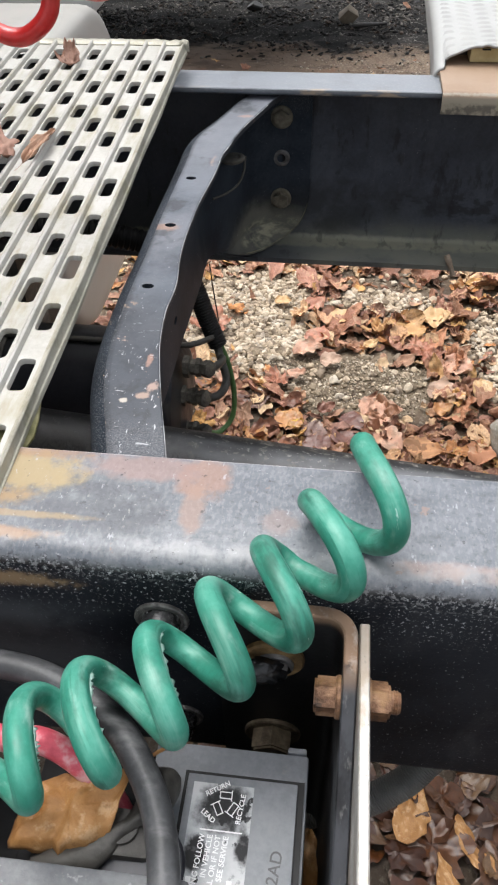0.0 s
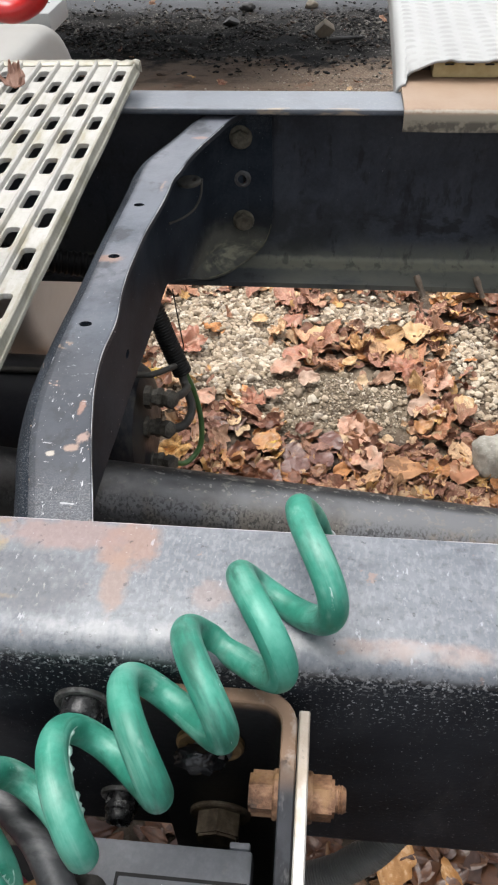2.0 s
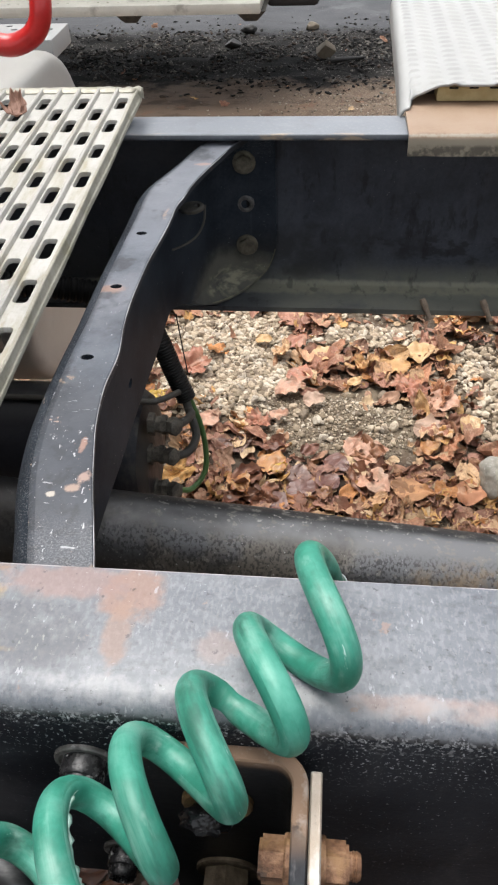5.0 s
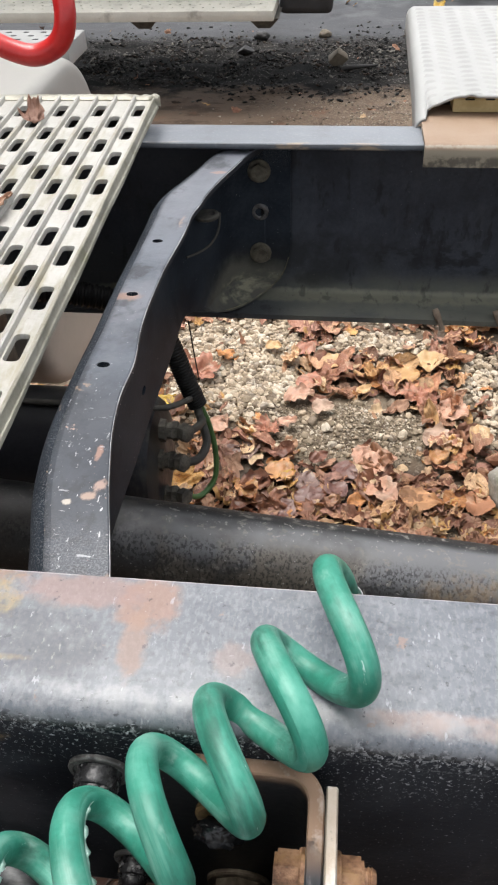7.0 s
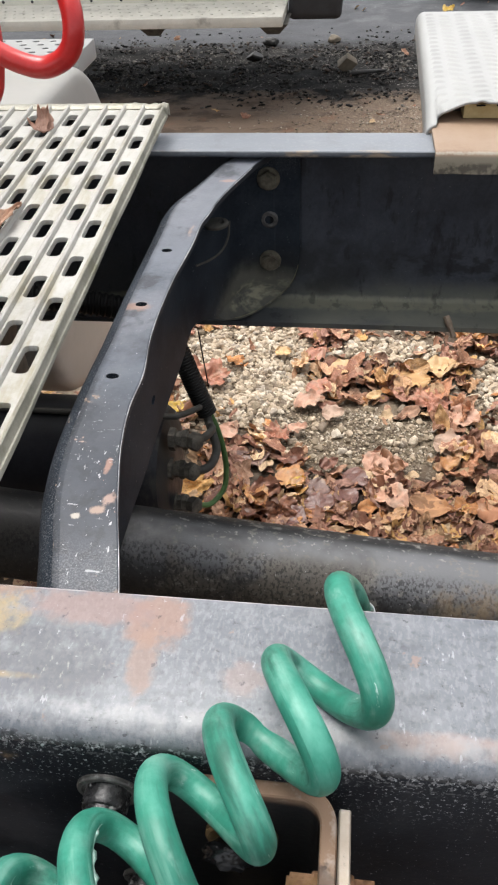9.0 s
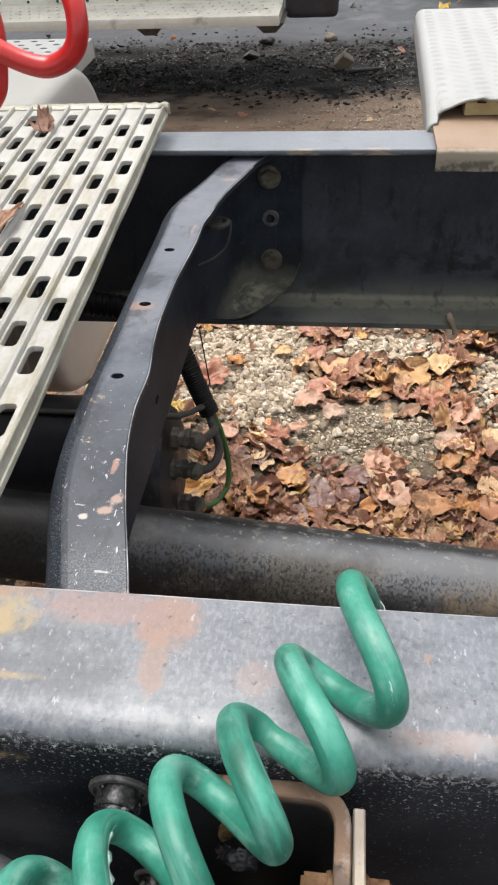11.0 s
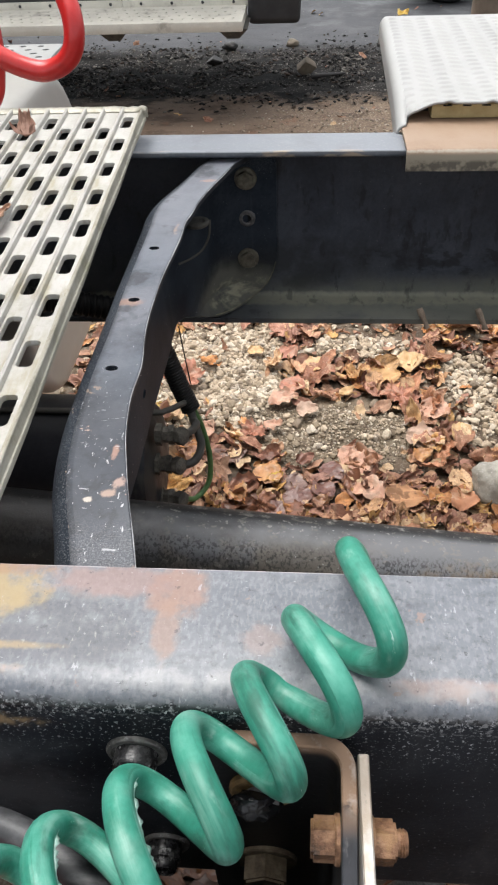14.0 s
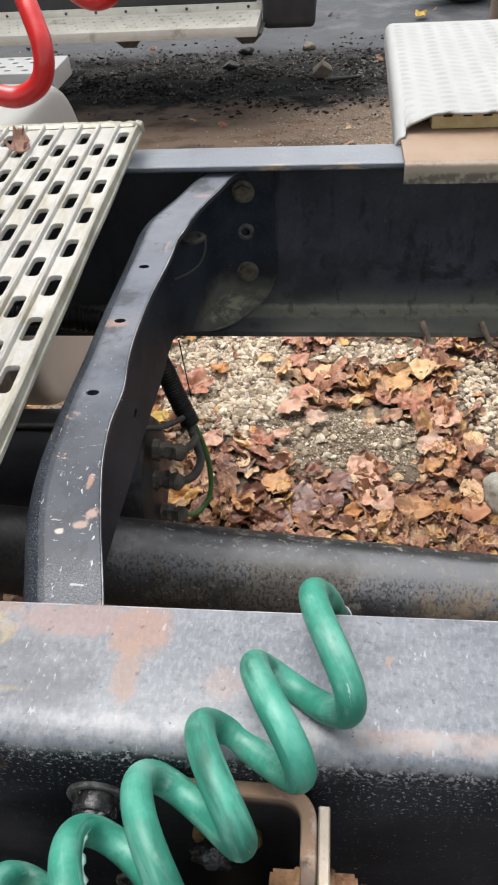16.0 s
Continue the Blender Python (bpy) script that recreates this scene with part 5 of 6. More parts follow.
path = [(-0.092, -0.0038), (-0.03, -0.0038)] + [(-0.022 + 0.0155 * math.sin(a), -0.0195 + 0.0155 * math.cos(a)) for a in (math.pi / 2 * k / 7 for k in range(8))] + [(-0.0065, -0.035), (-0.0065, -0.06), (-0.0065, -0.10), (-0.0065, -0.15), (-0.0065, -0.20), (-0.0065, -0.42)]
secs = []
for i, (x, y) in enumerate(path):
    d = Vector(path[min(i + 1, len(path) - 1)]) - Vector(path[max(i - 1, 0)])
    nx, ny = Vector((d.y, -d.x)).normalized() * 0.0042
    top = 0.9725 - 0.55 * max(0.0, -y - 0.035) * (1 if y > -0.25 else 0.5)
    secs.append([(x + nx, y + ny, 0.60), (x + nx, y + ny, top - 0.001), (x + nx * 0.8, y + ny * 0.8, top), (x - nx * 0.8, y - ny * 0.8, top), (x - nx, y - ny, top - 0.001), (x - nx, y - ny, 0.60)])
part("bent_bracket", sweep(secs), bracket_paint, box, "bent steel bracket with a rusty edge", 35)
plate = slab((-0.0018, -0.42, 0.58), (0.0042, -0.012, 0.9765), 0.0008, 1)
part("side_plate", plate, aluminium, box, "scraped bare aluminium plate")
part("tray", slab((-0.36, -0.42, 0.60), (-0.0115, -0.012, 0.608), 0.002), bracket_paint, box)
part("hold_down_bar", slab((-0.36, -0.172, 0.885), (-0.089, -0.139, 0.899), 0.003), bar_grey, box, "grey hold-down bar")
part("hold_down_rod", lathe([(0, 0.608), (0.004, 0.608), (0.004, 0.905), (0, 0.905)], 10, pose(-0.33, -0.16, 0)), dull_bolt, box)
part("bolt", hexbolt(0.0115, 0.0125, 0.0128, facing((-1, 0, 0), (-0.0108, -0.045, 0.946))), rusty_bolt, box, "rusty hex bolt head")
nut = hexbolt(0.0115, 0.0115, 0.0130, facing((1, 0, 0), (0.0042, -0.045, 0.946)))
lathe([(0, 0.01), (0.0066, 0.01), (0.0066, 0.0160), (0.0072, 0.0168), (0.0066, 0.0176), (0.0072, 0.0184), (0.0066, 0.0192), (0.0058, 0.0205), (0, 0.0205)], 16, facing((1, 0, 0), (0.0042, -0.045, 0.946)), nut)
part("nut", nut, rusty_bolt, box, "rusty nut on a threaded end")
low = hexbolt(0.0165, 0.016, 0.0215, facing((0, -1, 0), (-0.054, -0.0085, 0.806)))
part("bolt", low, olive_bolt, box, "olive-brown hex bolt")
knob = lathe([(0, 0), (0.0205, 0), (0.0205, 0.003), (0.019, 0.0045), (0.012, 0.005), (0.0, 0.005)], 24, facing((0, -1, 0), (-0.0535, -0.0085, 0.9205)))
part("rust_washer", knob, ochre_rust, box, "rust-stained washer")
part("bolt", hexbolt(0.0100, 0.006, 0.0125, facing((0, -1, 0), (-0.0525, -0.0135, 0.9205))), dull_bolt, box, "grey bolt head under black tape")
tape = bmesh.new()
bmesh.ops.create_icosphere(tape, subdivisions=3, radius=1)
for v in tape.verts:
    k = 1 + 0.35 * noise.noise(v.co * 2.3) + 0.12 * noise.noise(v.co * 7)
    v.co = Vector((v.co.x * 0.0140 * k, v.co.y * 0.0075 * k, v.co.z * 0.0105 * k))
part("tape_knot", join(None, tape, pose(-0.058, -0.0215, 0.924, 0, 12, 0)), wet_black, box, "shiny black tape over a bolt end", 60)

battery = thing("battery", "grey truck battery with a torn printed label in its bracket", "battery")
part("case", slab((-0.200, -0.395, 0.608), (-0.028, -0.060, 0.845), 0.004), battery_black, battery)
part("low_lid", slab((-0.203, -0.398, 0.845), (-0.1285, -0.0575, 0.8645), 0.003), battery_black, battery, "black sunken part of the top")
part("lid", slab((-0.1280, -0.398, 0.845), (-0.0255, -0.0500, 0.8685), 0.003), battery_grey, battery, "grey lid")
part("lid_tab", slab((-0.0400, -0.0505, 0.855), (-0.0275, -0.0465, 0.8705), 0.0012), battery_grey, battery)
part("lid_groove", slab((-0.1055, -0.33, 0.8685), (-0.0275, -0.0685, 0.8700)), battery_black, battery)
part("vent_cover", slab((-0.1030, -0.328, 0.8687), (-0.0318, -0.0712, 0.8735), 0.0012), battery_grey, battery)
lab = part("label", slab((-0.0985, -0.20, 0.8733), (-0.0595, -0.0765, 0.8739)), label_film, battery, "black label, torn and scuffed")


def lettering(text, size, at, turn, parent, material=label_ink, align="CENTER"):
    cu = bpy.data.curves.new("lettering", "FONT")
    cu.offset = 0.00008
    cu.body, cu.size, cu.extrude, cu.align_x, cu.align_y = text, size, 0.0001, align, "CENTER"
    tmp = new("lettering", cu)
    bpy.context.view_layer.update()
    me = bpy.data.meshes.new_from_object(tmp.evaluated_get(bpy.context.evaluated_depsgraph_get()))
    bpy.data.objects.remove(tmp)
    me.materials.clear()
    me.materials.append(material)
    ob = new("lettering", me)
    ob.parent = parent
    ob.matrix_world = pose(*at, 0, 0, turn)
    return ob


lettering("RECYCLE", 0.0044, (-0.0665, -0.0905, 0.8741), 84, lab)
lettering("RETURN", 0.0044, (-0.0825, -0.0795, 0.8741), 30, lab)
lettering("LEAD", 0.0044, (-0.0865, -0.0965, 0.8741), -35, lab)
for k in range(3):
    a = radians(90 + 120 * k)
    c = Vector((-0.0765 + 0.0054 * math.cos(a), -0.0885 + 0.0054 * math.sin(a), 0.8741))
    own = bmesh.new()
    for s in (-1, 1):
        slab((-0.0040, s * 0.0019 - 0.0003, -0.0001), (0.0034, s * 0.0019 + 0.0003, 0.0001), bm=own)
    slab((0.0031, -0.0033, -0.0001), (0.0037, 0.0033, 0.0001), bm=own)
    slab((-0.0043, -0.0022, -0.0001), (-0.0037, 0.0022, 0.0001), bm=own)
    join(None, own, Matrix.Translation(c) @ pose(0, 0, 0, 0, 0, 120 * k))
    part("recycling_arrow", own, label_ink, lab)
part("rule", slab((-0.0905, -0.1048, 0.8739), (-0.0640, -0.1040, 0.8741)), label_ink, lab)
random.seed(5)
for k, words in enumerate(("", "STARTING FOLLOW", "IN VEHICLE", "MANUAL OR IF NOT", "SEE SERVICE", "")):
    x, y = -0.0930 + k * 0.0049, -0.1070
    if words:
        lettering(words, 0.0047, (x, y, 0.8741), 87, lab, align="RIGHT")
        y -= 0.0030 * len(words) + 0.003
    else:
        y -= 0.024
    while y > -0.192:
        ln_ = random.uniform(0.005, 0.012)
        part("print_bar", slab((x - 0.0016, y - ln_, 0.8739), (x + 0.0016, y, 0.8741)), label_ink, lab)
        y -= ln_ + 0.0018
lettering("12AD", 0.0100, (-0.0425, -0.1235, 0.8737), 84, battery, emboss_grey)
clamp = lathe([(0, 0.868), (0.011, 0.868), (0.010, 0.887), (0, 0.888)], 20, pose(-0.136, -0.112, 0))
slab((-0.155, -0.128, 0.872), (-0.117, -0.100, 0.884), 0.004, bm=clamp)
part("terminal_clamp", clamp, boot_rubber, battery, "grey lead terminal clamp")
part("filler_cap", lathe([(0, 0.864), (0.027, 0.864), (0.027, 0.872), (0.024, 0.876), (0, 0.878)], 36, pose(-0.121, -0.129, 0)), cap_grey, battery, "dull grey-blue cap")
boot = tube(smooth_path([(-0.115, -0.080, 0.886), (-0.118, -0.094, 0.888), (-0.127, -0.106, 0.887), (-0.140, -0.118, 0.883), (-0.160, -0.130, 0.878), (-0.185, -0.138, 0.874)], 8), lambda q: 0.0085 + 0.003 * math.sin(q * 9), 18)
for v in boot.verts:
    v.co += 0.0035 * noise.noise_vector(v.co * 70)
part("terminal_boot", boot, boot_rubber, battery, "dusty rubber terminal boot", 60)

cable = thing("battery_cable", "thick black rubber battery cable", "cable")
part("cable", tube(smooth_path([(-0.5, -0.04, 0.90), (-0.32, -0.034, 0.92), (-0.225, -0.036, 0.925), (-0.174, -0.050, 0.925), (-0.145, -0.067, 0.924), (-0.126, -0.088, 0.920), (-0.111, -0.112, 0.918), (-0.102, -0.138, 0.918), (-0.098, -0.165, 0.917), (-0.097, -0.23, 0.905), (-0.12, -0.30, 0.885)], 8), 0.0092, 16), cable_rubber, cable, smooth=60)
pink = thing("battery_cable", "faded red battery cable with a dusty jacket", "cable")
part("cable", tube(smooth_path([(-0.5, -0.09, 0.90), (-0.30, -0.078, 0.912), (-0.216, -0.078, 0.913), (-0.191, -0.077, 0.912), (-0.168, -0.083, 0.900), (-0.150, -0.092, 0.878), (-0.140, -0.102, 0.872)], 8), 0.0082, 16), red_wire, pink, smooth=60)


# ---- cover plate and packing on the far rail ----
def tread(x, y):
    """Height of the raised dashes."""
    c = 0.0
    col = math.floor((x - 0.09) / 0.028)
    u = (x - 0.09) / 0.028 - col - 0.5
    v = y / 0.0225 + (0.5 if col % 2 else 0.0) + u * (0.6 if col % 2 else -0.25)
    v = (v - math.floor(v) - 0.5) * 0.0225
    d = (u * 0.028 / 0.0110) ** 2 + (v / 0.0026) ** 2
    return 0.0028 * max(0.0, 1 - d) ** 0.5 * max(0.0, min(1.0, (1.350 - y) / 0.01))


cover = thing("tread_cover", "white painted tread-plate cover with bent-down edge", "cover plate")
verts, faces = [], []
NX, NY = 132, 250
for j in range(NY):
    y = 0.862 + 0.515 * j / (NY - 1)
    for i in range(NX):
        u = -0.045 + 0.262 * i / (NX - 1)
        if u < 0:
            a = min(math.pi / 2, -u / 0.014)
            x, z = 0.100 - 0.014 * math.sin(a), 1.030 - 0.014 * (1 - math.cos(a)) - max(0.0, -u - 0.022)
        else:
            x, z = 0.100 + u, 1.030 + tread(0.100 + u, y)
        x += 0.012 * (y - 0.862) / 0.515 * max(0.0, 1 - max(0.0, u) / 0.2)
        f = max(0.0, 1 - (y - 0.862) / 0.10)
        g = max(0.0, 1 - max(0.0, u) / 0.035)
        n = max(0.0, 1 - max(0.0, u) / 0.009)
        k = max(0.0, 1 - max(0.0, u) / 0.042)
        z -= f * f * (0.008 * n * n + 0.010 * k * k * (3 - 2 * k))
        z += 0.004 * f * (1 - k)
        z += 0.0012 * noise.noise(Vector((x * 14, y * 14, 0)))
        y2 = y - (0.02 * g * f if u < 0 else 0)
        w = max(0.0, y - 1.36) / 0.017
        verts.append((x, y2 + (0.0012 * math.sin(x * 60) if j == 0 else 0) - 0.006 * (1 if w > 0.7 else 0), z - 0.012 * w * w))
for j in range(NY - 1):
    for i in range(NX - 1):
        k = j * NX + i
        faces.append((k, k + 1, k + NX + 1, k + NX))
me = bpy.data.meshes.new("plate")
me.from_pydata(verts, [], faces)
for f in me.polygons:
    f.use_smooth = True
me.materials.append(white_paint)
pl = new("plate", me)
pl.parent = cover
sol = pl.modifiers.new("thickness", "SOLIDIFY")
sol.thickness, sol.offset = 0.003, -1
part("support_bracket", slab((0.11, 0.861, 0.955), (0.15, 1.35, 0.995), 0.003), truck_dark, cover)
part("support_bracket", slab((0.27, 0.861, 0.955), (0.31, 1.35, 0.995), 0.003), truck_dark, cover)
part("end_block", slab((0.115, 1.28, 0.995), (0.305, 1.35, 1.0265), 0.002), truck_dark, cover)

card = thing("cardboard_sheet", "brown cardboard sheet folded over the rail flange", "cardboard")
secs = []
for i in range(40):
    x = 0.0935 + 0.40 * i / 39
    wv = 0.0016 * noise.noise(Vector((x * 30, 0, 0)))
    line = [(0.905, 1.0085), (0.85, 1.0080), (0.80, 1.0075 + wv), (0.772, 1.0068 + wv), (0.766, 1.0045), (0.7640, 1.0000 + wv), (0.7615, 0.990), (0.7600 + wv, 0.9805)]
    back = [(0.7635 + wv, 0.9800), (0.7655, 0.990), (0.7675, 0.9975), (0.7700, 1.0018), (0.776, 1.0028), (0.80, 1.0030), (0.85, 1.0030), (0.905, 1.0030)]
    secs.append([(x + 0.003 * (1.0 - z) * -1, y, z) for y, z in line + back])
part("sheet", sweep(secs), cardboard, card, smooth=50)
pack = thing("packing_block", "yellowish foam packing strip under the cover's edge", "packing")
fb = slab((0.135, 0.872, 1.0090), (0.278, 0.905, 1.0278), 0.003, 2)
part("strip", fb, foam_yellow, pack)
# small black slabs stand in for shaded gaps along the strip's front
for k in range(5):
    part("slot_liner", slab((0.150 + k * 0.026, 0.8712, 1.0250), (0.162 + k * 0.026, 0.874, 1.0270), 0.0006, 1), battery_black, pack)


# ---- the truck parked beyond ----
truck = thing("parked_truck", "dark truck with a dirty white running board parked beyond", "truck")
tread_board = slab((-3.6, 3.75, 0.462), (-0.352, 4.10, 0.508), 0.006)
bd = part("running_board", tread_board, step_white, truck, "white perforated running board, dirty")
drills = bmesh.new()
for i in range(44):
    for j in range(4):
        lathe([(0, -0.012), (0.0085, -0.012), (0.0085, 0.03), (0, 0.03)], 8, pose(-0.40 - i * 0.05 - (0.025 if j % 2 else 0), 3.82 + j * 0.07, 0.508) @ Matrix.Diagonal((1, 0.7, 1, 1)), drills)
cut(bd, [finish("hole", drills, step_white)])
part("trim_strip", slab((-3.6, 4.10, 0.500), (-1.0, 4.112, 0.540), 0.002), step_white, truck)
part("trim_strip", slab((-0.998, 4.10, 0.500), (-0.345, 4.112, 0.540), 0.002), step_white, truck)
for i in range(14):
    part("rivet", lathe([(0, 0), (0.008, 0), (0.006, 0.004), (0, 0.005)], 10, facing((0, -1, 0), (-0.42 - i * 0.16, 4.10, 0.522))), truck_dark, truck)
part("side_panel", slab((-3.6, 4.113, 0.48), (-0.40, 4.9, 2.3), 0.02), truck_dark, truck, "dark side panel")
part("corner_tank", slab((-0.345, 4.02, 0.430), (-0.078, 4.75, 1.25), 0.035, 4), rubber, truck, "black rounded corner box")
for x in (-1.0, -0.405):
    own = bmesh.new()
    q = [own.verts.new(p) for p in ((-0.075, 3.80, 0.463), (0.075, 3.80, 0.463), (0.03, 3.83, 0.415), (-0.03, 3.83, 0.415), (-0.075, 4.1, 0.463), (0.075, 4.1, 0.463), (0.03, 4.1, 0.415), (-0.03, 4.1, 0.415))]
    for f in ((0, 1, 2, 3), (5, 4, 7, 6), (1, 5, 6, 2), (4, 0, 3, 7), (3, 2, 6, 7), (4, 5, 1, 0)):
        own.faces.new([q[k] for k in f])
    bmesh.ops.recalc_face_normals(own, faces=own.faces[:])
    join(None, own, Matrix.Translation((x, 0, 0)))
    part("board_bracket", own, dark_fitting, truck, "grimy bracket")
part("wheel", lathe([(0, -0.13), (0.3, -0.13), (0.46, -0.12), (0.5, -0.08), (0.5, 0.08), (0.46, 0.12), (0.3, 0.13), (0, 0.13)], 40, facing((0, -1, 0), (-3.1, 4.5, GROUND + 0.49))), rubber, truck)

post = thing("wooden_post", "weathered wooden post standing in the yard", "post")
pp = tube([(1.20, 5.76, 0.0), (1.20, 5.76, 0.6), (1.205, 5.76, 1.2), (1.21, 5.76, 2.0)], 0.10, 20)
part("shaft", pp, post_wood, post)
tyre = thing("tyre", "black rubber tyre standing at the yard's edge", "tyre")
part("tread_ring", lathe([(0.26, -0.09), (0.38, -0.12), (0.46, -0.10), (0.48, -0.05), (0.48, 0.05), (0.46, 0.10), (0.38, 0.12), (0.26, 0.09), (0.26, -0.09)], 48, facing((0.15, -1, 0), (1.03, 6.40, GROUND + 0.47))), rubber, tyre)


# unseen wall added beside the deck plate, in the cab's place, to block left skylight
rear = slab((-1.32, -0.75, 0.55), (-1.25, 1.65, 2.7), 0.02)
tagged(finish("wall_cab_rear", rear, truck_dark), "dark plain unseen wall, added where the cab would stand to block light", "wall", kind="structure")


# ---- stones, leaves, gravel ----
def rock(name, at, size, seed, material, label, parent=None, flat=0.7, cuts=0):
    own = bmesh.new()
    bmesh.ops.create_icosphere(own, subdivisions=4, radius=1)
    for v in own.verts:
        q = v.co.copy()
        k = 1 + 0.20 * noise.noise(q * 1.3 + Vector((seed, 0, 0))) + 0.07 * noise.noise(q * 4 + Vector((seed, 3, 0))) + 0.03 * noise.noise(q * 11)
        v.co = q * k
    rs = random.Random(seed)
    for _ in range(cuts):
        d = Vector((rs.uniform(-1, 1), rs.uniform(-1, 1), rs.uniform(-0.4, 1))).normalized()
        lim = rs.uniform(0.52, 0.72)
        for v in own.verts:
            e = v.co.dot(d) - lim
            if e > 0:
                v.co -= d * e
    for v in own.verts:
        v.co = Vector((v.co.x * size[0], v.co.y * size[1], v.co.z * size[2]))
    ob = finish(name, own, material, None, "", 35)
    ob.location = at
    return tagged(ob, label, "stone")


rock("stone", (0.451, 1.098, GROUND + 0.028), (0.074, 0.058, 0.060), 3, rock_pale, "pale rounded stone among fallen leaves")
block = slab((-0.044, -0.040, -0.040), (0.044, 0.040, 0.040), 0.009, 2)
for v in block.verts:
    v.co += 0.010 * noise.noise_vector(v.co * 16)
sb = finish("stone_block", block, rock_brown, None, "", 40)
sb.matrix_world = pose(-0.045, 4.56, GROUND + 0.034, 30, 38, 24) @ Matrix.Diagonal((0.85, 0.7, 1.1, 1))
tagged(sb, "broken brown stone block on black soil", "stone")
tagged(finish("stick", tube(smooth_path([(-0.01, 4.47, GROUND + 0.004), (0.06, 4.46, GROUND + 0.014), (0.12, 4.49, GROUND + 0.010), (0.18, 4.50, GROUND + 0.012)], 6), lambda q: 0.015 - 0.008 * q, 10), rock_dark), "dark wet stick lying beside a stone block", "stick")
rock("stone", (-0.55, 5.15, GROUND + 0.01), (0.05, 0.04, 0.025), 5, rock_dark, "small dark stone on wet soil")
rock("stone", (-0.14, 5.20, GROUND + 0.01), (0.045, 0.04, 0.025), 6, rock_brown, "flat brown stone on wet soil", cuts=3)
rock("stone", (-0.62, 4.82, GROUND + 0.01), (0.055, 0.04, 0.03), 9, rock_dark, "small dark stone on black soil", cuts=4)


def leaf_shape(seed, nu=12, nv=6, ragged=0.6):
    """A dry leaf of unit length, toothed and curled: points and faces."""
    rs = random.Random(seed)
    wid, curl = rs.uniform(0.30, 0.46), rs.uniform(-0.5, 0.7)
    fold, twist, bend = rs.uniform(0.0, 0.5), rs.uniform(-0.6, 0.6), rs.uniform(-0.25, 0.25)
    pts, fc = [], []
    for i in range(nu + 1):
        t = i / nu
        w = wid * math.sin(math.pi * min(1, t * 0.95 + 0.03) ** 0.75) ** 0.8
        for j in range(nv + 1):
            s = 2 * j / nv - 1
            side = 1 if s > 0 else -1
            edge = 1 + ragged * abs(s) * (0.42 * noise.noise(Vector((t * 4.3, side * 2.0, seed * 1.7))) + 0.26 * noise.noise(Vector((t * 13, side * 3.0, seed * 2.3))))
            x, y = t - 0.5 + 0.10 * abs(s) * w, s * w * edge + bend * (t - 0.5) ** 2
            z = fold * abs(s * w) * 0.7 + curl * (x * x - 0.08) + twist * x * y + 0.12 * noise.noise(Vector((t * 3.4, s * 2.1, seed + 20))) + 0.055 * noise.noise(Vector((t * 9, s * 6, seed + 3))) + 0.025 * noise.noise(Vector((t * 4, s * 15, seed + 9))) + 0.16 * abs(s) ** 3 * noise.noise(Vector((t * 4, s * 3, seed + 7)))
            pts.append((x, y, z))
    for i in range(nu):
        for j in range(nv):
            k = i * (nv + 1) + j
            fc.append((k, k + 1, k + nv + 2, k + nv + 1))
    mid = sorted(p[2] for p in pts)[len(pts) // 5]
    return [(x, y, z - mid) for x, y, z in pts], fc


def lobed_shape(seed, rings=6, seg=40):
    """A five-lobed leaf about one unit long, creased along its veins and curled at the tips: points and faces."""
    rs = random.Random(seed)
    lobes = [(0.0, 0.62), (rs.uniform(44, 58), rs.uniform(0.44, 0.56)), (-rs.uniform(44, 58), rs.uniform(0.44, 0.56)), (rs.uniform(98, 122), rs.uniform(0.30, 0.42)), (-rs.uniform(98, 122), rs.uniform(0.30, 0.42))]
    wide, base = rs.uniform(25, 36), rs.uniform(0.28, 0.38)
    curl, bend, roll = rs.uniform(-0.5, 0.8), rs.uniform(-0.5, 0.5), rs.uniform(-0.4, 0.4)
    pts, fc = [], []
    for i in range(rings + 1):
        q = 0.03 + 0.97 * i / rings
        for k in range(seg):
            deg = 360 * k / seg - 180
            near = [(length * math.exp(-((deg - at) / wide) ** 2), at) for at, length in lobes]
            rad = base + max(n for n, _ in near) - 0.8 * base * max(n for n, _ in near)
            rad *= 1 + q * (0.24 * noise.noise(Vector((math.cos(radians(deg)) * 5, math.sin(radians(deg)) * 5, seed * 1.7))) + 0.16 * noise.noise(Vector((deg * 0.09, 1, seed * 2.3))))
            rad *= 1 - 0.5 * math.exp(-((abs(deg) - 180) / 20) ** 2)
            x, y = rad * q * math.cos(radians(deg)), rad * q * math.sin(radians(deg))
            vein = min(abs(deg - at) for at, _ in lobes)
            z = -0.035 * math.exp(-(vein * q / 6) ** 2) + curl * (x * x + y * y) * 0.8 + bend * x * y + roll * y * abs(y)
            z += 0.22 * noise.noise(Vector((x * 3.0, y * 3.0, seed + 20))) + 0.13 * noise.noise(Vector((x * 7, y * 7, seed + 3))) + 0.05 * noise.noise(Vector((x * 17, y * 17, seed + 5)))
            pts.append((x - 0.12, y, z))
    for i in range(rings):
        for k in range(seg):
            m = (k + 1) % seg
            fc.append((i * seg + k, i * seg + m, (i + 1) * seg + m, (i + 1) * seg + k))
    mid = sorted(p[2] for p in pts)[len(pts) // 5]
    return [(x, y, z - mid) for x, y, z in pts], fc


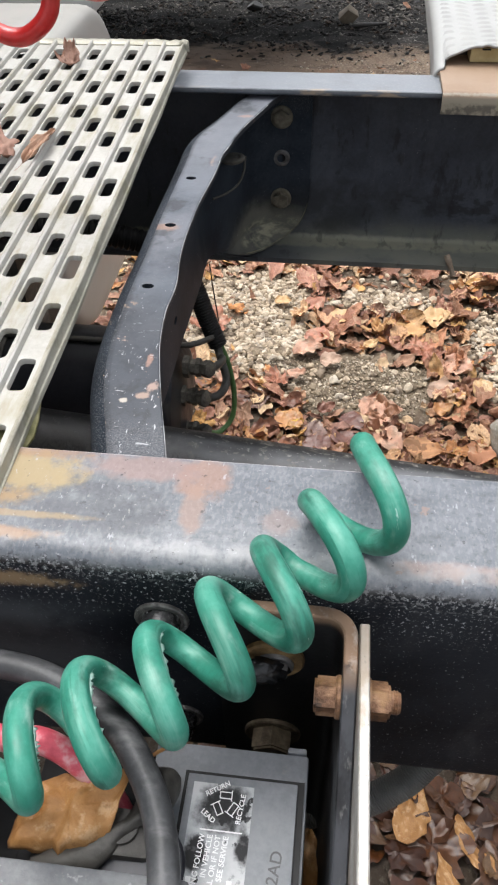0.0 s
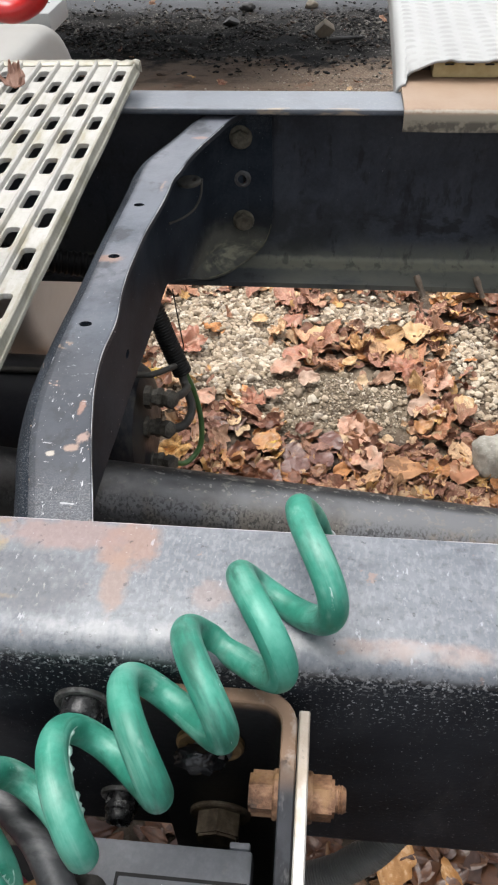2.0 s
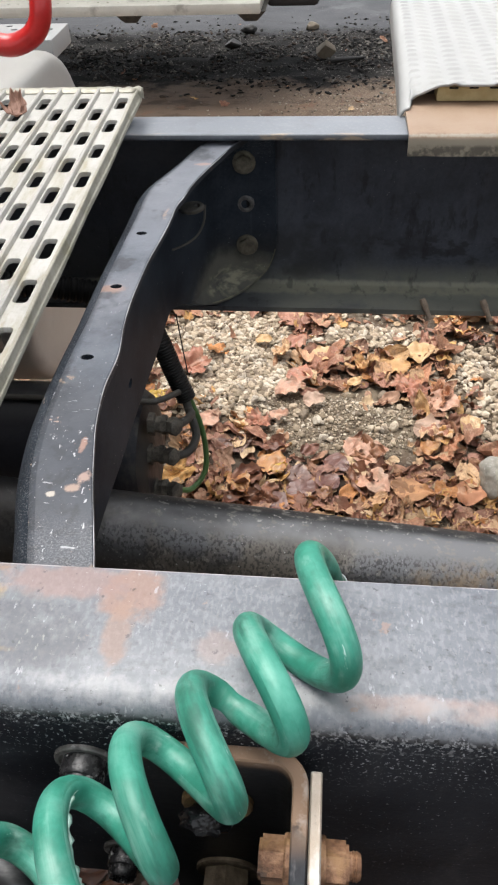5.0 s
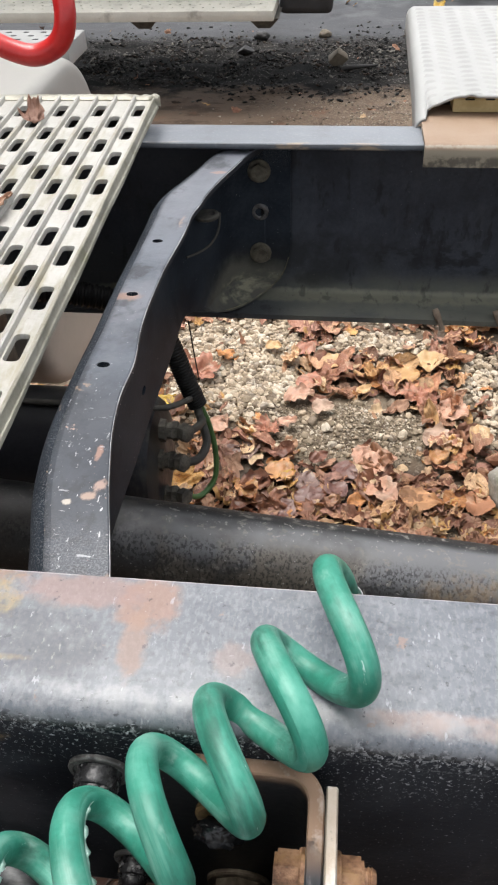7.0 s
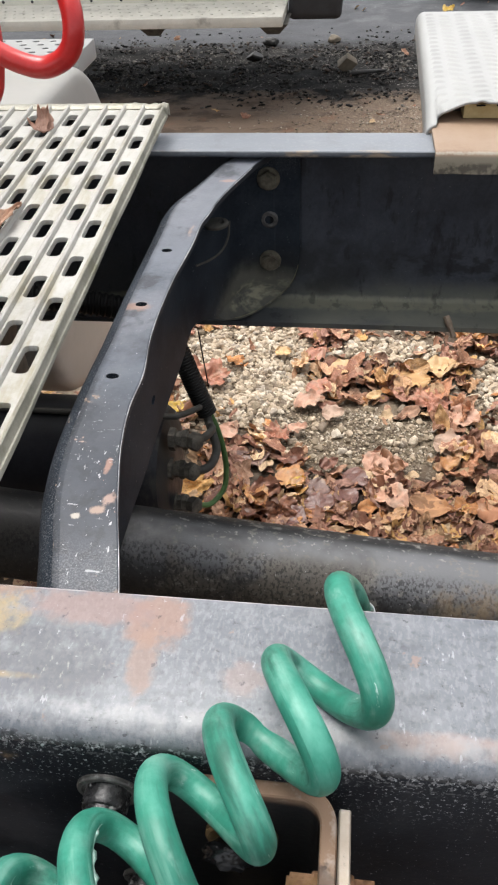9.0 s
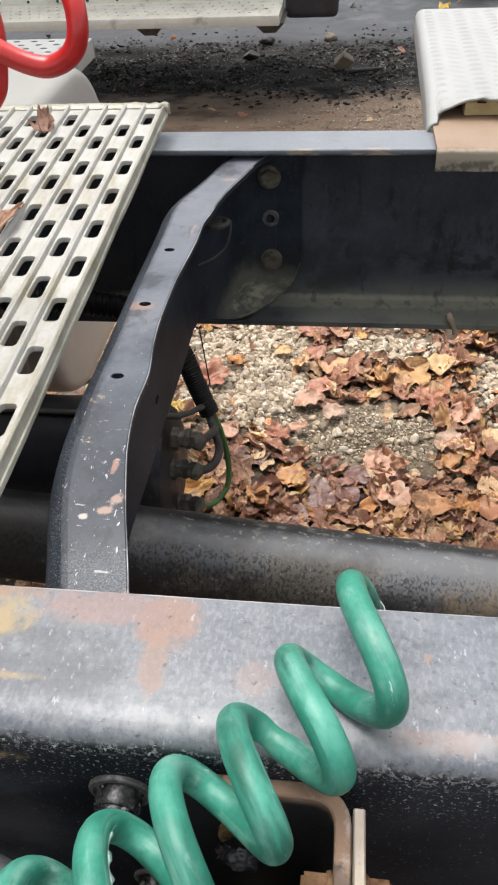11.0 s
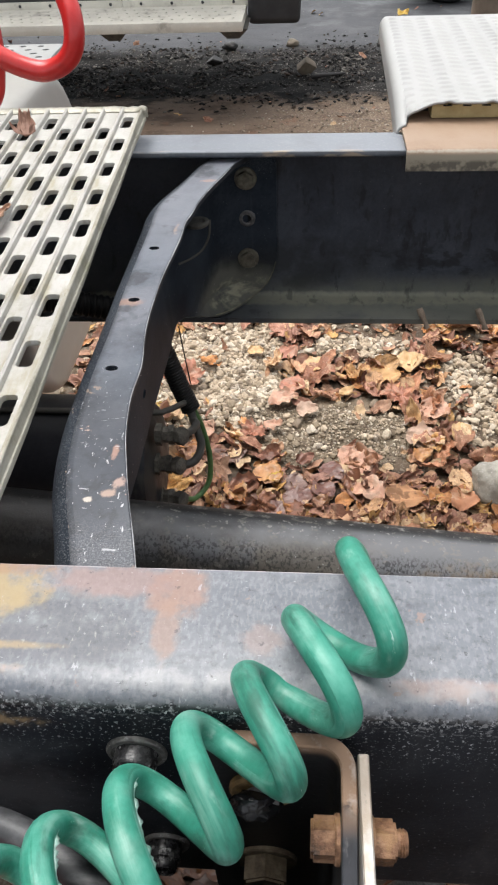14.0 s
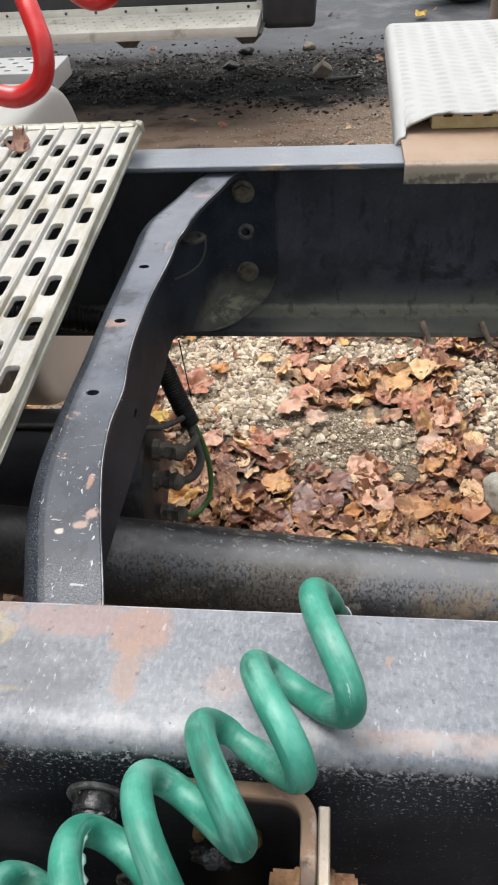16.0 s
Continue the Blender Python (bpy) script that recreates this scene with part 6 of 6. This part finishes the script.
def leaf_data(seed, material, size=1.0, nu=12, nv=6, lobed=False, ragged=0.6):
    p, f = lobed_shape(seed, nv, 4 * nu) if lobed else leaf_shape(seed, nu, nv, ragged)
    me = bpy.data.meshes.new("leaf")
    me.from_pydata([(x * size, y * size, z * size) for x, y, z in p], [], f)
    for q in me.polygons:
        q.use_smooth = True
    me.materials.append(material)
    return me


def loose_leaf(name, label, m, seed, material, size, squeeze=1.0, lift=1.0):
    ob = thing(name, label, "leaf")
    ob.matrix_world = m @ Matrix.Diagonal((1, squeeze, lift, 1))
    me = leaf_data(seed, material, size, 26, 14, False, 1.0)
    blade = new("blade", me)
    blade.parent = ob
    sol = blade.modifiers.new("thickness", "SOLIDIFY")
    sol.thickness = 0.0006
    rib = [v.co + Vector((0, 0, 0.0003)) for v in me.vertices][7::15]
    d = (rib[0] - rib[1]).normalized()
    stem = [rib[0] + d * size * 0.22 + Vector((0, 0.03 * size, 0.02 * size)), rib[0] + d * size * 0.1, *rib[::2]]
    part("stem", tube(smooth_path(stem, 3), lambda q: 0.0010 - 0.0006 * q, 6), material, ob)
    return ob


cup = thing("dry_leaf", "large tan dry leaf, cupped, lying on the battery", "leaf", at=(-0.168, -0.109, 0.889))
own = bmesh.new()
OUTLINE = [(math.atan2(y, x), math.hypot(x, y)) for x, y in ((-0.032, -0.025), (-0.024, -0.0215), (-0.007, -0.020), (-0.002, -0.0255), (0.002, -0.020), (0.016, -0.0155), (0.026, -0.008), (0.0295, 0.007), (0.031, 0.0285), (0.0175, 0.0205), (0.003, 0.020), (-0.013, 0.019), (-0.027, 0.009), (-0.033, -0.012))]
rings = []
for i in range(15):
    q = i / 14
    ring = []
    for k in range(72):
        a = 2 * math.pi * k / 72
        w = lambda deg, wid: math.exp(-((((math.degrees(a) - deg + 180) % 360) - 180) / wid) ** 2)
        rad = float(np.interp(math.atan2(math.sin(a), math.cos(a)), [g for g, _ in OUTLINE], [g for _, g in OUTLINE], period=2 * math.pi))
        rad *= 1 + 0.06 * noise.noise(Vector((math.cos(a) * 3, math.sin(a) * 3, 1)))
        x, y = rad * q * math.cos(a), rad * q * math.sin(a)
        z = 0.010 * (1 - q * q) + 0.006 * q ** 4 * (1 + w(33, 30)) - 0.015 * max(0.0, -math.sin(a)) * max(0.0, q - 0.80) / 0.2
        z += 0.0045 * noise.noise(Vector((x * 55, y * 55, 3))) + 0.0010 * math.sin(x * 430 + 3 * noise.noise(Vector((x * 30, y * 30, 5)))) + 0.0012 * math.sin(a * 7 + 1) * q + 0.0007 * math.sin(a * 23 + 6 * noise.noise(Vector((x * 40, y * 40, 9)))) * q + 0.0010 * noise.noise(Vector((x * 240, y * 240, 3)))
        ring.append(own.verts.new((x, y, z)) if i else None)
    rings.append(ring)
hub = own.verts.new((0, 0, 0.010))
for k in range(72):
    own.faces.new((hub, rings[1][k], rings[1][(k + 1) % 72]))
    for i in range(1, 14):
        own.faces.new((rings[i][k], rings[i + 1][k], rings[i + 1][(k + 1) % 72], rings[i][(k + 1) % 72]))
blade = part("blade", own, dry_leaf, cup, smooth=60)
sol = blade.modifiers.new("thickness", "SOLIDIFY")
sol.thickness = 0.0006
part("stem", tube(smooth_path([(0.036, 0.023, 0.016), (0.046, 0.032, 0.020), (0.052, 0.038, 0.018)], 6), 0.0012, 8), dry_leaf, cup)
loose_leaf("dry_leaf", "yellow-brown leaf caught in the battery bracket", pose(-0.024, -0.072, 0.70, 50, 0, 90), 44, dry_leaf, 0.06)


def clawed_leaf(m):
    """A dry leaf crumpled together, its tips curled upwards."""
    ob = thing("curled_leaf", "crumpled pinkish-brown leaf with upturned tips", "leaf")
    ob.matrix_world = m
    own = bmesh.new()
    for seed, turn, size, up, slim in ((12, 80, 0.033, 30, 0.34), (16, 112, 0.035, 26, 0.38), (18, 158, 0.026, 10, 0.45), (19, 98, 0.033, 18, 0.95), (21, 60, 0.020, 6, 0.8)):
        p, f = leaf_shape(seed, 14, 6, 0.5)
        to = pose(0, 0, 0, 0, 0, turn) @ pose(0, 0, 0.002, 0, -up, 0)
        vs = [own.verts.new(to @ Vector(((x + 0.45) * size, y * size * slim, abs(z) * size * 0.6 + (x + 0.5) ** 3 * size * 0.35))) for x, y, z in p]
        for q in f:
            own.faces.new([vs[k] for k in q])
    blade = part("blade", own, curled_leaf, ob, smooth=50)
    sol = blade.modifiers.new("thickness", "SOLIDIFY")
    sol.thickness = 0.0006
    return ob


clawed_leaf(pose(-0.392, 0.742, 1.0355))
loose_leaf("curled_leaf", "slender curled tan leaf on the deck plate", pose(-0.357, 0.508, 1.0335, 12, 0, 84), 15, slender_leaf, 0.084, 0.16, 0.45)
loose_leaf("curled_leaf", "brown leaf on the deck plate", pose(-0.398, 0.497, 1.037, 30, -10, 110), 17, curled_leaf, 0.055, 0.8, 0.9)

yellow = mat("yellow_leaf", [(0.42, 0.26, 0.03), (0.60, 0.40, 0.05)], 30, (0.4, 0.6), 0, 0.6, 130, FADED)
loose_leaf("yellow_leaf", "bright yellow leaf on wet asphalt", pose(0.65, 5.94, GROUND + 0.012, 8, -10, 40), 61, yellow, 0.10)

litter = thing("leaf_litter", "fallen brown and orange leaves, wet and flattened on gravel", "leaves")
kinds, wet_kinds, ochre_kinds = ([leaf_data(100 + k, m, 1.0, 14, 8, k % 5 == 4) for k in range(20)] for m in (leaf_mat, wet_leaf, ochre_leaf))
rs = random.Random(11)


BARE = ((-0.30, 1.62, 0.24, 0.27, 0.07), (0.13, 1.72, 0.15, 0.065, 0.12), (0.06, 1.31, 0.235, 0.125, 0.03), (0.45, 1.55, 0.085, 0.16, 0.10), (0.47, 1.33, 0.09, 0.10, 0.15), (-0.20, 1.44, 0.10, 0.11, 0.15), (-0.03, 1.16, 0.08, 0.05, 0.5))


def leafy(x, y):
    """How thickly the leaves lie: thin on the gravel, thinnest on one bare patch of earth."""
    g = 1.0
    ragged = 0.55 * noise.noise(Vector((x * 11, y * 11, 4)))
    for cx, cy, rx, ry, least in BARE:
        d = ((x - cx) / rx) ** 2 + ((y - cy) / ry) ** 2 + ragged
        g *= min(1.0, max(least, 1.6 * (d - 0.62)))
    return g


count = 0
while count < 262:
    x, y = rs.uniform(-0.55, 0.85), rs.uniform(0.98, 2.2)
    if rs.random() > leafy(x, y) or (x - 0.451) ** 2 + (y - 1.09) ** 2 < 0.006:
        continue
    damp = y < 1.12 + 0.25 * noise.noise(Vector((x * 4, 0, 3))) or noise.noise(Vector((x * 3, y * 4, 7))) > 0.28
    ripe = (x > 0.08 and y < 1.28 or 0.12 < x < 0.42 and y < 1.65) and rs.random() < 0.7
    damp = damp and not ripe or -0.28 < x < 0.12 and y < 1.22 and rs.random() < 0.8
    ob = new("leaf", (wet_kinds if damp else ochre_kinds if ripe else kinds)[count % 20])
    ob.parent = litter
    s = 0.045 + 0.062 * rs.random() ** 1.2
    ob.matrix_world = pose(x, y, ground_height(x, y) + 0.009 + rs.uniform(0, 0.018), rs.gauss(0, 19), rs.gauss(0, 19), rs.uniform(0, 360)) @ Matrix.Diagonal((s, s * rs.uniform(0.60, 1.05), s * rs.uniform(0.8, 1.6), 1))
    count += 1
for x, y, a, slim in ((0.160, 0.20, 70, 0.95), (0.250, 0.160, 125, 0.62), (0.215, 0.10, 118, 0.55)):
    ob = new("leaf", leaf_data(90 + a, dry_leaf, 0.095, 14, 8))
    ob.parent = litter
    ob.matrix_world = pose(x, y, ground_height(x, y) + 0.026, 5, -6, a) @ Matrix.Diagonal((1, slim, 1, 1))
orange = mat("orange_leaf", [(0.34, 0.155, 0.065), (0.44, 0.21, 0.08), (0.52, 0.28, 0.09)], 26, (0.3, 0.5), 0, 0.6, 130, FADED)
gold = mat("gold_leaf", [(0.48, 0.29, 0.12), (0.58, 0.39, 0.20)], 30, (0.4, 0.6), 0, 0.7, 110, FADED[1:])
pale = mat("pale_leaf", [(0.40, 0.265, 0.19), (0.52, 0.36, 0.26)], 30, (0.45, 0.65), 0, 0.7, 110, FADED)
russet = mat("russet_leaf", [(0.32, 0.125, 0.075), (0.42, 0.18, 0.11), (0.48, 0.24, 0.15)], 30, (0.35, 0.55), 0, 0.7, 110, FADED)
salmon = mat("salmon_leaf", [(0.42, 0.22, 0.145), (0.54, 0.31, 0.21), (0.60, 0.38, 0.27)], 30, (0.4, 0.6), 0, 0.7, 110, FADED)
mauve = mat("mauve_leaf", [(0.105, 0.052, 0.039), (0.155, 0.084, 0.065)], 30, (0.25, 0.45), 0, 0.7, 110, FADED[1:])
maroon = mat("maroon_leaf", [(0.10, 0.040, 0.030), (0.18, 0.078, 0.055)], 30, (0.2, 0.4), 0, 0.7, 110, FADED[:1])
# single leaves that lie on top: x, y, turn, length, colour
TOP = ((0.280, 1.613, 5, 0.088, gold), (0.206, 1.545, -20, 0.092, ochre_leaf), (0.002, 1.599, 15, 0.075, gold), (-0.079, 1.663, 40, 0.082, russet), (-0.177, 1.662, -10, 0.052, gold), (0.091, 1.469, 30, 0.048, gold), (-0.115, 1.136, -30, 0.082, orange), (-0.094, 1.122, 35, 0.036, yellow), (0.284, 1.275, -20, 0.088, pale), (0.275, 1.212, 22, 0.050, orange), (0.128, 1.178, 10, 0.092, salmon), (0.085, 1.205, 60, 0.070, salmon), (0.220, 1.058, -25, 0.108, ochre_leaf), (-0.190, 1.060, -60, 0.090, orange), (-0.296, 1.297, 50, 0.072, salmon), (-0.219, 1.203, 10, 0.092, mauve), (-0.38, 1.531, 70, 0.085, russet), (0.330, 1.390, -40, 0.095, salmon), (0.243, 1.445, 60, 0.078, russet), (0.385, 1.302, 75, 0.066, gold), (-0.167, 1.292, 100, 0.056, russet), (-0.111, 1.318, 0, 0.054, salmon), (-0.089, 1.440, 20, 0.090, salmon), (-0.060, 1.50, -30, 0.080, russet), (-0.037, 1.058, 15, 0.080, maroon), (-0.10, 1.010, 50, 0.070, maroon), (0.044, 1.149, -35, 0.070, maroon), (-0.05, 1.105, 70, 0.066, mauve), (0.02, 1.09, 130, 0.070, maroon), (0.134, 1.082, -50, 0.088, salmon), (0.357, 1.060, 80, 0.075, ochre_leaf), (-0.02, 1.38, 10, 0.060, pale), (-0.451, 1.385, 15, 0.060, yellow))
for i, (x, y, a, s, m) in enumerate(TOP):
    ob = new("leaf", leaf_data(500 + i, m, s, 18, 10, m is russet and i % 2 == 0, 0.35 if m is gold else 0.75))
    ob.parent = litter
    flat = 0.45 if m in (mauve, maroon) else 1.0
    ob.matrix_world = pose(x, y, ground_height(x, y) + 0.014 + 0.012 * flat, 7 * flat, -8 * flat, a) @ Matrix.Diagonal((1, 1.05, flat, 1))


def scatter(name, shapes, places, material, label, category, smooth=False):
    """Many small pieces in one mesh. places: (matrix 3x4, index of the shape)."""
    v, f, base = [], [], 0
    for m, k in places:
        p, fc = shapes[k]
        q = p @ m[:, :3].T + m[:, 3]
        v.append(q)
        f.append(fc + base)
        base += len(p)
    me = bpy.data.meshes.new(name)
    faces = np.concatenate(f).tolist()
    me.from_pydata(np.concatenate(v).tolist(), [], faces)
    me.polygons.foreach_set("use_smooth", [smooth] * len(me.polygons))
    me.materials.append(material)
    return tagged(new(name, me), label, category, kind="stuff")


def placed(x, y, z, s, rx, ry, rz):
    m = pose(x, y, z, rx, ry, rz) @ Matrix.Diagonal((*s, 1))
    return np.array(m)[:3, :4]


lshapes = []
for k in range(10):
    p, f = lobed_shape(300 + k, 4, 30) if k % 5 == 4 else leaf_shape(300 + k, 10, 6)
    lshapes.append((np.array(p), np.array(f)))
for k in range(6):
    p, f = leaf_shape(340 + k, 6, 4)
    lshapes.append((np.array(p), np.array(f)))
places, wet = [], []
while len(places) < 3600:
    where = rs.random()
    if where < 0.972:
        x, y = rs.uniform(-0.7, 0.95), rs.uniform(0.8, 2.4)
        if rs.random() > leafy(x, y) ** 1.15:
            continue
    elif where < 0.978:
        x, y = rs.uniform(-0.9, 1.2), rs.uniform(2.3, 4.1)
    else:
        x, y = rs.uniform(-2.2, 2.0), rs.uniform(4.2, 8)
    s = 0.016 + 0.056 * rs.random() ** 1.6
    places.append((placed(x, y, ground_height(x, y) + 0.004 + rs.uniform(0, 0.012), (s, s * rs.uniform(0.4, 1.0), s * rs.uniform(0.6, 1.4)), rs.gauss(0, 20), rs.gauss(0, 20), rs.uniform(0, 360)), rs.randrange(10)))
while len(places) < 3950:
    x, y = rs.uniform(-0.1, 0.65), rs.uniform(0.92, 1.14)
    s = 0.020 + 0.045 * rs.random()
    places.append((placed(x, y, ground_height(x, y) + 0.005 + rs.uniform(0, 0.012), (s, s * rs.uniform(0.4, 1.0), s * rs.uniform(0.6, 1.4)), rs.gauss(0, 18), rs.gauss(0, 18), rs.uniform(0, 360)), rs.randrange(10)))
while len(places) < 7000:
    x, y = rs.gauss(0.12, 1.15), rs.gauss(1.35, 0.85)
    if -0.6 < x < 0.9 and -0.3 < y < 2.3 or not -1.0 < y < 3.6:
        continue
    if y > 2.5 and rs.random() < 0.75 and abs(x) < 1.2:
        continue
    s = 0.02 + 0.06 * rs.random() ** 1.2
    places.append((placed(x, y, ground_height(x, y) + 0.004 + rs.uniform(0, 0.010), (s, s * rs.uniform(0.5, 1.0), s * 0.6), rs.gauss(0, 12), rs.gauss(0, 12), rs.uniform(0, 360)), 10 + rs.randrange(6)))
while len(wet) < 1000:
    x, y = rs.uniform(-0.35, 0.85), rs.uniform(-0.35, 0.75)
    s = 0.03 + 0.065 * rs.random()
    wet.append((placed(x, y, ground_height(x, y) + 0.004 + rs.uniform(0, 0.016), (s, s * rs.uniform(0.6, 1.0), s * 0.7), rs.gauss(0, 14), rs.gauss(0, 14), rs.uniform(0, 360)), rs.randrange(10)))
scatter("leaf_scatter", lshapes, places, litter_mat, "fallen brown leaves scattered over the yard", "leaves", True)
# these leaves carry the near rail's shade in their colour
scatter("wet_leaves", lshapes, wet, wet_shaded_litter, "wet leaves under the near rail, coloured darker for its shade", "leaves", True)

pshapes = []
for k in range(14):
    own = bmesh.new()
    bmesh.ops.create_icosphere(own, subdivisions=2 if k < 4 else 1, radius=1)
    for v in own.verts:
        v.co *= 1 + 0.30 * noise.noise(v.co * 1.4 + Vector((k * 5, 0, 0)))
    rk = random.Random(k)
    for _ in range(9):
        d = Vector((rk.gauss(0, 1), rk.gauss(0, 1), rk.gauss(0, 1))).normalized()
        lim = rk.uniform(0.58, 0.85)
        for v in own.verts:
            if v.co.dot(d) > lim:
                v.co -= d * (v.co.dot(d) - lim)
    own.verts.ensure_lookup_table()
    pshapes.append((np.array([v.co[:] for v in own.verts]), np.array([[v.index for v in f.verts] for f in own.faces])))
    own.free()
places = []
while len(places) < 11500:
    if rs.random() < 0.95:
        x, y = rs.uniform(-0.8, 0.95), rs.uniform(0.95, 2.5)
        if rs.random() > 1.0 - 0.975 * leafy(x, y):
            continue
        small = ((x - 0.05) / 0.25) ** 2 + ((y - 1.31) / 0.14) ** 2 + 0.5 * noise.noise(Vector((x * 9, y * 9, 8))) < 1 and rs.random() < 0.93
        if small and rs.random() < 0.45:
            continue
        if x > 0.37 and rs.random() < 0.45:
            continue
        if y < 1.22 and x < 0.38:
            if rs.random() < 0.8:
                continue
            small = True
    else:
        x, y = rs.uniform(-0.4, 0.8), rs.uniform(0.5, 1.0)
        small = True
    s = (rs.uniform(0.002, 0.0052) if small else 0.0045 + 0.0085 * rs.random() ** 1.6) * (1.45 if rs.random() < 0.07 else 1)
    places.append((placed(x, y, ground_height(x, y) + s * 0.42, (s, s * rs.uniform(0.7, 1.1), s * rs.uniform(0.5, 0.8)), rs.uniform(-25, 25), rs.uniform(-25, 25), rs.uniform(0, 360)), rs.randrange(4) if s > 0.0095 else 4 + rs.randrange(10)))
crumbs = []
while len(crumbs) < 5200:
    x, y = rs.uniform(-0.5, 0.6), rs.uniform(1.0, 1.85)
    if rs.random() > (1.0 - leafy(x, y)) * (1.0 if abs(x) < 0.25 and y < 1.5 else 0.35):
        continue
    s = 0.0012 + 0.0030 * rs.random() ** 2
    crumbs.append((placed(x, y, ground_height(x, y) + s * 0.4, (s, s * rs.uniform(0.7, 1.2), s * rs.uniform(0.5, 0.9)), rs.uniform(-25, 25), rs.uniform(-25, 25), rs.uniform(0, 360)), 4 + rs.randrange(10)))
cshapes = []
for k in range(8):
    own = bmesh.new()
    bmesh.ops.create_icosphere(own, subdivisions=1, radius=1)
    for v in own.verts:
        v.co *= 1 + 0.6 * noise.noise(v.co * 1.9 + Vector((k * 5, 1, 0)))
    own.verts.ensure_lookup_table()
    cshapes.append((np.array([v.co[:] for v in own.verts]), np.array([[v.index for v in f.verts] for f in own.faces])))
    own.free()
outer = []
while len(outer) < 4500:
    x, y = rs.gauss(-0.1, 1.2), rs.gauss(1.5, 0.8)
    if -0.8 < x < 1.0 and -0.6 < y < 2.5 or not -1.0 < y < 3.2:
        continue
    s = rs.uniform(0.005, 0.012)
    outer.append((placed(x, y, ground_height(x, y) + s * 0.3, (s, s * rs.uniform(0.7, 1.1), s * 0.6), 0, 0, rs.uniform(0, 360)), 14 + rs.randrange(8)))
pshapes += cshapes
scatter("soil_crumbs", pshapes, crumbs, crumb_mat, "crumbs of brown earth and grit between the leaves", "soil")
scatter("gravel", pshapes, places + outer, pebble_mat, "pale grey crushed gravel", "gravel")
places = []
while len(places) < 8500:
    x, y = rs.uniform(-2.0, 1.6), rs.gauss(4.65, 0.33)
    if not 3.9 < y < 5.6 or noise.noise(Vector((x * 3.2, y * 5, 2))) + 0.5 * noise.noise(Vector((x * 9, y * 13, 5))) < rs.uniform(-0.3, 0.25):
        continue
    s = 0.0022 + 0.0115 * rs.random() ** 3
    places.append((placed(x, y, ground_height(x, y) + s * 0.2, (s * rs.uniform(0.8, 2.2), s * rs.uniform(0.6, 1.1), s * rs.uniform(0.4, 0.8)), rs.uniform(-30, 30), rs.uniform(-30, 30), rs.uniform(0, 360)), rs.randrange(8)))
scatter("soil_clods", cshapes, places, clod_mat, "black wet soil clods", "soil")
places = []
while len(places) < 3200:
    x, y = rs.uniform(-0.9, 1.4), rs.uniform(2.8, 3.95)
    if rs.random() > max(0.05, (x + 0.6) / 1.4):
        continue
    s = rs.uniform(0.003, 0.009)
    places.append((placed(x, y, ground_height(x, y) + s * 0.2, (s, s, s * 0.6), 0, 0, rs.uniform(0, 360)), 4 + rs.randrange(10)))
scatter("grit", pshapes, places, grit_mat, "small pale grit on brown mud", "gravel")
